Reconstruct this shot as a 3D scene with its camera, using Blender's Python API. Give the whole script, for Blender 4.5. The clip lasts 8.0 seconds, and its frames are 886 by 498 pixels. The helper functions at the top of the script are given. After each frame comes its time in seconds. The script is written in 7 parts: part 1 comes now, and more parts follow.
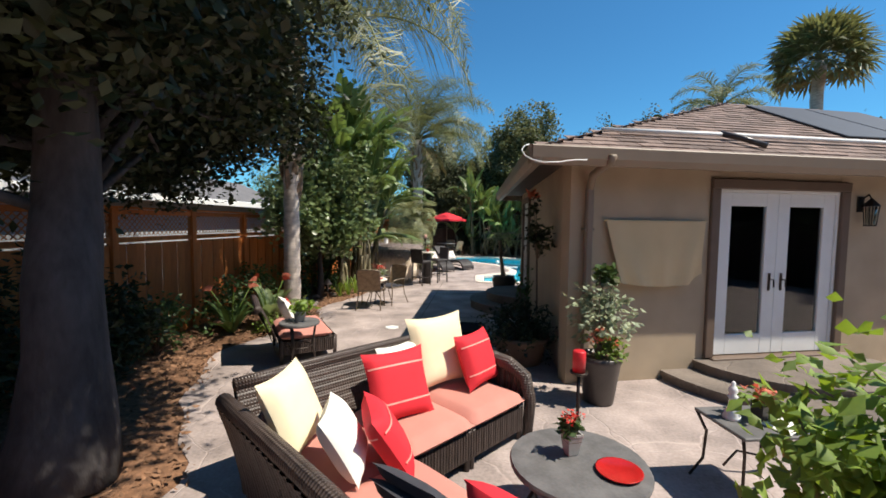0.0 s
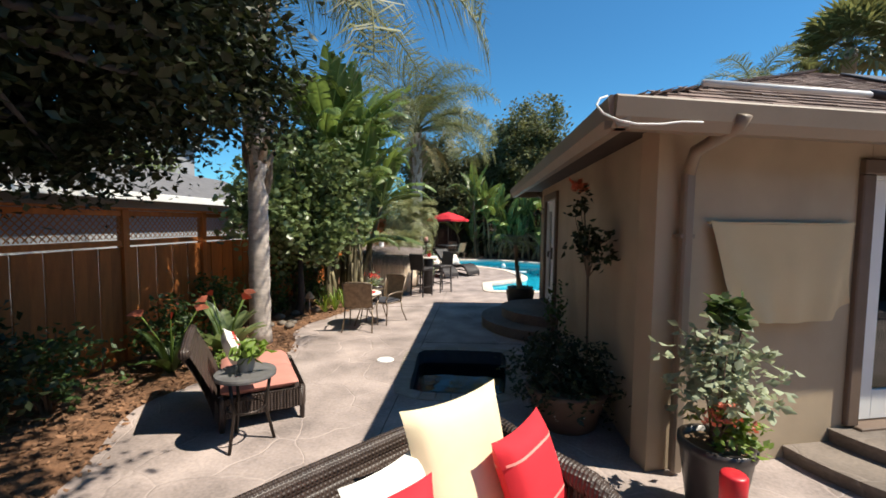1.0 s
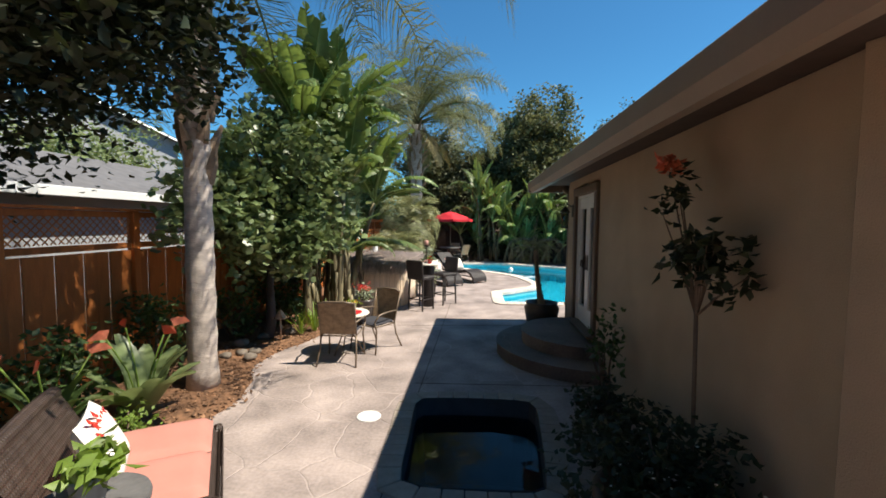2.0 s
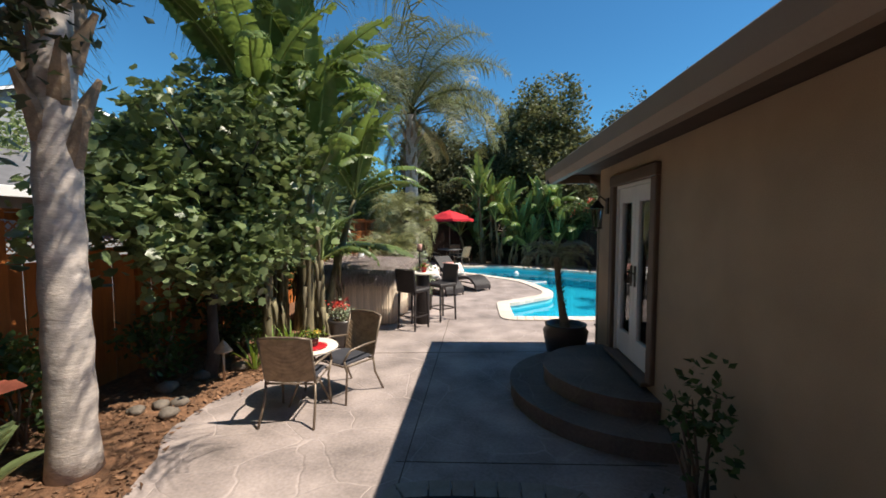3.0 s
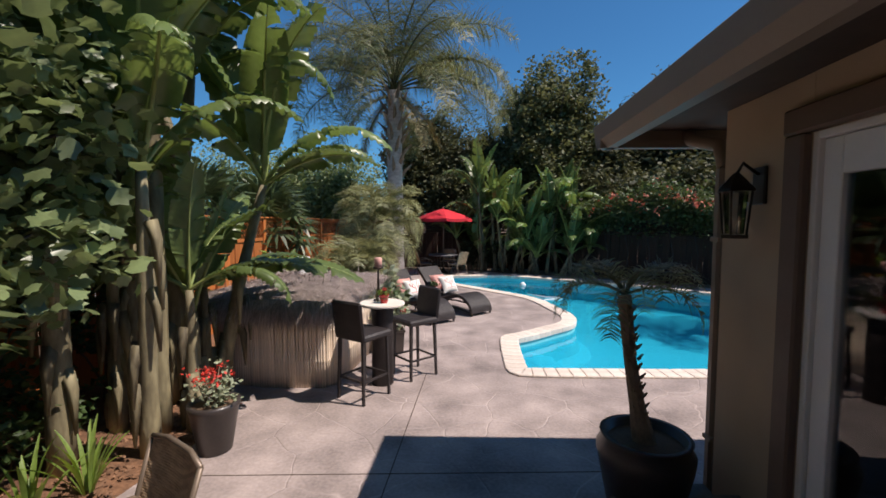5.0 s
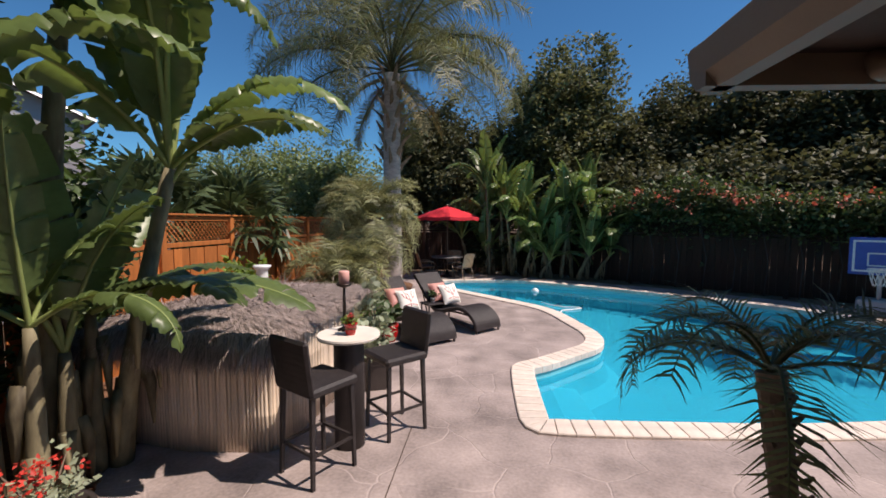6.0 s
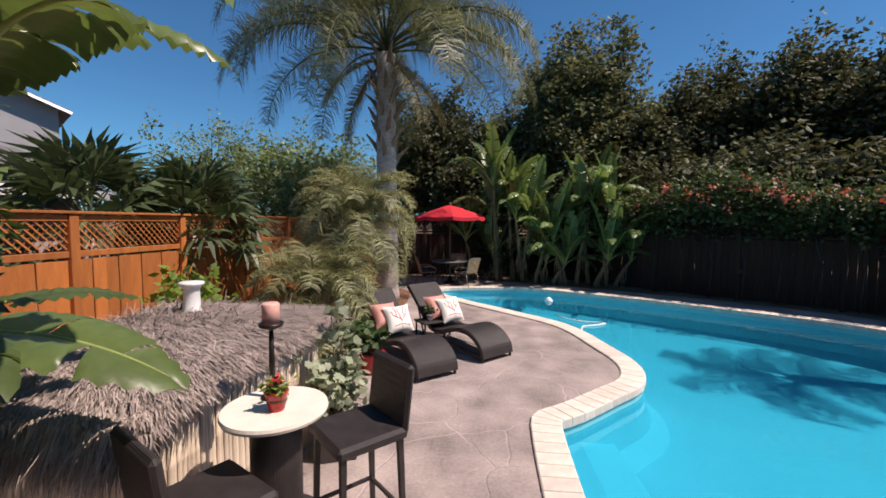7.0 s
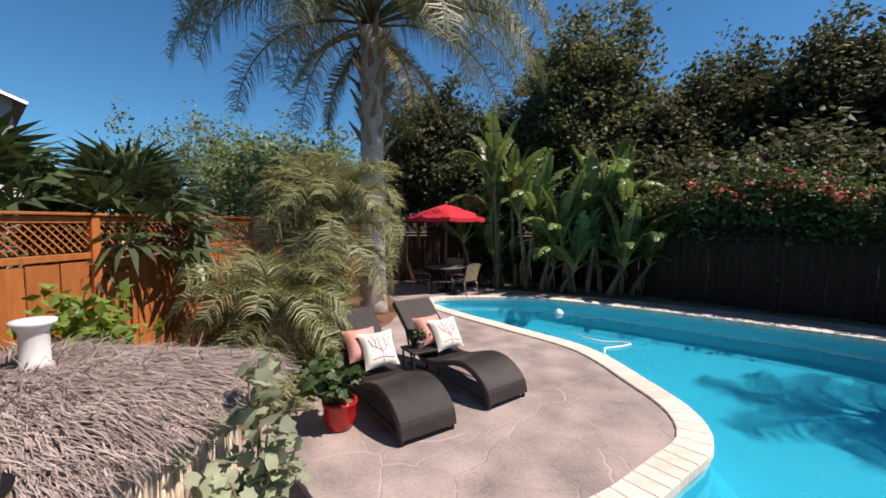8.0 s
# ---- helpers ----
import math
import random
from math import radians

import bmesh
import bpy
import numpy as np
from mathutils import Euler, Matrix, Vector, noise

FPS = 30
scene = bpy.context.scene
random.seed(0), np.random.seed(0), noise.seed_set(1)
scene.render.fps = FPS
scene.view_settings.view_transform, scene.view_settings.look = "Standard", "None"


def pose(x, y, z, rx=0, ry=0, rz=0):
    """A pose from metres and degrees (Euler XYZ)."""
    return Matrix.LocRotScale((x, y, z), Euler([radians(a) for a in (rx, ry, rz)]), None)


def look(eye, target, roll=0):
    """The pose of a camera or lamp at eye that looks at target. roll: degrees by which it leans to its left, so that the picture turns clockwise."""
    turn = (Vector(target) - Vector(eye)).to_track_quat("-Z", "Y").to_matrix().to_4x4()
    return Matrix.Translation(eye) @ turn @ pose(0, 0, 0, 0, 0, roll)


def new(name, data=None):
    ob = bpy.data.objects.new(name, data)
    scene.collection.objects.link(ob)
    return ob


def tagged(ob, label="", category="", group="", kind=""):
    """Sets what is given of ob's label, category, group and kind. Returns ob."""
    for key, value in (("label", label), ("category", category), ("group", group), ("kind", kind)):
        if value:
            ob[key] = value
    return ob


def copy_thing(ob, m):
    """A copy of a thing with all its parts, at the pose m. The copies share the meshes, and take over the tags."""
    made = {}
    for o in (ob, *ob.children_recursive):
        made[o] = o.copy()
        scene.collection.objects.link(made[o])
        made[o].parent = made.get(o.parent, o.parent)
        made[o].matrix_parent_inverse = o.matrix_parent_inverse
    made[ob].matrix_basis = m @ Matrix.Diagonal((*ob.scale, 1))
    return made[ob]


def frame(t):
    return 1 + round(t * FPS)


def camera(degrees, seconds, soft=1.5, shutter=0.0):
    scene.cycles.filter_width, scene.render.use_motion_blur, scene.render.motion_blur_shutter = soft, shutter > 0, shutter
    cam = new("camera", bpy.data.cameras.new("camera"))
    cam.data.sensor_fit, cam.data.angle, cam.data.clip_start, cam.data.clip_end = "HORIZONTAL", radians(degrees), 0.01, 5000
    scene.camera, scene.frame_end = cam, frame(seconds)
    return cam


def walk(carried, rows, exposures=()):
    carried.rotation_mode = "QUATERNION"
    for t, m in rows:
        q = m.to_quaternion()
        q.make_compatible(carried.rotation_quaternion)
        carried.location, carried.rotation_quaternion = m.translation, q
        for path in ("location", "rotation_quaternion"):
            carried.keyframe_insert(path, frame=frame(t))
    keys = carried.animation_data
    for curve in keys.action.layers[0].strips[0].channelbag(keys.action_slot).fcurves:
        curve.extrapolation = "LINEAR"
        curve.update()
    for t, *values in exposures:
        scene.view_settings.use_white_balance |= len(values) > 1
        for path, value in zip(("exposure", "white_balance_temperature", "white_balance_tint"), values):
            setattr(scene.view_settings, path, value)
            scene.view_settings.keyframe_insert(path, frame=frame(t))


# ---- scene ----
# Camera and walk
cam = camera(93.9, 8.0, soft=1.7)
METRES, EYE, TILT, LEAN, TURN = 12.0, 1.85, 0.0, 0.0, 4.5
ROWS = [
    (0.0, 0.0, 0.0, 0.0, 0.04, -3.58, -0.65),
    (0.5, -0.0064, 0.0697, 0.001, -0.16, -3.64, -0.64),
    (1.0, -0.0114, 0.1387, 0.0022, -0.16, -3.61, -0.63),
    (1.5, -0.0148, 0.2067, 0.0026, -0.12, -3.58, -0.66),
    (3.0, -0.0097, 0.4072, 0.0036, -0.06, -3.61, 0.04),
    (3.5, -0.0035, 0.4702, 0.0036, -0.2, -3.55, 0.08),
    (4.0, 0.0048, 0.5314, 0.0035, -0.14, -3.49, 0.1),
    (4.5, 0.0127, 0.5916, 0.0036, -0.1, -3.48, 0.07),
    (6.0, 0.0327, 0.7662, 0.0055, 1.37, -3.77, -0.1),
    (6.5, 0.0359, 0.8244, 0.0056, 1.85, -3.74, -0.07),
    (7.0, 0.0375, 0.882, 0.0061, 2.07, -3.74, -0.14),
    (7.5, 0.0378, 0.9399, 0.0058, 1.98, -3.65, -0.15),
    (8.0, 0.0361, 0.9966, 0.0066, 1.57, -3.6, -0.1),
]
walk(cam, [(t, pose(0, 0, EYE, TILT, LEAN, TURN) @ pose(METRES * x, METRES * y, METRES * z, 90 + pitch, roll, yaw)) for t, x, y, z, yaw, pitch, roll in ROWS],
     exposures=((0.0, 0.58, 6700, 4), (1.5, 0.72, 6850, 3), (3.0, 0.55, 6800, 5), (4.0, 0.36, 6600, 9), (4.5, 0.26, 6600, 11), (6.0, 0.12, 6850, 17), (7.0, 0.18, 7000, 18), (8.0, 0.3, 6950, 15)))

# Sky and sun
SUN_WAY = Vector((0.65, -0.09, 1.0)).normalized()
world = bpy.data.worlds.new("sky")
scene.world = world
world.use_nodes = True
wn = world.node_tree
sky = wn.nodes.new("ShaderNodeTexSky")
sky.sky_type = "NISHITA"
sky.sun_disc = False
sky.sun_elevation = math.asin(SUN_WAY.z)
sky.sun_rotation = math.atan2(SUN_WAY.x, SUN_WAY.y)
sky.altitude, sky.air_density, sky.dust_density, sky.ozone_density = 300, 1.0, 0.1, 1.6
deep = wn.nodes.new("ShaderNodeMix")
deep.data_type, deep.blend_type = "RGBA", "MULTIPLY"
deep.inputs[0].default_value = 1.0
deep.inputs[7].default_value = (0.58, 1.32, 1.78, 1)
wn.links.new(sky.outputs["Color"], deep.inputs[6])
wn.links.new(deep.outputs[2], wn.nodes["Background"].inputs["Color"])
wn.nodes["Background"].inputs["Strength"].default_value = 0.057
sun_data = bpy.data.lights.new("sun", "SUN")
sun_data.energy, sun_data.angle, sun_data.color = 5.0, radians(0.53), (1.0, 0.91, 0.82)
sun = new("sun", sun_data)
sun.matrix_world = look(SUN_WAY * 60, (0, 0, 0))


# Materials
def mat(name, colour, rough=0.6, metal=0.0, vary=0.2, scale=8.0, fine=60.0, bump=0.15, island=0.0, each=0.0, colour2=None, through_leaf=0.0, spec=0.5, stretch=(1, 1, 1)):
    m = bpy.data.materials.new(name)
    m.use_nodes = True
    nt = m.node_tree
    n, l = nt.nodes, nt.links
    b = n["Principled BSDF"]
    b.inputs["Roughness"].default_value = rough
    b.inputs["Metallic"].default_value = metal
    b.inputs["Specular IOR Level"].default_value = spec
    tc = n.new("ShaderNodeTexCoord")
    mp = n.new("ShaderNodeMapping")
    mp.inputs["Scale"].default_value = stretch
    l.new(tc.outputs["Object"], mp.inputs["Vector"])
    big = n.new("ShaderNodeTexNoise")
    big.inputs["Scale"].default_value = scale
    big.inputs["Detail"].default_value = 4
    small = n.new("ShaderNodeTexNoise")
    small.inputs["Scale"].default_value = fine
    small.inputs["Detail"].default_value = 3
    l.new(mp.outputs["Vector"], big.inputs["Vector"])
    l.new(mp.outputs["Vector"], small.inputs["Vector"])
    add = n.new("ShaderNodeMath")
    add.operation = "MULTIPLY_ADD"
    add.inputs[1].default_value = 0.4
    l.new(small.outputs["Fac"], add.inputs[0])
    l.new(big.outputs["Fac"], add.inputs[2])
    ramp = n.new("ShaderNodeValToRGB")
    c1 = tuple(c * (1 - vary) for c in colour)
    c2 = colour2 or tuple(min(1, c * (1 + vary)) for c in colour)
    ramp.color_ramp.elements[0].position, ramp.color_ramp.elements[0].color = 0.45, (*c1, 1)
    ramp.color_ramp.elements[1].position, ramp.color_ramp.elements[1].color = 0.95, (*c2, 1)
    l.new(add.outputs[0], ramp.inputs["Fac"])
    out = ramp.outputs["Color"]
    if island or each:
        src = n.new("ShaderNodeNewGeometry").outputs["Random Per Island"] if island else n.new("ShaderNodeObjectInfo").outputs["Random"]
        amt = island or each
        mr = n.new("ShaderNodeMapRange")
        mr.inputs["To Min"].default_value, mr.inputs["To Max"].default_value = 1 - amt, 1 + amt
        l.new(src, mr.inputs["Value"])
        hsv = n.new("ShaderNodeHueSaturation")
        l.new(mr.outputs["Result"], hsv.inputs["Value"])
        l.new(out, hsv.inputs["Color"])
        out = hsv.outputs["Color"]
    l.new(out, b.inputs["Base Color"])
    if bump:
        bp = n.new("ShaderNodeBump")
        bp.inputs["Strength"].default_value = bump
        bp.inputs["Distance"].default_value = 0.02
        l.new(add.outputs[0], bp.inputs["Height"])
        l.new(bp.outputs["Normal"], b.inputs["Normal"])
    if through_leaf:
        tr = n.new("ShaderNodeBsdfTranslucent")
        hv = n.new("ShaderNodeHueSaturation")
        hv.inputs["Value"].default_value = 1.6
        hv.inputs["Saturation"].default_value = 1.15
        hv.inputs["Hue"].default_value = 0.485
        l.new(out, hv.inputs["Color"])
        l.new(hv.outputs["Color"], tr.inputs["Color"])
        mix = n.new("ShaderNodeMixShader")
        mix.inputs["Fac"].default_value = through_leaf
        l.new(b.outputs["BSDF"], mix.inputs[1])
        l.new(tr.outputs["BSDF"], mix.inputs[2])
        l.new(mix.outputs["Shader"], n["Material Output"].inputs["Surface"])
    return m


def weave(name, colour, size=90.0, rough=0.45, relief=0.7):
    m = mat(name, colour, rough, vary=0.35, scale=14, fine=120, bump=0)
    n, l = m.node_tree.nodes, m.node_tree.links
    tc = n.new("ShaderNodeTexCoord")
    hs = []
    for axis in ("X", "Y", "Z"):
        w = n.new("ShaderNodeTexWave")
        w.bands_direction = axis
        w.inputs["Scale"].default_value = size / 6
        w.inputs["Distortion"].default_value = 0.6
        l.new(tc.outputs["Object"], w.inputs["Vector"])
        hs.append(w.outputs["Fac"])
    a = n.new("ShaderNodeMath")
    a.operation = "MULTIPLY"
    l.new(hs[0], a.inputs[0])
    l.new(hs[2], a.inputs[1])
    s = n.new("ShaderNodeMath")
    s.operation = "ADD"
    l.new(a.outputs[0], s.inputs[0])
    l.new(hs[1], s.inputs[1])
    bp = n.new("ShaderNodeBump")
    bp.inputs["Strength"].default_value, bp.inputs["Distance"].default_value = relief, 0.006
    l.new(s.outputs[0], bp.inputs["Height"])
    l.new(bp.outputs["Normal"], n["Principled BSDF"].inputs["Normal"])
    return m


def stamped(name, base):
    """Stamped concrete: broad stains, fine grain, wandering pale stamp lines."""
    m = mat(name, base, 0.75, vary=0.45, scale=1.8, fine=35, bump=0.25)
    n, l = m.node_tree.nodes, m.node_tree.links
    b = n["Principled BSDF"]
    tc = n.new("ShaderNodeTexCoord")
    warp = n.new("ShaderNodeTexNoise")
    warp.inputs["Scale"].default_value = 2.0
    l.new(tc.outputs["Object"], warp.inputs["Vector"])
    mixv = n.new("ShaderNodeMix")
    mixv.data_type = "VECTOR"
    mixv.inputs[0].default_value = 0.2
    l.new(tc.outputs["Object"], mixv.inputs[4])
    l.new(warp.outputs["Color"], mixv.inputs[5])
    vo = n.new("ShaderNodeTexVoronoi")
    vo.feature = "DISTANCE_TO_EDGE"
    vo.inputs["Scale"].default_value = 1.9
    l.new(mixv.outputs[1], vo.inputs["Vector"])
    line = n.new("ShaderNodeMapRange")
    line.inputs["From Min"].default_value, line.inputs["From Max"].default_value = 0.0, 0.017
    line.inputs["To Min"].default_value, line.inputs["To Max"].default_value = 1.0, 0.0
    l.new(vo.outputs["Distance"], line.inputs["Value"])
    gap = n.new("ShaderNodeTexNoise")
    gap.inputs["Scale"].default_value = 1.3
    l.new(tc.outputs["Object"], gap.inputs["Vector"])
    gr = n.new("ShaderNodeMapRange")
    gr.inputs["From Min"].default_value, gr.inputs["From Max"].default_value = 0.4, 0.6
    l.new(gap.outputs["Fac"], gr.inputs["Value"])
    mul = n.new("ShaderNodeMath")
    mul.operation = "MULTIPLY"
    l.new(line.outputs["Result"], mul.inputs[0])
    l.new(gr.outputs["Result"], mul.inputs[1])
    old = b.inputs["Base Color"].links[0].from_socket
    mx = n.new("ShaderNodeMix")
    mx.data_type = "RGBA"
    half = n.new("ShaderNodeMath")
    half.operation = "MULTIPLY"
    half.inputs[1].default_value = 0.55
    l.new(mul.outputs[0], half.inputs[0])
    l.new(half.outputs[0], mx.inputs[0])
    l.new(old, mx.inputs[6])
    mx.inputs[7].default_value = (*(min(1, c * 1.7) for c in base), 1)
    l.new(mx.outputs[2], b.inputs["Base Color"])
    bp2 = n.new("ShaderNodeBump")
    bp2.inputs["Strength"].default_value, bp2.inputs["Distance"].default_value = 0.5, 0.01
    bp2.invert = True
    l.new(line.outputs["Result"], bp2.inputs["Height"])
    l.new(b.inputs["Normal"].links[0].from_socket, bp2.inputs["Normal"])
    l.new(bp2.outputs["Normal"], b.inputs["Normal"])
    return m


def water(name, tint, ripple=3.0):
    m = bpy.data.materials.new(name)
    m.use_nodes = True
    n, l = m.node_tree.nodes, m.node_tree.links
    n.remove(n["Principled BSDF"])
    tr = n.new("ShaderNodeBsdfTransparent")
    tr.inputs["Color"].default_value = (*tint, 1)
    gl = n.new("ShaderNodeBsdfGlossy")
    gl.inputs["Roughness"].default_value = 0.02
    fr = n.new("ShaderNodeFresnel")
    fr.inputs["IOR"].default_value = 1.33
    no = n.new("ShaderNodeTexNoise")
    no.inputs["Scale"].default_value = ripple
    no.inputs["Detail"].default_value = 3
    tc = n.new("ShaderNodeTexCoord")
    l.new(tc.outputs["Object"], no.inputs["Vector"])
    bp = n.new("ShaderNodeBump")
    bp.inputs["Strength"].default_value, bp.inputs["Distance"].default_value = 0.25, 0.03
    l.new(no.outputs["Fac"], bp.inputs["Height"])
    l.new(bp.outputs["Normal"], gl.inputs["Normal"])
    l.new(bp.outputs["Normal"], fr.inputs["Normal"])
    mx = n.new("ShaderNodeMixShader")
    l.new(fr.outputs["Fac"], mx.inputs["Fac"])
    l.new(tr.outputs["BSDF"], mx.inputs[1])
    l.new(gl.outputs["BSDF"], mx.inputs[2])
    l.new(mx.outputs["Shader"], n["Material Output"].inputs["Surface"])
    return m


def pane_glass(name):
    m = water(name, (0.75, 0.78, 0.78))
    m.node_tree.nodes["Fresnel"].inputs["IOR"].default_value = 1.8
    m.node_tree.nodes["Bump"].inputs["Strength"].default_value = 0.02
    return m


M_DECK = stamped("stamped_concrete", (0.328, 0.268, 0.25))
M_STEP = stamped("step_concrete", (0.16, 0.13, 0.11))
M_SOIL = mat("dry_soil", (0.16, 0.1, 0.06), 0.95, vary=0.4, scale=3, fine=40, bump=0.5)
M_MULCH = mat("bark_mulch", (0.17, 0.085, 0.045), 0.95, vary=0.5, scale=14, fine=70, bump=0.8)
M_CHIP = mat("mulch_chip", (0.19, 0.1, 0.055), 0.9, vary=0.3, island=0.5, bump=0.2)
M_STUCCO = mat("tan_stucco", (0.43, 0.335, 0.235), 0.92, vary=0.15, scale=1.5, fine=140, bump=0.35)
M_TRIM = mat("brown_trim_paint", (0.14, 0.095, 0.07), 0.6, vary=0.12, scale=5, bump=0.08)
M_FASCIA = mat("taupe_gutter_paint", (0.23, 0.175, 0.13), 0.5, vary=0.08, scale=3, bump=0.03)
M_SOFFIT = mat("dark_soffit_wood", (0.06, 0.038, 0.027), 0.8, vary=0.2, scale=6, bump=0.15)
M_SHINGLE = mat("roof_shingle", (0.19, 0.135, 0.115), 0.9, vary=0.25, scale=10, fine=90, bump=0.4, island=0.35)
M_SOLAR = mat("solar_mat", (0.03, 0.03, 0.034), 0.45, vary=0.2, bump=0.05)
M_WHITE = mat("white_paint", (0.78, 0.78, 0.77), 0.4, vary=0.04, scale=4, bump=0.03)
M_GLASS = pane_glass("door_glass")
# Near-black stands in for the darkness of the room behind the panes.
M_DARK = mat("unlit_interior", (0.04, 0.038, 0.036), 0.9, vary=0.2, bump=0)
M_BRONZE = mat("dark_bronze", (0.045, 0.035, 0.03), 0.4, metal=0.7, vary=0.2, bump=0.05)
M_CEDAR = mat("cedar_stain", (0.42, 0.135, 0.032), 0.7, vary=0.25, scale=3, fine=40, bump=0.2, each=0.22, stretch=(6, 6, 0.7))
# Shaded copy of the cedar: deep shade is put into its near-black colour.
M_CEDAR_SHADE = mat("shaded_cedar", (0.034, 0.017, 0.01), 0.85, vary=0.3, scale=3, fine=40, bump=0.25, each=0.25, stretch=(6, 6, 0.7))
M_CEDAR_I = mat("cedar_lattice", (0.40, 0.135, 0.036), 0.7, vary=0.2, scale=5, bump=0.1, island=0.15)
M_COPING = mat("coping_brick", (0.72, 0.62, 0.54), 0.85, vary=0.16, scale=7, fine=80, bump=0.25, each=0.1)
M_TILE = mat("waterline_tile", (0.09, 0.1, 0.12), 0.25, vary=0.3, scale=12, bump=0.05, each=0.35)
M_PLASTER = mat("pool_plaster", (0.16, 0.6, 0.66), 0.8, vary=0.05, scale=0.7, fine=12, bump=0.03)
M_WATER = water("pool_water", (0.08, 0.56, 0.77))
M_SPAWATER = water("spa_water", (0.2, 0.36, 0.46), 2.0)
M_SPA = mat("spa_plaster", (0.06, 0.075, 0.09), 0.8, vary=0.15, bump=0.05)
M_PAVER = mat("rim_paver", (0.3, 0.255, 0.215), 0.85, vary=0.15, scale=8, bump=0.3, each=0.12)
M_WICKER = weave("brown_wicker", (0.055, 0.038, 0.032))
M_WICKER_B = weave("black_wicker", (0.03, 0.024, 0.024), 330, 0.5, 0.3)
M_SALMON = mat("salmon_cushion", (0.5, 0.215, 0.175), 0.9, vary=0.07, scale=5, fine=260, bump=0.08)
M_RED = mat("red_fabric", (0.62, 0.02, 0.035), 0.85, vary=0.1, scale=6, fine=260, bump=0.08)
M_CREAM = mat("cream_fabric", (0.78, 0.67, 0.46), 0.9, vary=0.06, scale=6, fine=260, bump=0.08)
M_OFFWHITE = mat("white_fabric", (0.8, 0.78, 0.72), 0.9, vary=0.05, scale=6, fine=260, bump=0.08)
M_CHAR = mat("charcoal_fabric", (0.04, 0.04, 0.05), 0.9, vary=0.15, scale=8, fine=200, bump=0.1)
M_STONE = mat("slate_top", (0.12, 0.115, 0.115), 0.6, vary=0.3, scale=9, bump=0.15)
M_CHALK = mat("pale_stone_top", (0.78, 0.7, 0.61), 0.6, vary=0.1, scale=9, bump=0.06)
M_REDGLAZE = mat("red_glaze", (0.4, 0.015, 0.015), 0.15, vary=0.2, scale=6, bump=0.02)
M_REDWAX = mat("red_wax", (0.55, 0.02, 0.03), 0.4, vary=0.08, bump=0.03)
M_PINKWAX = mat("pink_wax", (0.78, 0.42, 0.36), 0.45, vary=0.1, bump=0.03)
M_POT = mat("dark_pot", (0.05, 0.04, 0.037), 0.35, vary=0.3, scale=5, bump=0.08)
M_POTBROWN = mat("brown_planter", (0.15, 0.09, 0.06), 0.7, vary=0.25, scale=5, bump=0.15)
M_GREYPOT = mat("grey_pot", (0.35, 0.34, 0.33), 0.5, vary=0.1, bump=0.05)
M_TAN = mat("tan_cloth", (0.64, 0.48, 0.28), 0.9, vary=0.08, scale=2, fine=200, bump=0.1)
M_SLING = weave("tan_sling", (0.33, 0.22, 0.13), 150, 0.7)
M_CHAIRM = mat("bronze_frame", (0.2, 0.15, 0.11), 0.45, metal=0.3, vary=0.15, bump=0.03)
M_THATCH = mat("grey_thatch", (0.37, 0.3, 0.272), 0.95, vary=0.3, scale=5, island=0.5, bump=0)
M_THATCHB = mat("thatch_bed", (0.27, 0.235, 0.2), 0.95, vary=0.4, scale=25, fine=120, bump=0.6)
M_BAMBOO = mat("bamboo", (0.74, 0.61, 0.48), 0.55, vary=0.18, scale=6, fine=50, bump=0.12, each=0.18, stretch=(1, 1, 0.3))
M_BARK = mat("oak_bark", (0.06, 0.053, 0.053), 0.95, vary=0.5, scale=5, fine=26, bump=1.0, stretch=(1, 1, 0.4))
M_PALMBARK = mat("palm_bark", (0.5, 0.43, 0.385), 0.9, vary=0.3, scale=6, fine=30, bump=0.5, stretch=(1, 1, 2.5))
M_BOOT = mat("palm_boot", (0.24, 0.17, 0.115), 0.9, vary=0.4, scale=8, bump=0.5, island=0.3)
M_BANTRUNK = mat("banana_stem", (0.12, 0.085, 0.05), 0.75, vary=0.6, scale=5, fine=22, bump=0.4, colour2=(0.38, 0.33, 0.19), stretch=(1, 1, 0.3))
M_BANSTALK = mat("banana_midrib", (0.3, 0.36, 0.12), 0.45, vary=0.2, scale=4, bump=0.05, through_leaf=0.15)
M_TWIG = mat("twig", (0.17, 0.12, 0.085), 0.9, vary=0.3, bump=0.2)
# Oak and shaded shrub leaves: deep shade is put into this near-black green.
M_SHADELEAF = mat("shade_dark_leaf", (0.028, 0.038, 0.014), 0.55, vary=0.2, island=0.4, bump=0, through_leaf=0.2)
M_FIGLEAF = mat("fig_leaf", (0.175, 0.225, 0.1), 0.36, vary=0.15, island=0.45, bump=0, through_leaf=0.3)
M_FARLEAF = mat("olive_leaf", (0.17, 0.215, 0.085), 0.5, vary=0.15, island=0.45, bump=0, through_leaf=0.32)
M_FANLEAF = mat("fan_palm_leaf", (0.075, 0.105, 0.045), 0.4, vary=0.2, island=0.4, bump=0, through_leaf=0.15)
M_DATELEAF = mat("date_palm_leaf", (0.24, 0.25, 0.12), 0.5, vary=0.2, island=0.5, bump=0, through_leaf=0.25)
M_BANANA = mat("banana_leaf", (0.13, 0.185, 0.06), 0.36, vary=0.25, scale=3, fine=18, each=0.3, bump=0.1, through_leaf=0.32)
M_PALMLEAF = mat("palm_leaf", (0.155, 0.165, 0.07), 0.5, vary=0.2, island=0.45, bump=0, through_leaf=0.25)
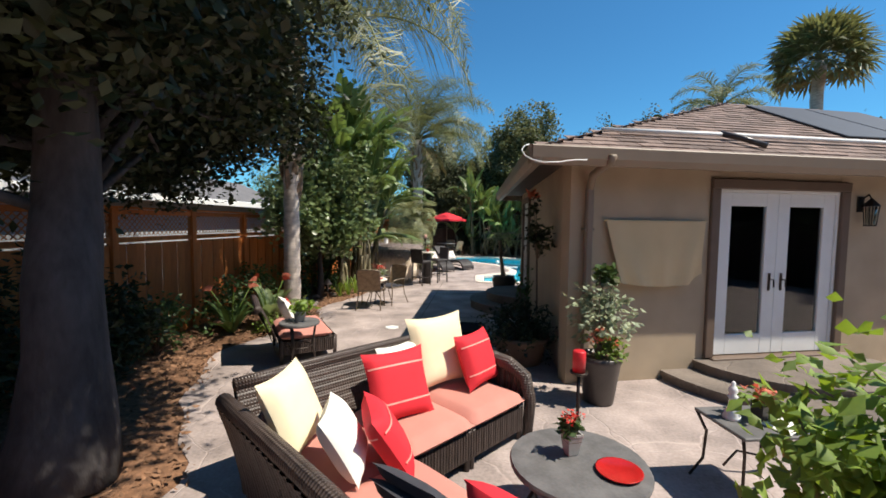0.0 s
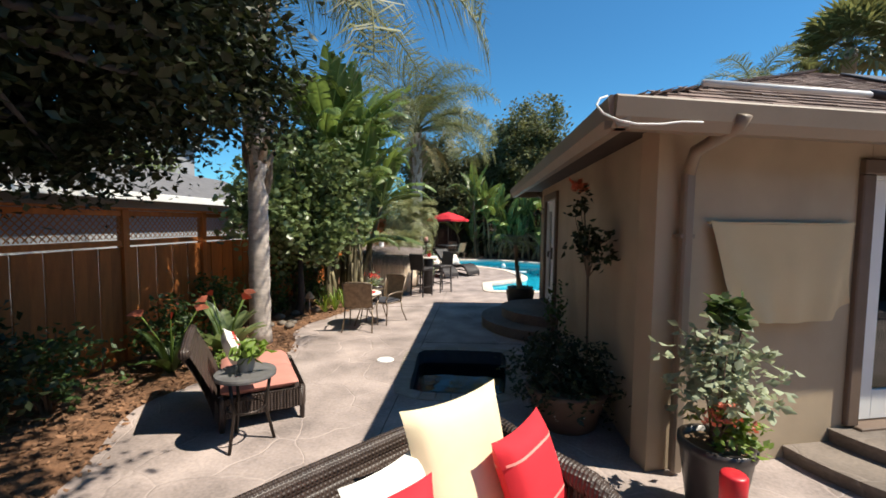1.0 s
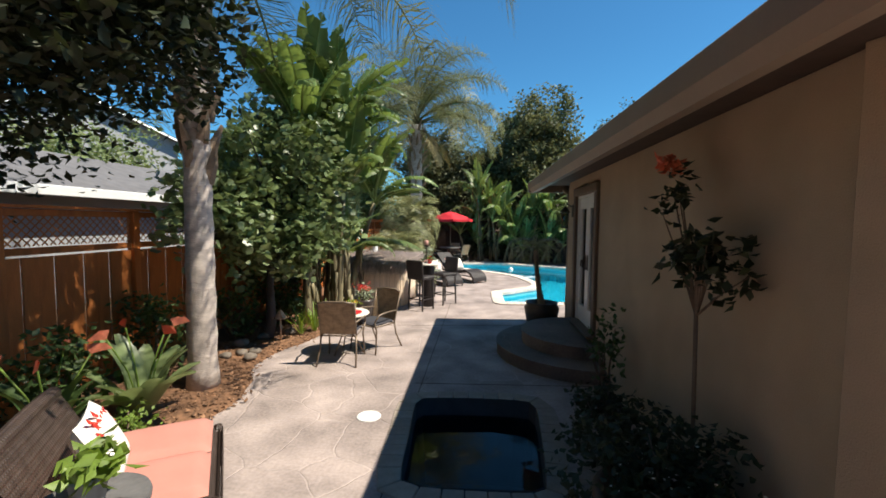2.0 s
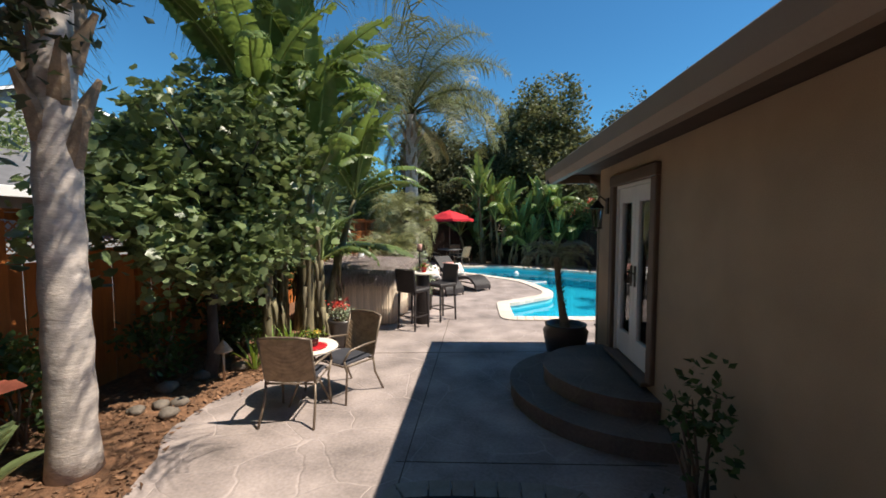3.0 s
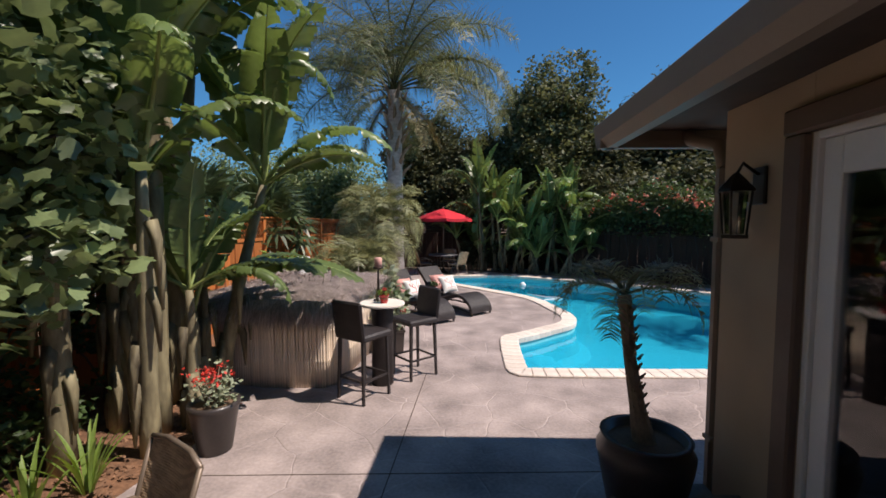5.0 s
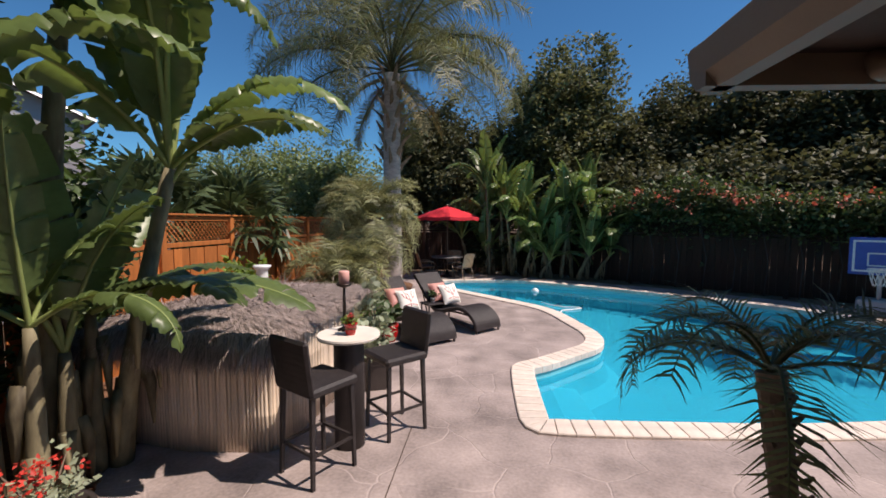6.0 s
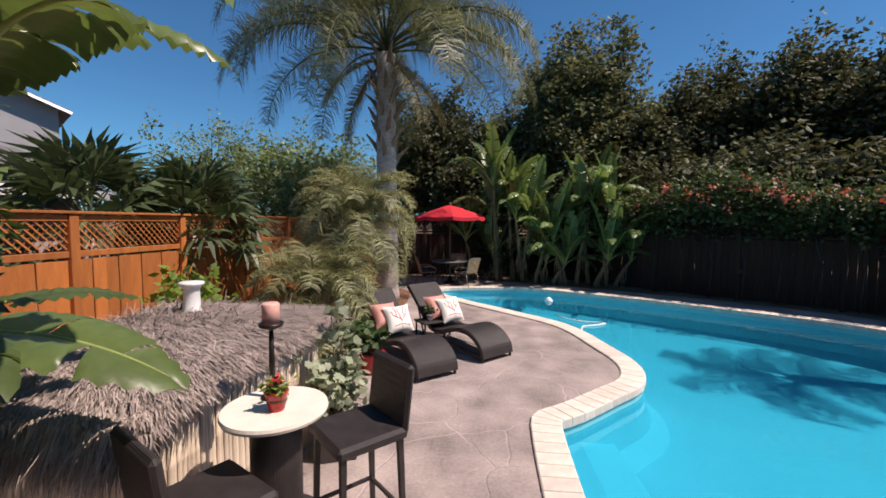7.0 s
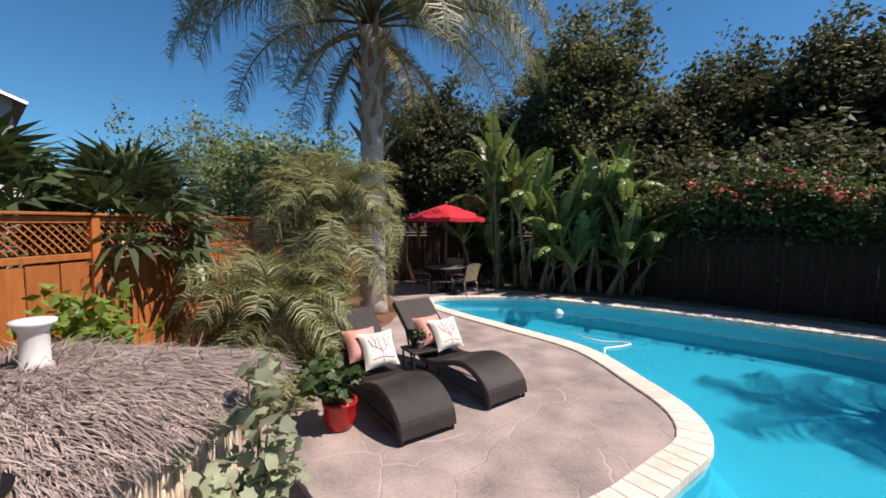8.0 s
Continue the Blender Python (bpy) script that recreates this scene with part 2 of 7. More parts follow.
M_PALMDRY = mat("palm_leaf_dry", (0.25, 0.21, 0.09), 0.6, vary=0.25, island=0.35, bump=0, through_leaf=0.25)
M_SHRUB = mat("shrub_leaf", (0.06, 0.1, 0.03), 0.5, vary=0.2, island=0.4, bump=0, through_leaf=0.25)
M_LIME = mat("lime_leaf", (0.17, 0.25, 0.05), 0.5, vary=0.2, island=0.35, bump=0, through_leaf=0.35)
M_GREYLEAF = mat("grey_green_leaf", (0.29, 0.33, 0.22), 0.6, vary=0.2, island=0.3, bump=0, through_leaf=0.25)
M_VINELEAF = mat("vine_leaf", (0.07, 0.1, 0.034), 0.5, vary=0.2, island=0.4, bump=0, through_leaf=0.3)
M_TREELEAF = mat("far_tree_leaf", (0.13, 0.14, 0.065), 0.55, spec=0.35, vary=0.2, island=0.5, bump=0, through_leaf=0.28)
M_DARKLEAF = mat("conifer_leaf", (0.085, 0.09, 0.042), 0.6, spec=0.3, vary=0.2, island=0.5, bump=0, through_leaf=0.22)
M_FLOWER = mat("red_petal", (0.6, 0.05, 0.03), 0.6, vary=0.2, island=0.3, bump=0, through_leaf=0.2)
M_ORANGE = mat("orange_petal", (0.6, 0.19, 0.11), 0.6, vary=0.2, island=0.3, bump=0, through_leaf=0.2)
M_YELLOW = mat("yellow_petal", (0.75, 0.5, 0.08), 0.6, vary=0.2, island=0.3, bump=0, through_leaf=0.2)
M_PINK = mat("pink_petal", (0.7, 0.35, 0.3), 0.6, vary=0.2, island=0.3, bump=0, through_leaf=0.2)
M_HOUSE = mat("grey_siding", (0.34, 0.34, 0.36), 0.8, vary=0.06, scale=2, bump=0.05)
M_ROOFN = mat("pale_roof", (0.14, 0.135, 0.14), 0.9, vary=0.2, scale=4, fine=60, bump=0.3)
M_COPPER = mat("copper_lamp", (0.5, 0.36, 0.25), 0.5, metal=0.4, vary=0.15, bump=0.05)
M_BLUE = mat("blue_plastic", (0.05, 0.1, 0.4), 0.4, vary=0.1, bump=0)
M_GREYPLASTIC = mat("grey_plastic", (0.55, 0.55, 0.55), 0.5, vary=0.08, bump=0)
M_ROCK = mat("field_rock", (0.17, 0.14, 0.115), 0.9, vary=0.35, scale=9, bump=0.5)


# Building blocks
class Geo:
    def __init__(self):
        self.v, self.f = [], []

    def add(self, verts, faces, m=None):
        k = len(self.v)
        self.v += [tuple(m @ Vector(p)) for p in verts] if m is not None else [tuple(p) for p in verts]
        self.f += [tuple(i + k for i in f) for f in faces]
        return self

    def box(self, c, s, m=None, b=0.008):
        h = [x / 2 for x in s]
        b = min(b, *(0.45 * x for x in s))
        idx, vs = {}, []
        for sx in (-1, 1):
            for sy in (-1, 1):
                for sz in (-1, 1):
                    for a in range(3):
                        p = [sg * (h[i] - (0 if i == a else b)) + c[i] for i, sg in enumerate((sx, sy, sz))]
                        idx[sx, sy, sz, a] = len(vs)
                        vs.append(p)
        fs = []
        R = ((-1, -1), (1, -1), (1, 1), (-1, 1))

        def key(a, sg, p, q, w):
            s3 = [0, 0, 0]
            s3[a], s3[(a + 1) % 3], s3[(a + 2) % 3] = sg, p, q
            return idx[(*s3, w)]
        for a in range(3):
            for sg in (-1, 1):
                f = [key(a, sg, p, q, a) for p, q in R]
                fs.append(f if sg > 0 else f[::-1])
        for a in range(3):
            b1, b2 = (a + 1) % 3, (a + 2) % 3
            for p, q in R:
                f = [key(a, -1, p, q, b1), key(a, 1, p, q, b1), key(a, 1, p, q, b2), key(a, -1, p, q, b2)]
                fs.append(f if p * q < 0 else f[::-1])
        for sx in (-1, 1):
            for sy in (-1, 1):
                for sz in (-1, 1):
                    f = [idx[sx, sy, sz, a] for a in range(3)]
                    fs.append(f if sx * sy * sz > 0 else f[::-1])
        return self.add(vs, fs, m)

    def tube(self, pts, rad, n=8, m=None, flat=1.0):
        pts = [Vector(p) for p in pts]
        rad = [rad] * len(pts) if isinstance(rad, (int, float)) else rad
        vs, fs = [], []
        d = (pts[1] - pts[0]).normalized()
        u = d.orthogonal().normalized()
        for i, p in enumerate(pts):
            d = (pts[min(i + 1, len(pts) - 1)] - pts[max(i - 1, 0)]).normalized()
            u = (u - d * u.dot(d)).normalized()
            w = d.cross(u)
            for k in range(n):
                a = 2 * math.pi * k / n
                vs.append(p + (u * math.cos(a) + w * math.sin(a) * flat) * rad[i])
        for i in range(len(pts) - 1):
            for k in range(n):
                fs.append((i * n + k, i * n + (k + 1) % n, (i + 1) * n + (k + 1) % n, (i + 1) * n + k))
        fs.append(tuple(range(n))[::-1])
        fs.append(tuple((len(pts) - 1) * n + k for k in range(n)))
        return self.add(vs, fs, m)

    def lathe(self, prof, n=24, c=(0, 0, 0), m=None, wob=0.0):
        vs, fs = [], []
        for r, z in prof:
            for k in range(n):
                a = 2 * math.pi * k / n
                rr = r * (1 + wob * math.sin(3 * a + z * 9))
                vs.append((c[0] + rr * math.cos(a), c[1] + rr * math.sin(a), c[2] + z))
        for i in range(len(prof) - 1):
            for k in range(n):
                fs.append((i * n + k, i * n + (k + 1) % n, (i + 1) * n + (k + 1) % n, (i + 1) * n + k))
        fs.append(tuple(range(n))[::-1])
        fs.append(tuple((len(prof) - 1) * n + k for k in range(n)))
        return self.add(vs, fs, m)

    def prism(self, poly, z0, z1, m=None):
        n = len(poly)
        vs = [(x, y, z0) for x, y in poly] + [(x, y, z1) for x, y in poly]
        fs = [tuple(range(n))[::-1], tuple(range(n, 2 * n))] + [(i, (i + 1) % n, n + (i + 1) % n, n + i) for i in range(n)]
        return self.add(vs, fs, m)

    def grid(self, fn, nu, nv, m=None):
        vs = [fn(i / nu, j / nv) for j in range(nv + 1) for i in range(nu + 1)]
        fs = [(j * (nu + 1) + i, j * (nu + 1) + i + 1, (j + 1) * (nu + 1) + i + 1, (j + 1) * (nu + 1) + i) for j in range(nv) for i in range(nu)]
        return self.add(vs, fs, m)

    def pillow(self, w, h, t, m=None, n=10):
        for sg in (1, -1):
            def fn(u, v, sg=sg):
                x, y = 2 * u - 1, 2 * v - 1
                pin = 1 - 0.10 * (1 - x * x) * y * y - 0.0 * x
                pin2 = 1 - 0.10 * (1 - y * y) * x * x
                d = max(0, (1 - x ** 4) * (1 - y ** 4)) ** 0.6
                return (x * w / 2 * pin2, y * h / 2 * pin, sg * d * t / 2)
            k = len(self.f)
            self.grid(fn, n, n, m)
            if sg < 0:
                self.f[k:] = [f[::-1] for f in self.f[k:]]
        return self

    def mesh(self, name, material, smooth=False):
        me = bpy.data.meshes.new(name)
        me.from_pydata(self.v, [], self.f)
        me.materials.append(material)
        if smooth:
            me.polygons.foreach_set("use_smooth", [True] * len(me.polygons))
        me.update()
        return me


def np_mesh(name, verts, faces, material):
    """A mesh from arrays, all faces with the same number of corners."""
    me = bpy.data.meshes.new(name)
    k = faces.shape[1]
    me.vertices.add(len(verts))
    me.vertices.foreach_set("co", verts.astype(np.float32).ravel())
    me.loops.add(faces.size)
    me.loops.foreach_set("vertex_index", faces.astype(np.int32).ravel())
    me.polygons.add(len(faces))
    me.polygons.foreach_set("loop_start", np.arange(0, faces.size, k, dtype=np.int32))
    me.materials.append(material)
    me.update(calc_edges=True)
    return me


def thing(name, m, label, category, group="", kind=""):
    ob = new(name)
    ob.empty_display_size = 0.1
    ob.matrix_world = m if isinstance(m, Matrix) else pose(*m)
    return tagged(ob, label, category, group, kind)


def part(name, mesh, parent, label="", m=None):
    ob = new(name, mesh)
    ob.parent = parent
    if m is not None:
        ob.matrix_basis = m
    if label:
        tagged(ob, label)
    return ob


def single(name, mesh, label, category, group="", kind="", m=None):
    ob = new(name, mesh)
    if m is not None:
        ob.matrix_world = m
    return tagged(ob, label, category, group, kind)


OVAL = (np.array([(0, 0, 0), (0.5, 0.45, 0.10), (0, 1, -0.06), (-0.5, 0.45, 0.10)]), np.array([(0, 1, 2), (0, 2, 3)]))
_a = [-150, -110, -75, -45, -20, 0, 20, 45, 75, 110, 150]
_r = [0.6, 0.82, 0.66, 0.98, 0.72, 1.08, 0.72, 0.98, 0.66, 0.82, 0.6]
LOBED = (np.array([(0, 0, 0)] + [(r * 0.6 * math.sin(radians(a)), 0.35 + r * 0.6 * math.cos(radians(a)), 0.10 * abs(math.sin(radians(a))) - 0.05) for a, r in zip(_a, _r)]),
         np.array([(0, i + 1, i) for i in range(1, 11)]))


def rots(rng, n, tilt=1.0):
    """Random turns; a lower tilt lays the leaves flatter."""
    az, el, ro = rng.uniform(0, 2 * np.pi, n), rng.normal(-0.3, 0.5 * tilt, n), rng.normal(0, 0.7 * tilt, n)
    ca, sa, ce, se, cr, sr = np.cos(az), np.sin(az), np.cos(el), np.sin(el), np.cos(ro), np.sin(ro)
    fwd = np.stack([ca * ce, sa * ce, se], 1)
    side = np.stack([-sa, ca, 0 * sa], 1)
    up = np.cross(side, fwd) * -1
    s2 = side * cr[:, None] + up * sr[:, None]
    u2 = np.cross(fwd, s2) * -1
    return np.stack([s2, fwd, u2], 2)


def leaf_cloud(name, pts, size, material, rng, template=OVAL, wide=0.6, tilt=1.0, spread=0.3):
    n = len(pts)
    R = rots(rng, n, tilt)
    tv = template[0] * np.array([wide, 1, 1])
    s = size * rng.uniform(1 - spread, 1 + spread, n)
    v = np.einsum("nij,kj->nki", R, tv) * s[:, None, None] + pts[:, None, :]
    f = template[1][None] + (np.arange(n) * len(tv))[:, None, None]
    return np_mesh(name, v.reshape(-1, 3), f.reshape(-1, template[1].shape[1]), material)


def clumps(rng, centre, radii, n_clump, per, clump_r, shell=0.55, low=-0.7):
    """Leaf places: many small clumps near the surface of an uneven ellipsoid."""
    d = rng.normal(size=(n_clump, 3))
    d /= np.linalg.norm(d, axis=1)[:, None]
    d[:, 2] = np.where(d[:, 2] < low, -d[:, 2] * 0.3, d[:, 2])
    r = rng.uniform(shell, 1.0, n_clump) * (1 + 0.16 * np.sin(d[:, 0] * 5 + d[:, 1] * 4) + 0.1 * rng.normal(size=n_clump))
    c = np.array(centre) + d * r[:, None] * np.array(radii)
    k = rng.uniform(0.6, 1.3, n_clump) * clump_r
    p = c[:, None, :] + rng.normal(size=(n_clump, per, 3)) * 0.5 * k[:, None, None]
    return p.reshape(-1, 3), c


def grown_tree(name, base, top, r0, crowns, label, category, leafmat, barkmat, seed, leaf, template=OVAL, wide=0.6, limbs=10, group="", tilt=1.0, limb_below=99):
    """Trunk from base to top, limbs to some of the clumps, and a crown of leaves. crowns: (centre, radii, clumps, leaves each, clump radius)."""
    rng = np.random.default_rng(seed)
    root = thing(name, (*base, 0, 0, 0), label, category, group)
    b, t = Vector((0, 0, 0)), Vector(top) - Vector(base)
    g = Geo()
    n = 9
    trunk = [b.lerp(t, i / n) + Vector((0.05 * math.sin(i * 1.3 + seed), 0.05 * math.cos(i * 1.7 + seed), 0)) * (0 < i) for i in range(n + 1)]
    g.tube(trunk, [r0 * (1.35 if i == 0 else 1.12 if i == 1 else 1 - 0.5 * i / n) for i in range(n + 1)], 12)
    part("trunk", g.mesh("trunk", barkmat, True), root)
    allp = []
    for centre, radii, nc, per, cr in crowns:
        p, c = clumps(rng, np.array(centre) - np.array(base), radii, nc, per, cr)
        allp.append(p)
        for q in c[:: max(1, nc // limbs)] if centre[2] < limb_below else ():
            s = trunk[int(rng.integers(n // 2, n + 1))]
            q = Vector(q)
            mid = s.lerp(q, 0.5) + Vector((0, 0, 0.15 * (q - s).length * rng.uniform(-0.3, 0.8)))
            part("limb", Geo().tube([s, mid, q], [min(0.045, r0 * 0.3), min(0.03, r0 * 0.18), 0.008], 6).mesh("limb", barkmat, True), root)
    part("crown", leaf_cloud("crown", np.concatenate(allp), leaf, leafmat, rng, template, wide, tilt), root)
    return root


def bush(name, base, centre, radii, nc, per, cr, leaf, label, category, leafmat, seed, template=OVAL, wide=0.6, stems=7, flower=None, flowers=0, group="", kind=""):
    rng = np.random.default_rng(seed)
    root = thing(name, (*base, 0, 0, 0), label, category, group, kind)
    p, c = clumps(rng, np.array(centre) - np.array(base), radii, nc, per, cr, 0.35, -0.9)
    for q in c[:stems]:
        q = Vector(q)
        part("stem", Geo().tube([(0.03 * rng.normal(), 0.03 * rng.normal(), 0), (q.x * 0.4, q.y * 0.4, q.z * 0.55), q], [0.014, 0.01, 0.004], 5).mesh("stem", M_TWIG, True), root)
    part("leaves", leaf_cloud("leaves", p, leaf, leafmat, rng, template, wide), root)
    if flowers:
        k = rng.choice(len(c), flowers, replace=flowers > len(c))
        fp = c[k] + (c[k] - c.mean(0)) * 0.12
        fp = (fp[:, None, :] + rng.normal(size=(flowers, 7, 3)) * leaf * 0.35).reshape(-1, 3)
        part("flowers", leaf_cloud("flowers", fp, leaf * 0.8, flower, rng, OVAL, 0.8), root)
    return root


def frond_mesh(name, length, drop, leaflet, n, material, seed, up0=0.9, width=0.012, hang=0.7, plume=0.18):
    """A pinnate frond along +x from the origin, arching up and over, with hanging leaflets and its stalk."""
    rng = np.random.default_rng(seed)
    m = 14
    pts, a = [Vector((0, 0, 0))], up0
    for i in range(m):
        a -= drop / m * (0.5 + i / m)
        pts.append(pts[-1] + Vector((math.cos(a), 0, math.sin(a))) * length / m)
    vs, fs = [], []
    P = np.array([tuple(p) for p in pts])
    ss = np.linspace(0.16, 0.995, n)
    for s in ss:
        x = s * m
        i = min(int(x), m - 1)
        o = P[i] + (P[i + 1] - P[i]) * (x - i)
        t = (P[i + 1] - P[i]) / np.linalg.norm(P[i + 1] - P[i])
        ln = leaflet * (0.45 + 0.9 * math.sin(math.pi * min(1, s * 0.82 + 0.12))) * rng.uniform(0.8, 1.1)
        for sg in (-1, 1):
            d = np.array([0.55 * t[0], sg * 0.8, 0.55 * t[2] + 0.25 + rng.normal() * plume])
            d /= np.linalg.norm(d)
            d2 = d + np.array([rng.normal() * 0.1, 0, -hang * rng.uniform(0.7, 1.4)])
            d2 /= np.linalg.norm(d2)
            w = t * width
            mid = o + d * ln * 0.45
            tip = mid + d2 * ln * 0.6
            k = len(vs)
            vs += [o - w, o + w, mid + w, mid - w, tip]
            fs += [(k, k + 1, k + 2), (k, k + 2, k + 3), (k + 3, k + 2, k + 4)]
    g = Geo()
    g.tube(pts, [0.035 * (1 - 0.85 * i / m) * min(1, length / 2.5) for i in range(m + 1)], 5)
    k = len(vs)
    vs += g.v
    for f in g.f:
        fs += [(f[0] + k, f[i] + k, f[i + 1] + k) for i in range(1, len(f) - 1)]
    return np_mesh(name, np.array([tuple(p) for p in vs]), np.array(fs), material)


def feather_palm(name, base, height, r0, label, seed, length=3.2, nf=20, leaflet=0.6, boots=0.8, dry=5, lean=(0, 0), n=70, width=0.014, arch=((1.9, 1.2, 0.6), (2.1, 0.8, 0.9), (1.9, 0.4, 1.2)), leafmat=None, plume=0.18, barkmat=None, group=""):
    rng = np.random.default_rng(seed)
    root = thing(name, (*base, 0, 0, 0), label, "palm tree", group)
    g = Geo()
    k = max(8, int(height * 5))
    for_pts = [(lean[0] * (i / k) ** 1.5, lean[1] * (i / k) ** 1.5, height * i / k) for i in range(k + 1)]
    g.tube(for_pts, [r0 * (1.15 - 0.3 * i / k) * (1.06 if i % 2 else 0.97) * (1.2 if i == 0 else 1) for i in range(k + 1)], 14)
    part("trunk", g.mesh("trunk", barkmat or M_PALMBARK, True), root)
    top = Vector(for_pts[-1])
    if boots:
        for i in range(34):
            a, z = i * 2.4, -boots * (1 - i / 34)
            o = top + Vector((0, 0, z))
            d = Vector((math.cos(a), math.sin(a), 0))
            g = Geo().tube([o + d * r0 * 0.75, o + d * r0 * 1.25 + Vector((0, 0, 0.2)), o + d * r0 * (1.5 + 0.8 * rng.random()) + Vector((0, 0, 0.42))], [0.075, 0.06, 0.02], 5, flat=0.4)
            part("leaf_base", g.mesh("leaf_base", M_BOOT), root)
    kinds = [frond_mesh("frond", length, d, leaflet, n, leafmat or M_PALMLEAF, seed * 7 + i, u, width, h, plume) for i, (d, u, h) in enumerate(arch)]
    dead = frond_mesh("frond", length * 0.5, 0.9, leaflet * 0.6, n, M_PALMDRY, seed * 7 + 5, -0.5, width, 0.8)
    for i in range(nf):
        a = i * 137.5 + rng.uniform(-12, 12)
        me = kinds[min(len(kinds) - 1, int(len(kinds) * i / nf))]
        part("frond", me, root, "", pose(*(top + Vector((0, 0, 0.25 * (1 - i / nf)))), 0, rng.uniform(-8, 8), a))
    for i in range(dry):
        part("dry_frond", dead, root, "yellowed hanging frond", pose(*(top - Vector((0, 0, 0.1))), 0, rng.uniform(-10, 14), i * 360 / dry + rng.uniform(0, 40)))
    return root


def banana_leaf_mesh(name, length, width, up0, drop, seed, tears=0.5, hang=0.25):
    """A paddle leaf along +x: pale midrib, pleated halves that split into strips and fold down from the rib."""
    rng = np.random.default_rng(seed)
    m = 44
    pts, a = [Vector((0, 0, 0))], up0
    for i in range(m):
        a -= drop / m * (0.3 + 1.4 * i / m)
        pts.append(pts[-1] + Vector((math.cos(a), 0, math.sin(a))) * length / m)
    g = Geo()
    g.tube(pts, [0.03 * (1 - 0.88 * i / m) for i in range(m + 1)], 6)
    rib_faces = len(g.f)
    start, cols = 7, 4
    for sg in (-1, 1):
        i = start
        while i < m:
            run = int(rng.integers(1, 5)) if rng.random() < tears else int(rng.integers(5, 12))
            j = min(m, i + run)
            fold = hang + rng.uniform(-0.2, 0.45) * (0.4 + tears)
            slip = rng.uniform(0.05, 0.4)
            twist = rng.uniform(-0.25, 0.25) * tears
            vs = []
            for q in range(i, j + 1):
                s = (q - start) / (m - start)
                w = width * max(0.03, math.sin(math.pi * (0.06 + 0.94 * s) ** 0.8) ** 0.55 if s < 0.999 else 0.03)
                t = (pts[min(q + 1, m)] - pts[max(q - 1, 0)]).normalized()
                up = t.cross(Vector((0, 1, 0))) * -1
                up = up if up.z * t.x >= 0 else -up
                pleat = 0.016 if q % 2 else -0.016
                x, z, d = 0.0, 0.0, 0.5 - 0.3 * hang
                back = slip if q == j and j < m else 0
                lift = twist * (q - i) / max(1, j - i)
                for c in range(cols + 1):
                    e = c / cols
                    vs.append(pts[q] + Vector((0, sg, 0)) * w * x + up * (w * z + pleat * e + lift * w * e) + t * width * e * (0.32 - back))
                    x, z = x + math.cos(d) / cols, z + math.sin(d) / cols
                    d -= (0.35 + fold * 1.5) / cols * 1.4
            fs = []
            for q in range(j - i):
                for c in range(cols):
                    f = (q * (cols + 1) + c, (q + 1) * (cols + 1) + c, (q + 1) * (cols + 1) + c + 1, q * (cols + 1) + c + 1)
                    fs.append(f if sg < 0 else f[::-1])
            g.add(vs, fs)
            i = j
    me = g.mesh(name, M_BANANA, True)
    me.materials.append(M_BANSTALK)
    me.polygons.foreach_set("material_index", [1] * rib_faces + [0] * (len(me.polygons) - rib_faces))
    return me


BANANA_KINDS = [banana_leaf_mesh("leaf", 2.0, (0.26, 0.27, 0.27, 0.28, 0.31)[i], u, d, 40 + i, tr, (0.12, 0.25, 0.45, 0.6, 0.4)[i]) for i, (u, d, tr) in enumerate(((1.42, 0.35, 0.15), (1.25, 1.0, 0.4), (1.0, 1.7, 0.6), (0.7, 1.9, 0.6), (0.5, 0.95, 0.2)))]


def banana(base, height, r0, leaves, label, seed, size=1.0, lean=(0, 0), group="banana plants"):
    """leaves: (turn in degrees, kind 0 upright to 4 flat, scale, share of the stem's height if not the top)."""
    rng = np.random.default_rng(seed)
    root = thing("banana_plant", (*base, 0, 0, 0), label, "banana plant", group)
    pts = [(lean[0] * (i / 8) ** 1.3, lean[1] * (i / 8) ** 1.3, height * i / 8) for i in range(9)]
    g = Geo()
    g.tube(pts, [r0 * 0.78 * (1.25 - 0.65 * i / 8) * (1.05 if i % 2 else 0.96) for i in range(9)], 10)
    for i in range(7):
        a, z0 = rng.uniform(0, 6.28), height * rng.uniform(0.2, 0.85)
        f = z0 / height
        o = Vector((lean[0] * f ** 1.3, lean[1] * f ** 1.3, z0))
        d = Vector((math.cos(a), math.sin(a), 0))
        g.tube([o + d * r0 * 0.7, o + d * r0 * 1.25 - Vector((0, 0, 0.15)), o + d * r0 * 1.4 - Vector((0, 0, 0.5))], [0.05, 0.04, 0.01], 4, flat=0.3)
    part("stem", g.mesh("stem", M_BANTRUNK, True), root)
    for turn, kind, sc, *share in leaves:
        f = share[0] if share else 1.0
        at = (lean[0] * f ** 1.3, lean[1] * f ** 1.3, height * f)
        part("leaf", BANANA_KINDS[kind], root, "", pose(*at, rng.uniform(-12, 12), rng.uniform(-6, 6), turn) @ Matrix.Diagonal((sc * size, sc * size, sc * size, 1)))
    return root


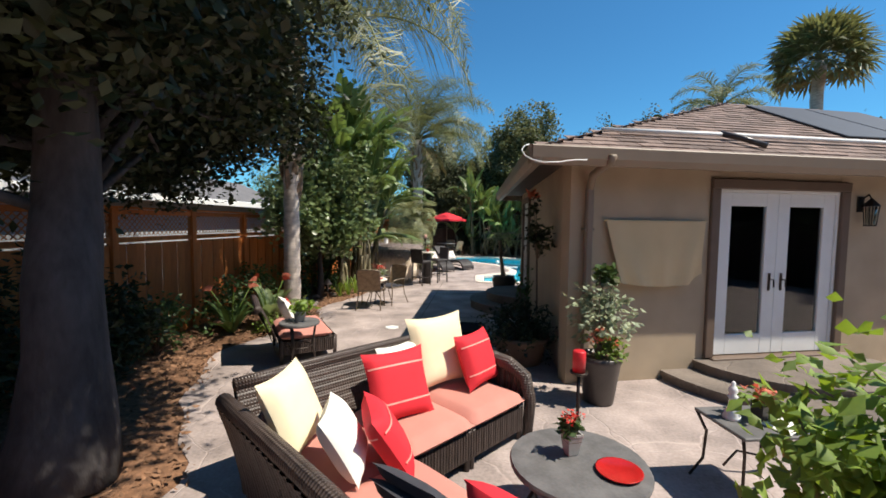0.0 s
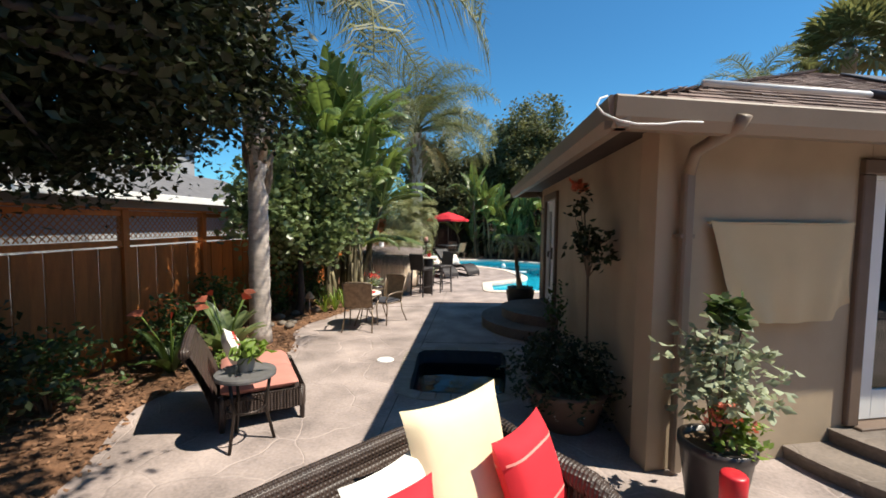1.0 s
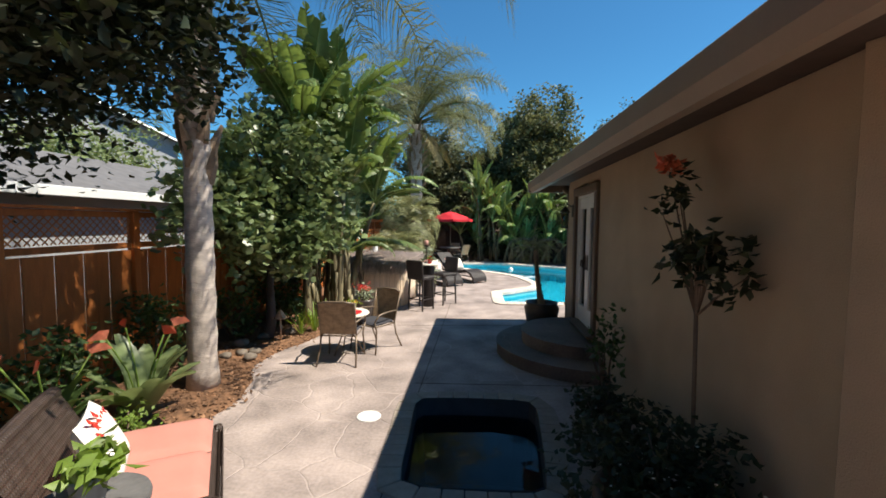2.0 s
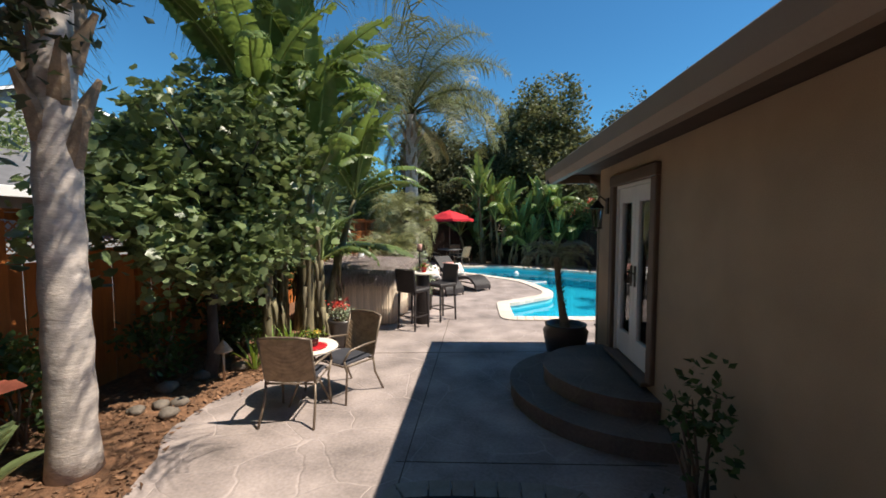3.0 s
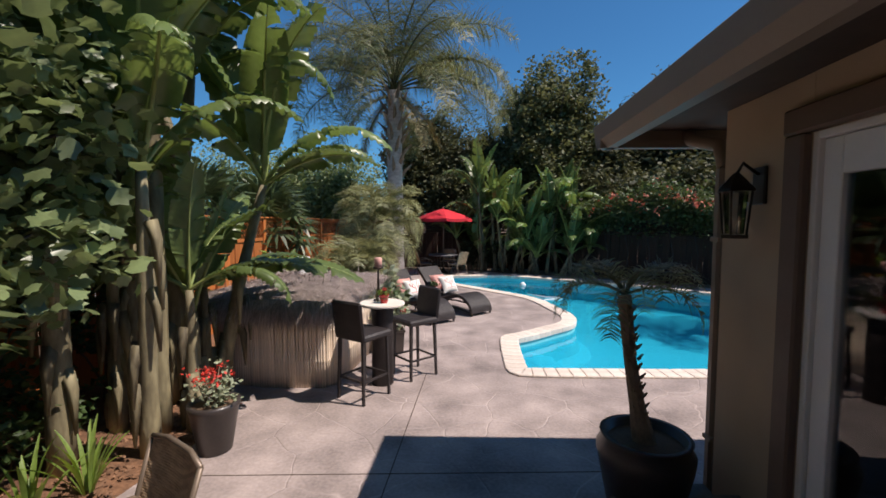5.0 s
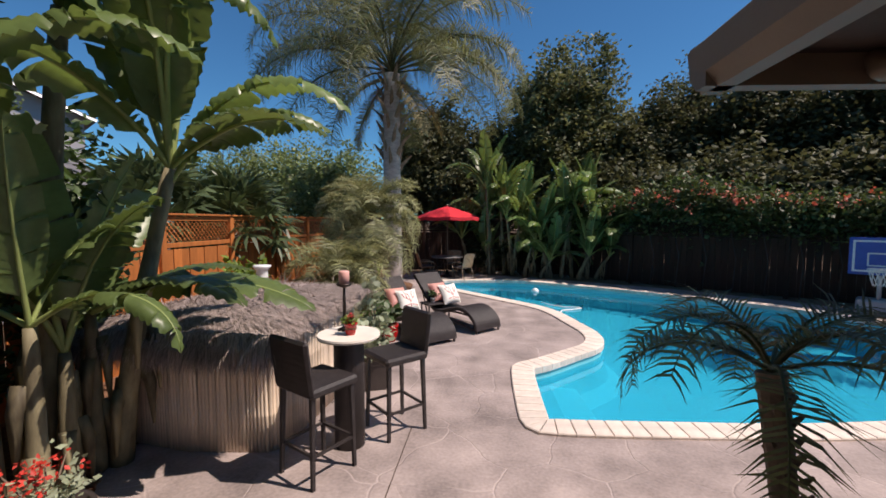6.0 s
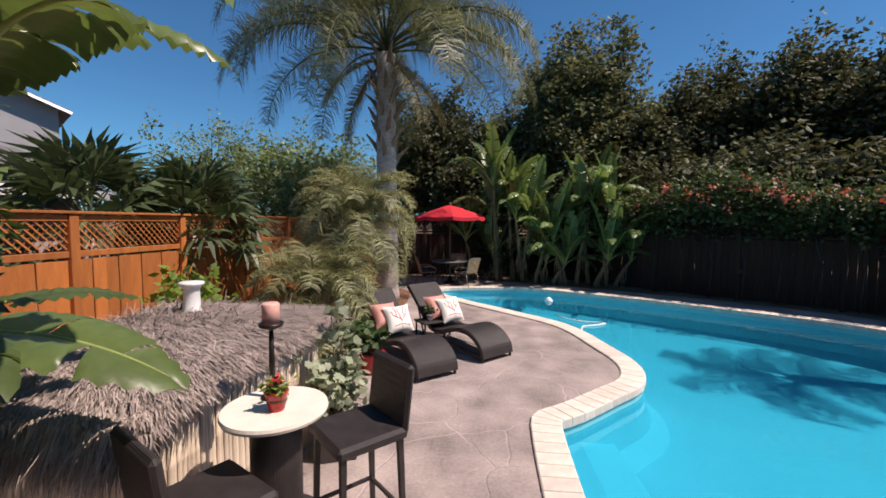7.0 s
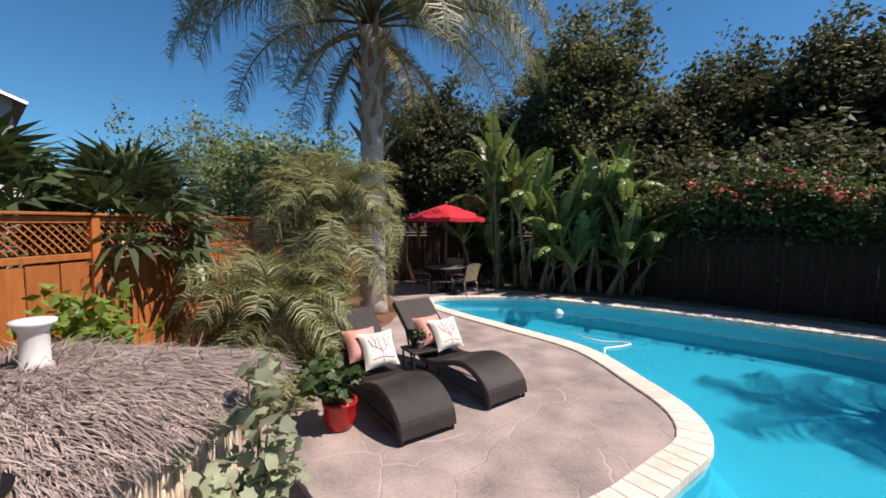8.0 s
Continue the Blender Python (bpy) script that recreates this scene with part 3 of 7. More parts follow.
def fan_leaf_mesh(name, seed, r=0.8, n=26, material=None):
    rng = np.random.default_rng(seed)
    vs, fs = [], []
    g = Geo()
    g.tube([(0, 0, 0), (r * 0.7, 0, 0.1), (r * 1.3, 0, 0.05)], [0.018, 0.014, 0.01], 4)
    for i in range(n):
        a = radians(-125 + 250 * i / (n - 1))
        ln = r * (1 - 0.25 * abs(a) / 2.2) * rng.uniform(0.9, 1.05)
        d = Vector((math.cos(a), math.sin(a), 0.25 * math.cos(i * 3.14)))
        s = Vector((-math.sin(a), math.cos(a), 0)) * 0.075 * r
        o = Vector((r * 1.3, 0, 0.05))
        mid, tip = o + d * ln * 0.6, o + d * ln - Vector((0, 0, ln * rng.uniform(0.1, 0.4)))
        g.add([o, mid + s + Vector((0, 0, 0.02)), mid - s, tip], [(0, 2, 1), (1, 2, 3)])
    return g.mesh(name, material or M_FANLEAF)


def fan_palm(base, height, r0, label, seed, r=0.8, nl=34, group="", leafmat=None):
    rng = np.random.default_rng(seed)
    root = thing("fan_palm", (*base, 0, 0, 0), label, "palm tree", group)
    g = Geo()
    k = max(6, int(height * 2))
    g.tube([(0.05 * math.sin(i), 0, height * i / k) for i in range(k + 1)], [r0 * (1.1 - 0.2 * i / k + 0.05 * (i % 2)) for i in range(k + 1)], 10)
    part("trunk", g.mesh("trunk", M_PALMBARK, True), root)
    ms = [fan_leaf_mesh("fan_leaf", seed + i, r, 26, leafmat) for i in range(3)]
    for i in range(nl):
        el = 72 - 100 * i / nl
        part("fan_leaf", ms[i % 3], root, "", pose(0, 0, height - 0.2 * i / nl, rng.uniform(-20, 20), -el, i * 137.5))
    return root


# Ground, deck, pool
POOL = [(0.05, 12.98), (0.3, 12.86), (1.5, 12.92), (3.2, 13.1), (5.5, 13.6), (7.3, 14.7), (7.9, 16.5), (7.2, 18.3), (6.2, 19.5), (4.5, 20.8), (2.5, 22.1),
        (0.9, 22.85), (-0.4, 22.9), (-1.75, 22.6), (-2.1, 21.7), (-1.2, 20.45), (-0.2, 19.4), (0.8, 18.3), (1.2, 16.95), (1.32, 16.3), (1.2, 15.78),
        (0.82, 15.38), (0.38, 14.95), (0.06, 14.68), (0.0, 14.3), (0.0, 13.3)]
EDGE = [(-5.0, -2.3), (1.5, -2.2), (2.7, -2.05), (3.4, -2.6), (4.1, -3.1), (5.5, -3.6), (6.3, -3.4), (6.8, -2.97), (7.3, -2.9), (7.9, -3.05), (8.3, -3.3), (8.9, -3.28),
        (9.6, -3.04), (10.4, -2.85), (11.2, -2.78), (12.2, -3.3), (14.5, -3.2), (15.4, -2.6), (17.5, -2.75), (20.0, -2.35), (21.5, -2.5), (23.0, -3.4), (24.6, -4.3)]


def closed_curve(pts, step):
    out, n = [], len(pts)
    for i in range(n):
        p0, p1, p2, p3 = (Vector(pts[(i + k) % n]) for k in (-1, 0, 1, 2))
        for k in range(12):
            t = k / 12
            out.append(0.5 * (2 * p1 + (p2 - p0) * t + (2 * p0 - 5 * p1 + 4 * p2 - p3) * t * t + (3 * p1 - p0 - 3 * p2 + p3) * t ** 3))
    ring = out + [out[0]]
    total = sum((ring[i + 1] - ring[i]).length for i in range(len(out)))
    m = round(total / step)
    res, acc, want = [], 0.0, 0.0
    for i in range(len(out)):
        seg = (ring[i + 1] - ring[i]).length
        while want < acc + seg - 1e-9 and len(res) < m:
            res.append(ring[i].lerp(ring[i + 1], (want - acc) / seg))
            want += total / m
        acc += seg
    return res


def inset(loop, d):
    n, out = len(loop), []
    for i in range(n):
        t = (loop[(i + 1) % n] - loop[i - 1]).normalized()
        out.append(loop[i] + Vector((-t.y, t.x)) * d)
    return out


def edge_x(y):
    for (y0, x0), (y1, x1) in zip(EDGE, EDGE[1:]):
        if y0 <= y <= y1:
            k = (y - y0) / (y1 - y0)
            k = k * k * (3 - 2 * k)
            return x0 + (x1 - x0) * k
    return EDGE[-1][1]


def sheet(name, outer, holes, z, material, skirt=0.0):
    bm = bmesh.new()
    edges = []
    for loop in (outer, *holes):
        vs = [bm.verts.new((p[0], p[1], z)) for p in loop]
        edges += [bm.edges.new((vs[i], vs[(i + 1) % len(vs)])) for i in range(len(vs))]
    bmesh.ops.triangle_fill(bm, use_beauty=True, use_dissolve=False, edges=edges)
    for f in bm.faces:
        if f.normal.z < 0:
            f.normal_flip()
    if skirt:
        for e in edges:
            a, b = (v.co for v in e.verts)
            q = [bm.verts.new(p) for p in (a, b, b - Vector((0, 0, skirt)), a - Vector((0, 0, skirt)))]
            bm.faces.new(q)
    me = bpy.data.meshes.new(name)
    bm.to_mesh(me)
    bm.free()
    me.materials.append(material)
    return me


RIM = closed_curve(POOL, 0.165)
pool_hole = inset(RIM, 0.2)
SPA = [(0.08, 6.15), (0.17, 7.0), (0.19, 7.45), (0.1, 7.58), (-0.4, 7.6), (-0.92, 7.56), (-1.03, 7.45), (-1.0, 6.8), (-0.97, 6.25), (-0.88, 6.1), (-0.4, 6.08), (-0.02, 6.1)]
spa_in = closed_curve(SPA, 0.16)
if sum(a.x * b.y - b.x * a.y for a, b in zip(spa_in, spa_in[1:])) < 0:
    spa_in.reverse()
spa_hole = inset(spa_in, -0.1)
left_line = [(edge_x(y), y) for y in np.arange(24.4, -5, -0.25)]
deck_outer = left_line + [(-2.3, -6), (13, -6), (13, 14), (8.9, 16.5), (8.0, 18.7), (7.0, 20.0), (5.1, 21.5), (2.9, 22.75), (1.1, 23.6), (-1.0, 24.4), (-3.0, 24.6)]
single("ground", sheet("ground", [(-900, -900), (900, -900), (900, 900), (-900, 900)], [pool_hole, spa_hole], -0.05, M_SOIL), "dry brown soil around the patio", "ground", kind="structure")
single("patio_deck", sheet("patio_deck", deck_outer, [pool_hole, spa_hole], 0.0, M_DECK, 0.06), "grey-tan stamped concrete patio deck", "patio", kind="structure")


def bed_height(x, y):
    return 0.035 * noise.noise(Vector((x * 1.5, y * 1.5, 0))) + 0.015 * noise.noise(Vector((x * 9, y * 9, 3)))


def bed(u, v):
    y = -5 + 30 * v
    x = -4.95 + (edge_x(y) + 4.96) * u
    return (x, y, (0.03 + bed_height(x, y)) * min(1, (1 - u) * 12) - 0.012)


mulch = single("mulch_bed", Geo().grid(bed, 26, 240).mesh("mulch_bed", M_MULCH, True), "reddish brown bark mulch bed", "mulch", kind="stuff")
rng = np.random.default_rng(5)
g = Geo()
chips = []
for _ in range(5200):
    y = rng.uniform(1.5, 12)
    x = rng.uniform(-4.6, edge_x(y) + 0.06 * abs(rng.normal()))
    chips.append((x, y, 0.03 + bed_height(x, y) + 0.008))
part("chips", leaf_cloud("chips", np.array(chips), 0.06, M_CHIP, rng, wide=0.5, tilt=0.5, spread=0.5), mulch)

# Control joints: dark strips sunk between deck bays
for a, b in (((-1.08, 4.4), (-1.0, 12.9)), ((-1.12, 8.0), (1.0, 8.1)), ((-2.9, 10.6), (1.1, 11.0)), ((0.95, 3.9), (1.5, 1.0))):
    d = Vector(b) - Vector(a)
    single("deck_joint", Geo().box((d.length / 2, 0, 0), (d.length, 0.008, 0.006), b=0.001).mesh("deck_joint", M_SOFFIT), "thin dark control joint in the concrete", "joint", "deck joints", "structure",
           pose(a[0], a[1], 0.0, 0, 0, math.degrees(math.atan2(d.y, d.x))))
drain = thing("deck_drain", (-1.45, 7.12, 0, 0, 0, 0), "round white plastic skimmer lid in the deck", "drain lid")
part("lid", Geo().lathe([(0.115, 0.0), (0.115, 0.008), (0.1, 0.012), (0.02, 0.013)], 28).mesh("lid", M_WHITE), drain)

pool = thing("swimming_pool", (0, 0, 0, 0, 0, 0), "curved pool with pale brick coping and turquoise water", "swimming pool", kind="structure")
n = len(RIM)
inner = inset(RIM, 0.27)
vs, fs = [], []
for z, d in ((-0.02, 0.0), (-0.26, 0.0), (-0.52, 0.1), (-0.66, 0.32)):
    vs += [(p.x, p.y, z) for p in inset(inner, d)]
for r in range(3):
    fs += [(r * n + i, (r + 1) * n + i, (r + 1) * n + (i + 1) % n, r * n + (i + 1) % n) for i in range(n)]
part("basin", Geo().add(vs, fs).mesh("basin", M_PLASTER), pool, "pale blue plaster basin")
part("floor", sheet("floor", inset(inner, -0.01), [], -0.65, M_PLASTER), pool)
g = Geo()
for x1, z, low in ((0.62, -0.42, -0.67), (0.42, -0.27, -0.43)):
    rim = [(0.2, 13.1), (x1, 13.1), (x1 + 0.15, 13.8), (x1 + 0.1, 15.2), (0.2, 14.75)]
    foot = [(0.2, 13.0), (x1 + 0.45, 13.0), (x1 + 0.6, 13.8), (x1 + 0.5, 15.4), (0.2, 14.9)]
    g.add([(x, y, z) for x, y in rim] + [(x, y, low) for x, y in foot], [(0, 1, 2, 3, 4)] + [(q, q + 5, (q + 1) % 5 + 5, (q + 1) % 5) for q in range(5)])
part("entry_steps", g.mesh("entry_steps", M_PLASTER), pool)
surface = part("water", sheet("water", inner, [], -0.15, M_WATER), pool, "clear turquoise water")
surface.visible_shadow = False
g = Geo()
hose = [(1.1, 19.9, -0.14), (1.3, 19.5, -0.13), (1.55, 19.3, -0.13), (1.85, 19.35, -0.14), (1.95, 19.2, -0.13), (1.75, 19.05, -0.13), (1.45, 18.95, -0.14), (1.35, 18.6, -0.13), (1.42, 18.2, -0.14), (1.52, 17.8, -0.15)]
cleaner = thing("pool_cleaner_hose", (0, 0, 0, 0, 0, 0), "white pool cleaner hose floating on the water", "pool hose")
part("hose", g.tube(hose, 0.018, 6).mesh("hose", M_WHITE, True), cleaner)
fl = thing("pool_float", (1.15, 21.6, -0.15, 0, 0, 0), "white chlorine float bobbing on the pool water", "pool float")
part("body", Geo().lathe([(0.02, -0.05), (0.1, -0.02), (0.11, 0.03), (0.07, 0.07), (0.05, 0.1), (0.02, 0.11)], 16).mesh("body", M_WHITE, True), fl)

spa = thing("spa_basin", (0, 0, 0, 0, 0, 0), "small square in-ground spa with a paver rim, in shade", "spa", kind="structure")
k = len(spa_in)
vs = [(p.x, p.y, z) for z, d in ((0.02, -0.0), (-0.25, 0.0), (-0.9, 0.06)) for p in inset(spa_in, d)]
fs = [(r * k + i, (r + 1) * k + i, (r + 1) * k + (i + 1) % k, r * k + (i + 1) % k) for r in range(2) for i in range(k)] + [tuple(2 * k + i for i in range(k))]
part("basin", Geo().add(vs, fs).mesh("basin", M_SPA), spa)
w = part("water", Geo().add([(p.x, p.y, -0.17) for p in spa_in], [tuple(range(k))]).mesh("water", M_SPAWATER), spa, "still dark water mirroring the sky")
w.visible_shadow = False

# House
FRONT = pose(1.06, 4.80, 0, 0, 0, 14)
SIDE = pose(1.06, 4.80, 0, 0, 0, 89.15)
WALL_H = 2.58


def walls(name, m, length, openings, y0, y1):
    """openings: (s0, s1, z0, z1). The wall runs along x, from y0 to y1 thick."""
    ob = thing(name, m, "tan painted stucco house wall", "wall", kind="structure")
    s = 0.0
    cy, ty = (y0 + y1) / 2, y1 - y0
    for a, b, z0, z1 in (*openings, (length, length, 0, 0)):
        if a > s:
            part("wall_panel", Geo().box(((s + a) / 2, cy, WALL_H / 2), (a - s, ty, WALL_H), b=0.004).mesh("wall_panel", M_STUCCO), ob)
        if b > a:
            part("wall_panel", Geo().box(((b + a) / 2, cy, (WALL_H + z1) / 2), (b - a, ty, WALL_H - z1), b=0.001).mesh("wall_panel", M_STUCCO), ob)
            if z0 > 0:
                part("wall_panel", Geo().box(((b + a) / 2, cy, z0 / 2), (b - a, ty, z0), b=0.001).mesh("wall_panel", M_STUCCO), ob)
        s = b
    return ob


def french_door(name, m, s0, s1, z0, z1, out, label, y_in):
    """A pair of glazed leaves in a brown trim. out: +1 or -1, the local y side that is outdoors."""
    ob = thing(name, m, label, "door", kind="structure")
    t = 0.12
    g = Geo()
    for c, s in ((((s0 - t / 2), out * 0.02, (z0 + z1) / 2), (t, 0.05, z1 - z0)), (((s1 + t / 2), out * 0.02, (z0 + z1) / 2), (t, 0.05, z1 - z0)),
                 (((s0 + s1) / 2, out * 0.022, z1 + t / 2), (s1 - s0 + 2 * t, 0.06, t))):
        part("trim", Geo().box(c, s, b=0.01).mesh("trim", M_TRIM), ob, "brown painted trim")
    part("threshold", Geo().box(((s0 + s1) / 2, out * 0.03, z0 - 0.015), (s1 - s0 + 0.1, 0.14, 0.035), b=0.006).mesh("threshold", M_TRIM), ob)
    f = 0.035
    for a, b in ((s0, s0 + f), (s1 - f, s1)):
        part("jamb", Geo().box(((a + b) / 2, -out * 0.05, (z0 + z1) / 2), (b - a, 0.1, z1 - z0), b=0.004).mesh("jamb", M_WHITE), ob)
    part("head", Geo().box(((s0 + s1) / 2, -out * 0.05, z1 - f / 2), (s1 - s0 - 2 * f, 0.1, f), b=0.004).mesh("head", M_WHITE), ob)
    mid = (s0 + s1) / 2
    wide = (s1 - s0) / 2 - f
    st, rb, rt = 0.2 * wide, 0.25, 0.16
    for side, a in ((-1, s0 + f + 0.002), (1, mid + 0.002)):
        b = a + wide - 0.004
        z2, z3 = z0 + 0.015, z1 - f - 0.004
        leaf = thing("door_leaf", (0, 0, 0, 0, 0, 0), "white painted door leaf with one tall pane", "")
        leaf.parent = ob
        for c, s, nm in (((a + st / 2, z2, z3), st, "stile"), ((b - st / 2, z2, z3), st, "stile")):
            part(nm, Geo().box((c[0], -out * 0.045, (z2 + z3) / 2), (st, 0.045, z3 - z2), b=0.004).mesh(nm, M_WHITE), leaf)
        part("rail", Geo().box(((a + b) / 2, -out * 0.045, z2 + rb / 2), (b - a - 2 * st, 0.044, rb), b=0.004).mesh("rail", M_WHITE), leaf)
        part("rail", Geo().box(((a + b) / 2, -out * 0.045, z3 - rt / 2), (b - a - 2 * st, 0.044, rt), b=0.004).mesh("rail", M_WHITE), leaf)
        pn = part("pane", Geo().box(((a + b) / 2, -out * 0.05, (z2 + rb + z3 - rt) / 2), (b - a - 2 * st + 0.01, 0.006, z3 - rt - z2 - rb + 0.01), b=0.001).mesh("pane", M_GLASS), leaf)
        pn.visible_shadow = False
        hx = b - st * 0.5 if side < 0 else a + st * 0.5
        g = Geo().box((hx, out * (-0.02) + out * 0.005, z0 + 0.92), (0.035, 0.012, 0.22), b=0.005)
        g.tube([(hx, 0, z0 + 0.95), (hx, out * 0.045, z0 + 0.95), (hx, out * 0.05, z0 + 0.86)], 0.01, 6)
        part("handle", g.mesh("handle", M_BRONZE), leaf, "dark bronze lever handle")
    return ob


walls("wall_south", FRONT, 8.6, ((1.91, 3.67, 0.24, 2.30),), 0.0, 0.2)
walls("wall_west", SIDE @ pose(0.2, 0, 0), 5.5, ((3.76, 4.82, 0.42, 2.31),), -0.2, 0.0)
walls("wall_north", pose(1.345, 10.5, 0, 0, 0, 4), 8.2, (), -0.2, 0.0)
walls("wall_east", pose(9.35, 6.9, 0, 0, 0, 88), 4.3, (), -0.2, 0.0)
french_door("door_1", FRONT, 1.91, 3.67, 0.24, 2.30, -1, "white double French door with tall dark panes", 0.2)
french_door("door_2", SIDE @ pose(0.2, 0, 0), 3.76, 4.82, 0.42, 2.31, 1, "white double French door in a brown frame, shaded", -0.2)
single("floor_indoor", Geo().prism([(1.4, 5.0), (9.2, 6.95), (9.2, 10.8), (1.4, 10.3)], 0.0, 0.2).mesh("floor_indoor", M_DARK), "indoor floor, near-black to stand in for the unlit room", "floor", kind="structure")
single("ceiling", Geo().prism([(1.27, 4.93), (9.2, 6.95), (9.2, 10.9), (1.35, 10.35)], 2.5, 2.55).mesh("ceiling", M_STUCCO), "plain flat indoor ceiling", "ceiling", kind="structure")

E0, E1, E2, E3 = Vector((0.62, 4.3, 0)), Vector((9.4, 6.47, 0)), Vector((9.9, 11.55, 0)), Vector((0.63, 11.0, 0))
R0, R1 = Vector((4.6, 8.2, 4.12)), Vector((6.45, 8.66, 4.12))
ZE = 2.63
EV = [Vector((p.x, p.y, ZE)) for p in (E0, E1, E2, E3)]
roof = thing("roof", (0, 0, 0, 0, 0, 0), "low hip roof with brown shingles and taupe gutters", "roof", kind="structure")
up = Vector((0, 0, 0.05))
slopes = ((EV[0], EV[1], R1, R0), (EV[1], EV[2], R1), (EV[2], EV[3], R0, R1), (EV[3], EV[0], R0))
g = Geo()
for s in slopes:
    g.add(s, [tuple(range(len(s)))])
part("roof_deck", g.mesh("roof_deck", M_SHINGLE), roof)
part("soffit", Geo().prism([(p.x, p.y) for p in (E0, E1, E2, E3)], ZE - 0.05, ZE - 0.006).mesh("soffit", M_SOFFIT), roof, "dark stained wooden soffit")
for a, b in ((E0, E1), (E1, E2), (E2, E3), (E3, E0)):
    d = b - a
    m = pose(a.x, a.y, ZE - 0.075, 0, 0, math.degrees(math.atan2(d.y, d.x)))
    g = Geo()
    prof = [(0.02, -0.05), (0.02, -0.1), (-0.05, -0.1), (-0.1, -0.04), (-0.115, 0.07), (-0.1, 0.085), (0.0, 0.085)]
    ln = d.length + 0.1
    vs = [(x, y, z) for x in (-0.1, ln) for y, z in prof]
    g.add(vs, [(i, i + 7, (i + 1) % 7 + 7, (i + 1) % 7) for i in range(7)] + [tuple(range(7)), tuple(range(13, 6, -1))], m)
    part("gutter", g.mesh("gutter", M_FASCIA), roof, "taupe metal gutter")


def shingles(a, b, top0, top1, seed):
    """Shingle tabs in courses on the slope whose eave runs from a to b."""
    rng = random.Random(seed)
    u = (b - a).normalized()
    nrm = (b - a).cross(top0 - a).normalized()
    nrm = nrm if nrm.z > 0 else -nrm
    v = nrm.cross(u)
    s_top0, s_top1, H = (top0 - a).dot(u), (top1 - a).dot(u), (top0 - a).dot(v)
    g = Geo()
    for r in range(int(H / 0.15)):
        d0, d1 = r * 0.15, r * 0.15 + 0.17
        l0 = s_top0 * d0 / H
        l1 = (b - a).length + (s_top1 - (b - a).length) * d0 / H
        s = l0 + (0.1 if r % 2 else 0)
        while s < l1 - 0.03:
            w = min(rng.uniform(0.22, 0.36), l1 - s)
            h = 0.012 + 0.008 * rng.random()
            q = [a + u * (s + 0.004) + v * d0, a + u * (s + w - 0.004) + v * d0, a + u * (s + w - 0.004) + v * d1, a + u * (s + 0.004) + v * d1]
            t = [q[0] + nrm * h, q[1] + nrm * h, q[2] + nrm * 0.004, q[3] + nrm * 0.004]
            g.add(q + t, [(4, 5, 6, 7), (0, 1, 5, 4), (0, 4, 7, 3), (1, 2, 6, 5)])
            s += w
    return g


tagged(part("shingles", shingles(EV[0], EV[1], R0, R1, 3).mesh("shingles", M_SHINGLE), roof), kind="stuff")
tagged(part("shingles", shingles(EV[3], EV[0], R0, R0, 4).mesh("shingles", M_SHINGLE), roof), kind="stuff")
nf = (EV[1] - EV[0]).cross(R0 - EV[0]).normalized()
uf = (EV[1] - EV[0]).normalized()
vf = nf.cross(uf)
roofm = Matrix((uf, vf, nf)).transposed().to_4x4()
roofm.translation = EV[0]
solar = thing("solar_pool_heater", roofm, "black rubber solar heating mats on the roof", "solar panel")
for s in (5.5, 6.75):
    part("mat", Geo().box((s, 1.95, 0.035), (1.2, 1.9, 0.025), b=0.01).mesh("mat", M_SOLAR), solar)
pipe = thing("roof_pipe", roofm, "white plastic pipe lying along the roof edge", "pipe")
part("run", Geo().tube([(0.95, 0.55, 0.07), (2.6, 0.6, 0.07), (5.2, 0.62, 0.07), (7.5, 0.62, 0.07)], 0.026, 8).mesh("run", M_WHITE, True), pipe)
part("elbow", Geo().tube([(2.55, 0.62, 0.075), (2.7, 0.45, 0.08), (2.86, 0.22, 0.06)], 0.035, 8).mesh("elbow", M_POT, True), pipe, "black pipe joint")
cable = thing("eave_cable", (0, 0, 0, 0, 0, 0), "loose white cable looped under the eave corner", "cable")
part("loop", Geo().tube([(1.1, 4.3, 2.5), (0.95, 4.24, 2.49), (0.8, 4.17, 2.46), (0.65, 4.12, 2.45), (0.55, 4.12, 2.47), (0.47, 4.16, 2.52), (0.44, 4.2, 2.58), (0.47, 4.24, 2.63), (0.52, 4.26, 2.65)], 0.006, 6).mesh("loop", M_WHITE, True), cable)


def downspout(m, label):
    ob = thing("downspout", m, label, "downspout", "downspouts")
    part("elbow", Geo().tube([(0, -0.5, 2.56), (0, -0.46, 2.5), (0, -0.12, 2.4), (0, -0.06, 2.25)], 0.045, 8).mesh("elbow", M_FASCIA, True), ob)
    part("pipe", Geo().box((0, -0.06, 1.14), (0.085, 0.07, 2.24), b=0.015).mesh("pipe", M_FASCIA), ob)
    for z in (0.5, 1.8):
        part("bracket", Geo().box((0, -0.04, z), (0.12, 0.09, 0.03), b=0.004).mesh("bracket", M_FASCIA), ob)
    return ob


d1 = downspout(FRONT @ pose(0.2, 0, 0), "taupe square downspout on the stucco wall")
copy_thing(d1, pose(1.19, 10.52, 0, 0, 0, 182))


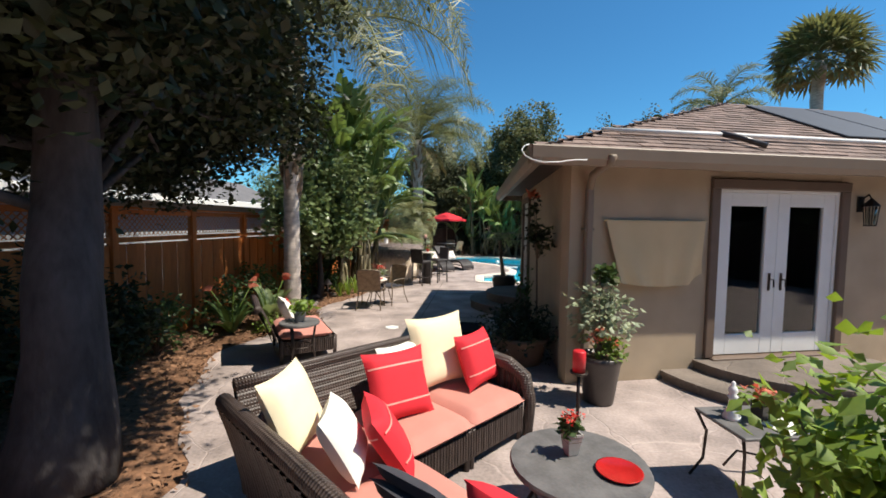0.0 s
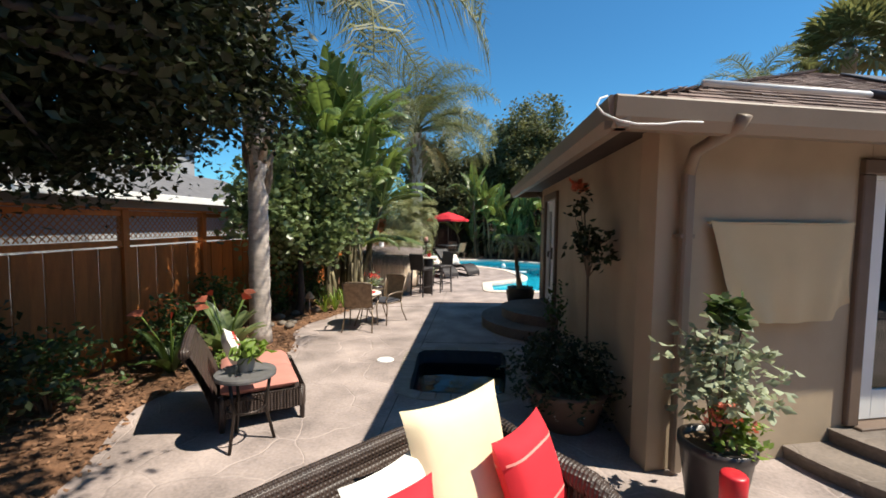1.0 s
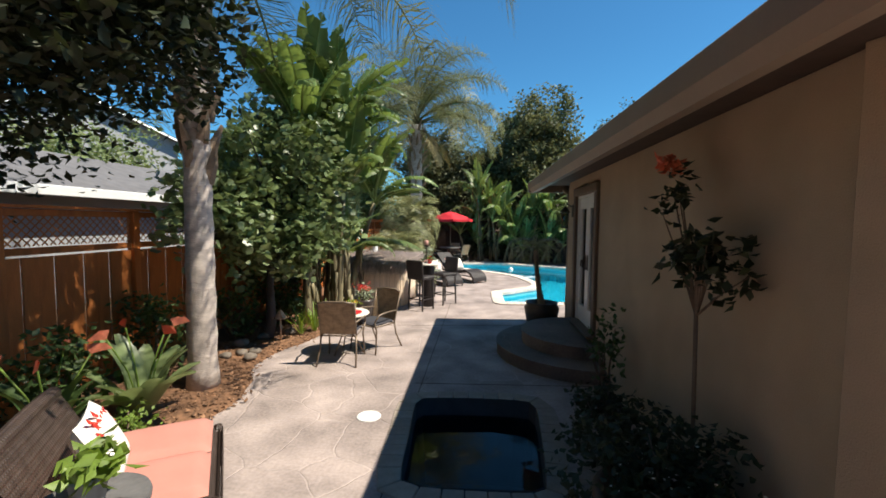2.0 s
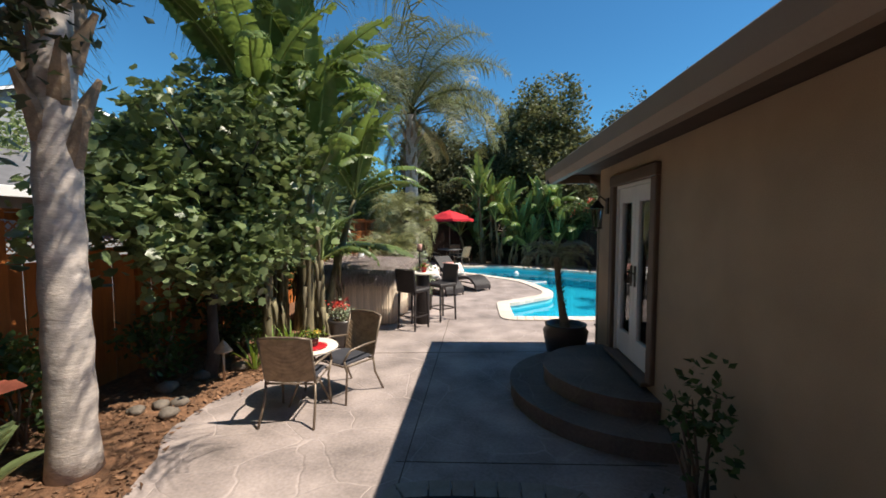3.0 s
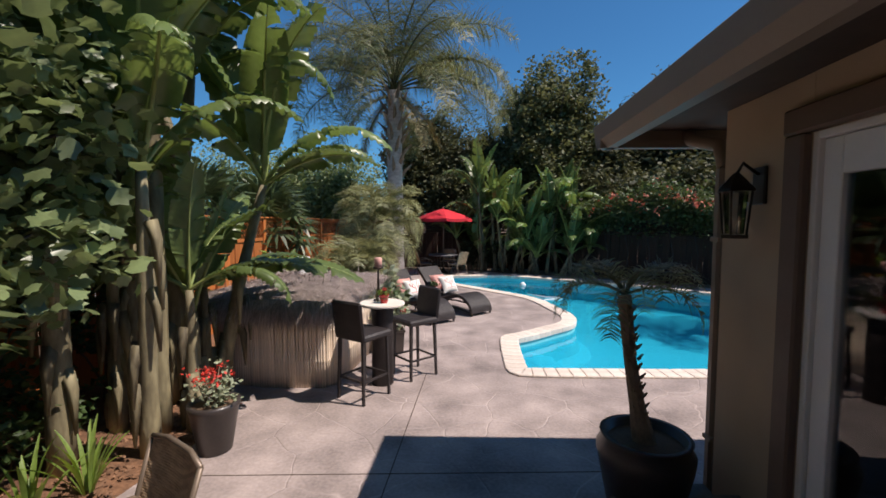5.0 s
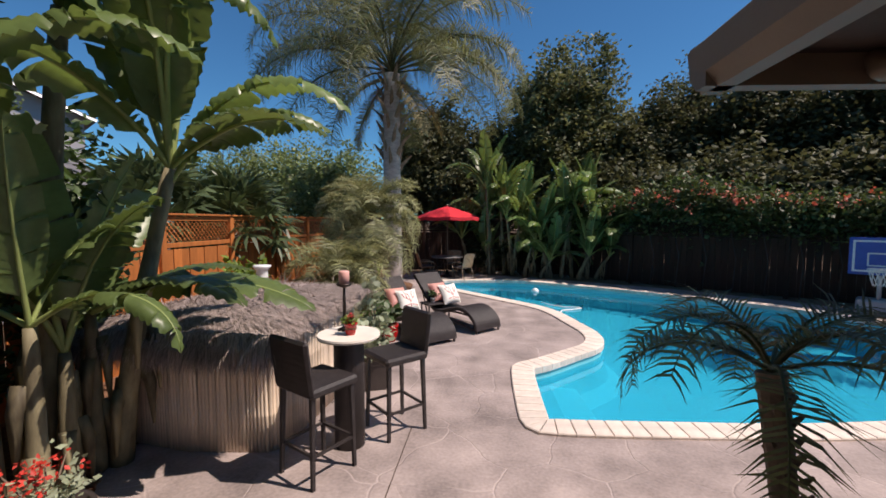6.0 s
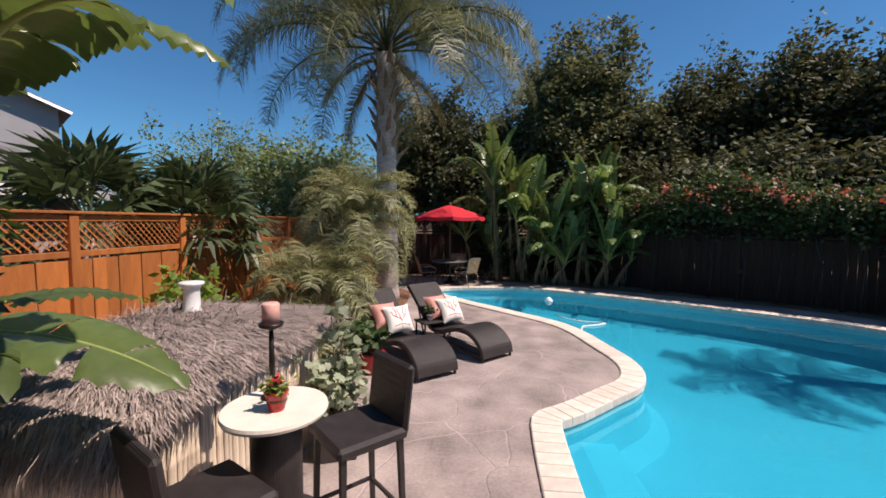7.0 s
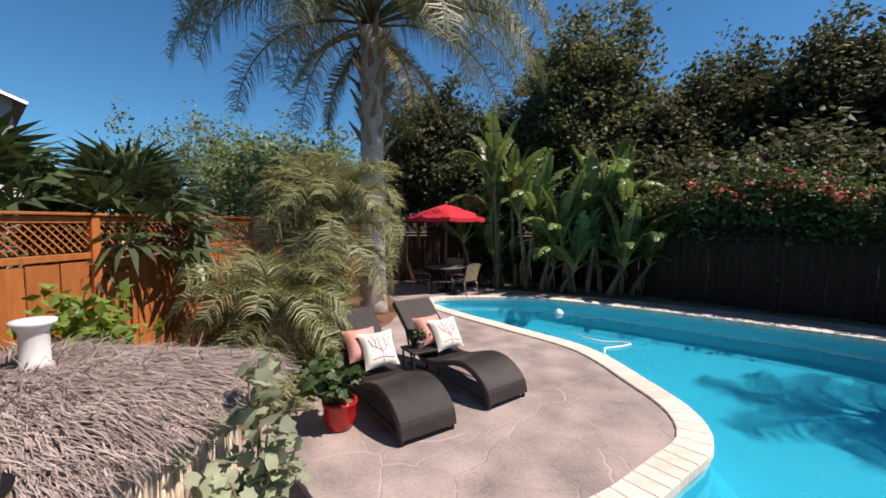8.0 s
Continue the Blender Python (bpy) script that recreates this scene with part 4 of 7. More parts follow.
def wall_lantern(m):
    ob = thing("wall_lantern", m, "dark bronze wall lantern beside the door", "wall lamp", "wall lanterns")
    part("backplate", Geo().box((0, -0.01, 0.1), (0.1, 0.02, 0.2), b=0.005).mesh("backplate", M_BRONZE), ob)
    part("arm", Geo().tube([(0, -0.02, 0.16), (0, -0.1, 0.22), (0, -0.13, 0.16)], 0.01, 6).mesh("arm", M_BRONZE, True), ob)
    part("cap", Geo().lathe([(0.09, 0.07), (0.085, 0.085), (0.03, 0.15), (0.012, 0.17)], 8, (0, -0.13, 0)).mesh("cap", M_BRONZE), ob)
    g = Geo()
    for i in range(4):
        a = math.pi / 4 + i * math.pi / 2
        g.tube([(0.075 * math.cos(a), -0.13 + 0.075 * math.sin(a), 0.07), (0.055 * math.cos(a), -0.13 + 0.055 * math.sin(a), -0.16)], 0.006, 4)
    g.lathe([(0.065, -0.18), (0.065, -0.16)], 8, (0, -0.13, 0))
    part("cage", g.mesh("cage", M_BRONZE), ob)
    part("glass", Geo().lathe([(0.045, -0.155), (0.06, 0.07)], 8, (0, -0.13, 0)).mesh("glass", M_GLASS), ob)
    return ob


wl = wall_lantern(FRONT @ pose(3.98, 0, 2.05))
copy_thing(wl, SIDE @ pose(5.35, 0, 2.0, 0, 0, 180))


def half_step(name, m, r, z0, z1, out, label):
    ob = thing(name, m, label, "step", "door steps")
    poly = [(r * math.cos(math.pi * i / 28), out * r * math.sin(math.pi * i / 28)) for i in range(29)]
    poly = poly if out > 0 else poly[::-1]
    lip = [(x * 1.012, y * 1.012) for x, y in poly]
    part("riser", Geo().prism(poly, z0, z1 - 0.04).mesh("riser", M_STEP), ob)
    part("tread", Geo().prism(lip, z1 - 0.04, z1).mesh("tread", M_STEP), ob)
    return ob


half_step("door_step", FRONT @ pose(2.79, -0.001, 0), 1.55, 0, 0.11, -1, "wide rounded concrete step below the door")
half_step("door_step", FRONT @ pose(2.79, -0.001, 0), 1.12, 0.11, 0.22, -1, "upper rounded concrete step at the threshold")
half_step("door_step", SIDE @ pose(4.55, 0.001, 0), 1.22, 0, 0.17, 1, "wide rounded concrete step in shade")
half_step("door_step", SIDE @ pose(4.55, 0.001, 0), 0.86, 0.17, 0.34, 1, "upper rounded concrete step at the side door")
cloth = thing("hanging_cloth", FRONT, "tan cloth panel pinned to the stucco wall", "cloth")


def drape(u, v):
    w = 1.0 - 0.2 * v
    side = abs(2 * u - 1)
    sag = 0.05 * math.sin(math.pi * u) * v
    fold = 0.028 * math.sin(9 * (side + 0.35 * v)) * v * side + 0.012 * math.sin(u * 23 + 2 * v) * v
    tail = 0.1 * max(0.0, u - 0.82) / 0.18 * v
    return (1.055 + (u - 0.5) * 1.29 * w + 0.05 * v, -0.055 - 0.05 * v - fold - 0.03 * side * v, 1.89 + 0.03 * side ** 6 * (1 - v) - 0.7 * v - sag + tail)


part("panel", Geo().grid(drape, 70, 24).mesh("panel", M_TAN, True), cloth)
part("rod", Geo().tube([(0.4, -0.045, 1.9), (1.72, -0.045, 1.9)], 0.009, 6).mesh("rod", M_TAN), cloth)

# Fences
BOARDS = [Geo().box((0, 0, 0.79), (0.142, 0.02, 1.5), b=0.003).mesh("fence_board", mm) for mm in (M_CEDAR, M_CEDAR_SHADE)]
POSTS = [Geo().box((0, 0, 1.0), (0.1, 0.1, 2.06), b=0.006).mesh("fence_post", mm) for mm in (M_CEDAR, M_CEDAR_SHADE)]


def lattice(length, mname, material=None):
    g = Geo()
    h = 0.3
    for sg in (-1, 1):
        x = -h
        while x < length:
            a, b = max(0, x), min(length, x + h)
            if b - a > 0.03:
                za, zb = (a - x, b - x) if sg > 0 else (h - (a - x), h - (b - x))
                g.tube([(a, 0.006 * sg, 1.655 + za), (b, 0.006 * sg, 1.655 + zb)], 0.017, 4, flat=0.35)
            x += 0.085
    return g.mesh(mname, material or M_CEDAR_I)


def fence(name, a, b, bay, label, old=False):
    d = Vector(b) - Vector(a)
    ob = thing(name, (a[0], a[1], -0.03, 0, 0, math.degrees(math.atan2(d.y, d.x))), label, "fence", "garden fences", "structure")
    # old picks the near-black cedar that has the shade painted in.
    wood, BOARD, POST = (M_CEDAR_SHADE, BOARDS[1], POSTS[1]) if old else (M_CEDAR, BOARDS[0], POSTS[0])
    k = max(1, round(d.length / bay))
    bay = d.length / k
    lat = lattice(bay - 0.1, "lattice", M_CEDAR_SHADE if old else None)
    rail = {z: Geo().box((bay / 2, 0, z), (bay - 0.1, 0.05, 0.07), b=0.005).mesh("rail", wood) for z in (1.6, 1.985)}
    cap = Geo().box((bay / 2, 0, 2.045), (bay, 0.14, 0.03), b=0.005).mesh("cap", wood)
    for i in range(k + 1):
        part("fence_post", POST, ob, "", pose(i * bay, 0, 0))
    for i in range(k):
        for z in rail:
            part("rail", rail[z], ob, "", pose(i * bay + 0, 0, 0))
        part("cap", cap, ob, "", pose(i * bay, 0, 0))
        part("lattice", lat, ob, "", pose(i * bay + 0.05, 0, 0))
        m = int((bay - 0.1) / 0.15)
        w = (bay - 0.1) / m
        for j in range(m):
            part("fence_board", BOARD, ob, "", pose(i * bay + 0.05 + (j + 0.5) * w, 0.006 * (-1) ** j, 0) @ Matrix.Diagonal((w / 0.147, 1, 1, 1)))
    return ob


fence("fence_west", (-4.85, 2.05), (-4.77, 25.4), 1.607, "cedar board fence with a lattice top")
fence("fence_west", (-4.9, -6), (-4.85, 2.05), 1.607, "cedar board fence with a lattice top, in deep shade")
fence("fence_north", (-4.77, 25.4), (1.3, 25.4), 1.9, "cedar fence behind the umbrella, shade put into its colour", True)
fence("fence_northeast", (1.3, 25.4), (10.4, 18.2), 1.9, "cedar fence with painted-in shade, overgrown with flowering vine", True)
fence("fence_east", (10.4, 18.2), (13.0, 12.0), 2.2, "cedar board fence with shade put into its colour", True)
# Unseen fences, added to close the yard and darken the door reflections.
fence("fence_south", (-4.9, -6.5), (13.0, -6.5), 2.2, "unseen shade-dark cedar fence added to close the yard", True)
fence("fence_southeast", (13.0, -6.5), (13.0, 12.0), 2.2, "unseen shade-dark cedar fence added to close the yard", True)

# Neighbour house
nb = thing("neighbour_house", (-9.2, 7.0, 0, 0, 0, 0), "grey house with white fascia behind the fence", "house")
part("wall", Geo().box((-2, 5.4, 1.25), (4, 12.4, 2.5), b=0.01).mesh("wall", M_HOUSE), nb)
part("roof", Geo().add([(0.5, -1.3, 2.45), (0.5, 12.0, 2.45), (-2, 12.0, 3.5), (-2, -1.3, 3.5), (-4.5, -1.3, 2.45), (-4.5, 12.0, 2.45), (0.5, -1.3, 2.55), (0.5, 12.0, 2.55), (-2, 12.0, 3.6), (-2, -1.3, 3.6), (-4.5, -1.3, 2.55), (-4.5, 12.0, 2.55)],
                        [(6, 7, 8, 9), (9, 8, 11, 10), (0, 3, 2, 1), (3, 4, 5, 2), (0, 1, 7, 6), (0, 6, 9, 3), (3, 9, 10, 4), (1, 2, 8, 7), (2, 5, 11, 8)]).mesh("roof", M_ROOFN), nb)
part("fascia", Geo().box((0.53, 5.35, 2.46), (0.05, 13.3, 0.2), b=0.01).mesh("fascia", M_WHITE), nb, "white painted fascia board")


def gable_house(m, label, w, ln, eave, ridge):
    ob = thing("neighbour_house", m, label, "house")
    part("wall", Geo().add([(0, 0, 0), (w, 0, 0), (w, 0, eave), (w / 2, 0, ridge), (0, 0, eave), (0, ln, 0), (w, ln, 0), (w, ln, eave), (w / 2, ln, ridge), (0, ln, eave)],
                           [(0, 1, 2, 3, 4), (9, 8, 7, 6, 5), (0, 4, 9, 5), (1, 6, 7, 2), (2, 7, 8, 3), (3, 8, 9, 4)]).mesh("wall", M_HOUSE), ob)
    s = (ridge - eave) / (w / 2)
    o = 0.35
    g = Geo()
    for sg in (0, 1):
        x0, x1 = (-o, w / 2) if sg == 0 else (w + o, w / 2)
        q = [(x0, -o, eave - s * o + 0.02), (x0, ln + o, eave - s * o + 0.02), (x1, ln + o, ridge + 0.02), (x1, -o, ridge + 0.02)]
        q += [(x, y, z + 0.1) for x, y, z in q]
        g.add(q, [(3, 2, 1, 0), (4, 5, 6, 7), (0, 1, 5, 4), (0, 4, 7, 3), (1, 2, 6, 5)])
    part("roof", g.mesh("roof", M_ROOFN), ob)
    for sg in (0, 1):
        x0 = -o if sg == 0 else w + o
        part("bargeboard", Geo().tube([(x0, -o - 0.02, eave - s * o + 0.04), (w / 2, -o - 0.02, ridge + 0.04)], 0.09, 4, flat=0.4).mesh("bargeboard", M_WHITE), ob, "white bargeboard")
    win = part("window", Geo().box((w / 2, -0.02, eave * 0.62), (1.0, 0.08, 1.1), b=0.01).mesh("window", M_WHITE), ob)
    part("pane", Geo().box((w / 2, -0.065, eave * 0.62), (0.84, 0.01, 0.94), b=0.001).mesh("pane", M_GLASS), win)
    return ob


gable_house(pose(-20.9, 17.9, 0, 0, 0, 55), "grey two-storey house with white trim and dark roof", 8, 8, 6.0, 7.6)


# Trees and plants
# Overhead and western clumps are added, mostly out of view, to block sun and sky.
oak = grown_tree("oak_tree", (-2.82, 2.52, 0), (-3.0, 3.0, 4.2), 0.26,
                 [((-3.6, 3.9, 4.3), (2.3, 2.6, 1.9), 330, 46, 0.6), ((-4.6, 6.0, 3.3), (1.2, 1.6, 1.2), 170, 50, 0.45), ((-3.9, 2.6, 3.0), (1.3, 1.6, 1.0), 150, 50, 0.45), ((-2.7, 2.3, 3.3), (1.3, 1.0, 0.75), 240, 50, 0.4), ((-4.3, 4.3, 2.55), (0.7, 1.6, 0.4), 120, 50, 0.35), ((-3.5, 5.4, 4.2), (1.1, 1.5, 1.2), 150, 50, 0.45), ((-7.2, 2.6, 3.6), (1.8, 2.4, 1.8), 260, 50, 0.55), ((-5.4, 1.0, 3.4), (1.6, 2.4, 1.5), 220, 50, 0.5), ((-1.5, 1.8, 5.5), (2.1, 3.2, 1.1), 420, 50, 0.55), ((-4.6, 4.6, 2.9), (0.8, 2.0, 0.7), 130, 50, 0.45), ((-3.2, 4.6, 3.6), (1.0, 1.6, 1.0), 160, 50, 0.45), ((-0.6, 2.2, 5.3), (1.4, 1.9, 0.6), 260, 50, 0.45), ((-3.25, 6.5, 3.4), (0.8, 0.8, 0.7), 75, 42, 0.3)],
                 "broad oak with thick mottled trunk and dense dark crown", "tree", M_SHADELEAF, M_BARK, 11, 0.1, limbs=4, limb_below=5.2)
feather_palm("queen_palm", (-3.5, 7.65, 0), 5.2, 0.135, "queen palm with ringed grey trunk and drooping fronds", 3, length=4.2, nf=23, boots=2.9, dry=0, leaflet=0.8, n=110, width=0.0085, plume=0.5)
feather_palm("queen_palm", (-2.9, 20.5, 0), 5.9, 0.24, "tall queen palm with arching fronds by the pool", 4, length=4.4, nf=38, boots=2.6, dry=5, leaflet=0.68, n=135, width=0.0085, plume=0.5)
grown_tree("fig_tree", (-3.75, 9.6, 0), (-3.7, 9.9, 2.6), 0.07,
           [((-3.6, 9.9, 2.3), (1.15, 1.3, 1.4), 150, 34, 0.3), ((-3.35, 9.4, 1.5), (0.7, 0.7, 0.6), 60, 34, 0.25), ((-3.9, 10.9, 3.1), (0.9, 0.9, 0.9), 80, 32, 0.3), ((-3.9, 8.7, 2.2), (0.6, 0.6, 0.9), 60, 32, 0.28)],
           "leafy fig tree with broad lobed leaves", "tree", M_FIGLEAF, M_BARK, 12, 0.115, LOBED, 0.9, 14)
BL = "tall banana plant with torn arching leaves"
banana((-3.2, 11.2, 0), 3.5, 0.1, ((40, 2, 0.9), (230, 2, 0.9), (-70, 3, 0.9), (-20, 2, 1.0), (20, 1, 1.0), (80, 1, 1.0), (150, 0, 1.1), (200, 1, 1.1), (260, 1, 0.9), (300, 0, 1.0), (320, 2, 0.9), (350, 1, 1.1)), BL, 1, 0.92, (0.1, -0.05))
banana((-3.55, 11.8, 0), 3.4, 0.11, ((-15, 2, 0.9), (20, 3, 0.9), (-80, 2, 1.0), (0, 1, 1.1), (60, 0, 1.1), (110, 1, 0.9), (180, 0, 1.1), (240, 0, 1.2), (270, 1, 1.0), (300, 2, 0.9), (330, 1, 1.0)), BL, 2, 0.92, (0.25, 0.1))
banana((-3.2, 12.1, 0), 2.3, 0.09, ((-4, 2, 0.8), (-20, 4, 0.72), (14, 2, 0.72, 0.92), (80, 0, 1.1), (20, 0, 1.0), (-30, 1, 0.95), (-60, 1, 0.9), (150, 0, 1.1), (230, 1, 0.95), (-100, 2, 0.8)), BL, 3, 1.0, (0.6, -0.1))
banana((-2.95, 11.3, 0), 1.3, 0.07, ((-25, 0, 0.6), (0, 3, 0.55), (185, 3, 0.6), (70, 1, 0.5)), "young banana plant with one broad upright leaf", 10)
banana((-3.5, 10.6, 0), 3.2, 0.1, ((-60, 2, 1.0), (-100, 1, 1.0), (0, 2, 1.0), (30, 0, 1.1), (100, 0, 1.0), (170, 1, 1.0), (250, 1, 1.0), (310, 0, 1.1), (280, 1, 1.0), (350, 1, 1.0)), BL, 4, 1.0)
banana((-3.0, 10.85, 0), 2.3, 0.08, ((-100, 1, 1.0), (-50, 2, 0.9), (0, 1, 1.0), (40, 2, 0.8), (130, 0, 1.0), (200, 1, 1.0), (-75, 0, 1.0)), BL, 6, 0.9, (0.15, -0.15))
banana((-3.7, 11.5, 0), 3.7, 0.1, ((-120, 1, 1.0), (-60, 1, 0.9), (-20, 0, 1.0), (30, 2, 0.8), (90, 0, 1.0), (200, 1, 1.0), (-80, 0, 1.1)), BL, 7, 1.0)
banana((-3.3, 12.0, 0), 1.22, 0.075, ((2, 4, 0.88), (-14, 4, 0.76), (45, 4, 0.6), (-120, 1, 0.7), (150, 2, 0.8)), "young banana plant with low spreading leaves", 5)
banana((-3.25, 11.75, 0), 1.0, 0.08, ((-40, 0, 0.85), (30, 0, 0.75), (-100, 1, 0.8), (100, 1, 0.8), (-10, 1, 0.7)), "young banana plant with upright leaves", 8)
banana((-3.6, 11.2, 0), 1.5, 0.08, ((-60, 0, 0.9), (-20, 1, 0.8), (60, 0, 0.9), (-120, 2, 0.8)), "young banana plant with upright leaves", 9)
for i, (x, y, z, h) in enumerate(((-4.35, 11.9, 1.8, 1.7), (-4.35, 12.9, 1.5, 1.4), (-4.3, 10.7, 1.7, 1.6))):
    bush("fence_shrub", (x, y, 0), (x, y, z), (0.42, 0.55, h), 150, 16, 0.18, 0.12, "tall dark shrub between fence and bananas", "shrub", M_SHRUB, 180 + i, stems=10, group="fence shrubs")
rb = random.Random(9)
for i in range(17):
    x, y = -0.9 + 0.27 * i + rb.uniform(-0.2, 0.2), 24.75 - 0.09 * i + rb.uniform(-0.25, 0.3)
    tall = rb.choice((0.6, 1.3, 2.0, 2.6, 3.1)) if i < 13 else rb.choice((0.8, 1.5, 2.2))
    banana((x, y, 0), tall, 0.075, tuple((137.5 * k + rb.uniform(-30, 30), (0, 1, 0, 1, 0, 1, 2, 2, 3)[k], rb.uniform(0.7, 1.1)) for k in range(9)), "giant banana plant in the far pool bed", 20 + i, 0.95, (rb.uniform(-0.35, 0.4), -0.2))
feather_palm("date_palm", (-2.7, 17.6, 0), 1.7, 0.12, "shaggy pygmy date palm behind the loungers", 6, length=1.4, nf=50, boots=0.3, dry=0, leaflet=0.34, n=46, width=0.0075, arch=((1.9, 1.5, 0.5), (2.3, 1.25, 0.8), (2.6, 0.95, 1.0), (2.5, 0.6, 1.1), (1.9, 0.1, 0.9)), leafmat=M_DATELEAF, group="date palms")
feather_palm("date_palm", (-2.95, 16.4, 0), 0.55, 0.12, "low bushy pygmy date palm", 7, length=1.25, nf=46, boots=0.2, dry=0, leaflet=0.32, n=46, width=0.0075, arch=((1.9, 1.5, 0.5), (2.3, 1.25, 0.8), (2.6, 0.95, 1.0), (2.5, 0.6, 1.1), (1.9, 0.1, 0.9)), leafmat=M_DATELEAF, group="date palms")
for i, (x, y, h, r) in enumerate(((-5.3, 17.0, 1.75, 0.62), (-6.4, 18.4, 1.9, 0.62), (-6.2, 16.0, 1.85, 0.66))):
    fan_palm((x, y, 0), h, 0.14, "fan palm behind the fence", 30 + i, r, 26, "fan palms")
fan_palm((18.4, 24.5, 0), 10.8, 0.3, "tall fan palm rising beyond the roof", 40, 1.2, 50, "far fan palms", M_PALMLEAF)
feather_palm("queen_palm", (9.4, 17.2, 0), 6.3, 0.14, "slim queen palm beyond the roof", 8, length=2.2, nf=14, boots=0.5, dry=0, leaflet=0.5, n=40)
FT = "dense dark evergreen tree beyond the fence"
for i, (x, y, top, rx, mm) in enumerate(((3.1, 28.0, 9.9, 2.6, M_TREELEAF), (8.0, 28.0, 8.3, 2.2, M_DARKLEAF), (10.4, 26.6, 8.6, 2.1, M_DARKLEAF), (11.7, 24.4, 7.5, 1.9, M_DARKLEAF), (13.4, 22.4, 7.0, 1.9, M_DARKLEAF), (6.0, 27.2, 6.4, 1.8, M_DARKLEAF),
                                         (0.2, 29.5, 7.0, 2.2, M_DARKLEAF), (-3.0, 30.5, 8.2, 2.3, M_DARKLEAF), (14.2, 18.4, 6.2, 2.0, M_DARKLEAF), (-0.9, 27.6, 4.6, 1.5, M_DARKLEAF))):
    grown_tree("evergreen_tree", (x, y, 0), (x, y, top * 0.6), 0.22, [((x, y, top * 0.54), (rx, rx, top * 0.42), 620, 44, 0.46), ((x, y, top * 0.5), (rx * 0.6, rx * 0.6, top * 0.36), 160, 40, 0.6)], FT, "tree", mm, M_BARK, 50 + i, 0.19, limbs=6, group="far evergreens")
for i, (x, y, z, r, h) in enumerate(((-9.5, 29, 3.4, 2.6, 2.6), (-6.6, 27.5, 3.0, 2.0, 2.2), (-13.5, 29, 3.8, 2.6, 2.8), (-5.6, 22.5, 2.2, 1.0, 1.6), (-12.5, 14.5, 2.6, 1.8, 2.2), (-15.0, 19.0, 3.0, 2.4, 2.6), (-13.5, 10.0, 2.6, 2.0, 2.4), (-8.0, 24.5, 2.6, 1.6, 2.0))):
    grown_tree("leafy_tree", (x, y, 0), (x, y, z), 0.15, [((x, y, z), (r, r, h), 220, 30, 0.5)], "light green leafy tree behind the fence", "tree", M_FARLEAF, M_BARK, 70 + i, 0.16, limbs=6, group="far leafy trees")
for i in range(8):
    s = 0.1 + 0.11 * i
    x, y = 1.3 + 9.1 * s + 1.2, 25.4 - 7.2 * s + 1.5
    grown_tree("evergreen_tree", (x, y, 0), (x, y, 2.4), 0.12, [((x, y, 2.2), (1.25, 1.25, 1.6 + 0.4 * math.sin(i * 2.1)), 240, 34, 0.5)], "dark evergreen screening shrub behind the fence", "tree", M_DARKLEAF, M_BARK, 100 + i, 0.22, limbs=4, group="screen evergreens")
# Unseen trees, added to cut skylight and mirror dark in the door panes.
for i, (x, y) in enumerate(((-7, -10), (-2.5, -9.5), (2, -10), (6.5, -9.5), (11, -10), (16, -6), (16.5, -1), (16, 4), (16.5, 9))):
    grown_tree("evergreen_tree", (x, y, 0), (x, y, 3.6), 0.2, [((x, y, 3.4), (2.6, 2.2, 3.2), 300, 30, 0.7)], "unseen evergreen added beyond the closing fence", "tree", M_DARKLEAF, M_BARK, 120 + i, 0.34, limbs=4, group="closing evergreens")
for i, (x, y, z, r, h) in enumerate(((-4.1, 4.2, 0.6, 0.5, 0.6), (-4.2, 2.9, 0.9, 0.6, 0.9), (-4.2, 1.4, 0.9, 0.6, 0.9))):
    bush("shade_shrub", (x, y, 0), (x, y, z), (r, r + 0.1, h), 190, 16, 0.16, 0.085, "dense dark shrub in deep shade by the fence", "shrub", M_SHADELEAF, 190 + i, stems=9, group="shade shrubs")
# Shrubs added in the near-black leaf colour to darken the shaded bed.
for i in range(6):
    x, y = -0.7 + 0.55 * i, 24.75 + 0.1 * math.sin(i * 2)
    bush("bed_shrub", (x, y, -0.04), (x, y, 0.75), (0.45, 0.35, 0.75), 60, 14, 0.16, 0.12, "near-black shrub added to darken the far banana bed", "shrub", M_SHADELEAF, 160 + i, group="pool bed shrubs")
# Flowering vine over the north-east fence
dv = Vector((10.4 - 1.3, 18.2 - 25.4, 0))
vine_rng = np.random.default_rng(31)
vp = []
for _ in range(900):
    s = vine_rng.uniform(0.12, 1.0)
    hgt = 2.1 + 1.0 * vine_rng.random() * (0.4 + 0.75 * math.exp(-((s - 0.47) / 0.13) ** 2)) - 0.55 * vine_rng.random() ** 3
    c = np.array([1.3 + dv.x * s, 25.4 + dv.y * s, hgt]) + np.array([-0.62, -0.78, 0]) * vine_rng.uniform(-0.35, 0.75)
    vp.append(c)
vp = np.array(vp)
vine = thing("trumpet_vine", (1.3, 25.4, 0, 0, 0, 0), "thick green vine with orange flowers over the fence", "vine")
vl = (vp[:, None, :] + vine_rng.normal(size=(len(vp), 26, 3)) * 0.16).reshape(-1, 3) - np.array([1.3, 25.4, 0])
part("leaves", leaf_cloud("leaves", vl, 0.12, M_VINELEAF, vine_rng), vine)
fk = vp[vine_rng.choice(np.nonzero(vp[:, 2] > 2.15)[0], 80)] + np.array([-0.3, -0.36, 0.1])
fv = (fk[:, None, :] + vine_rng.normal(size=(80, 8, 3)) * 0.07).reshape(-1, 3) - np.array([1.3, 25.4, 0])
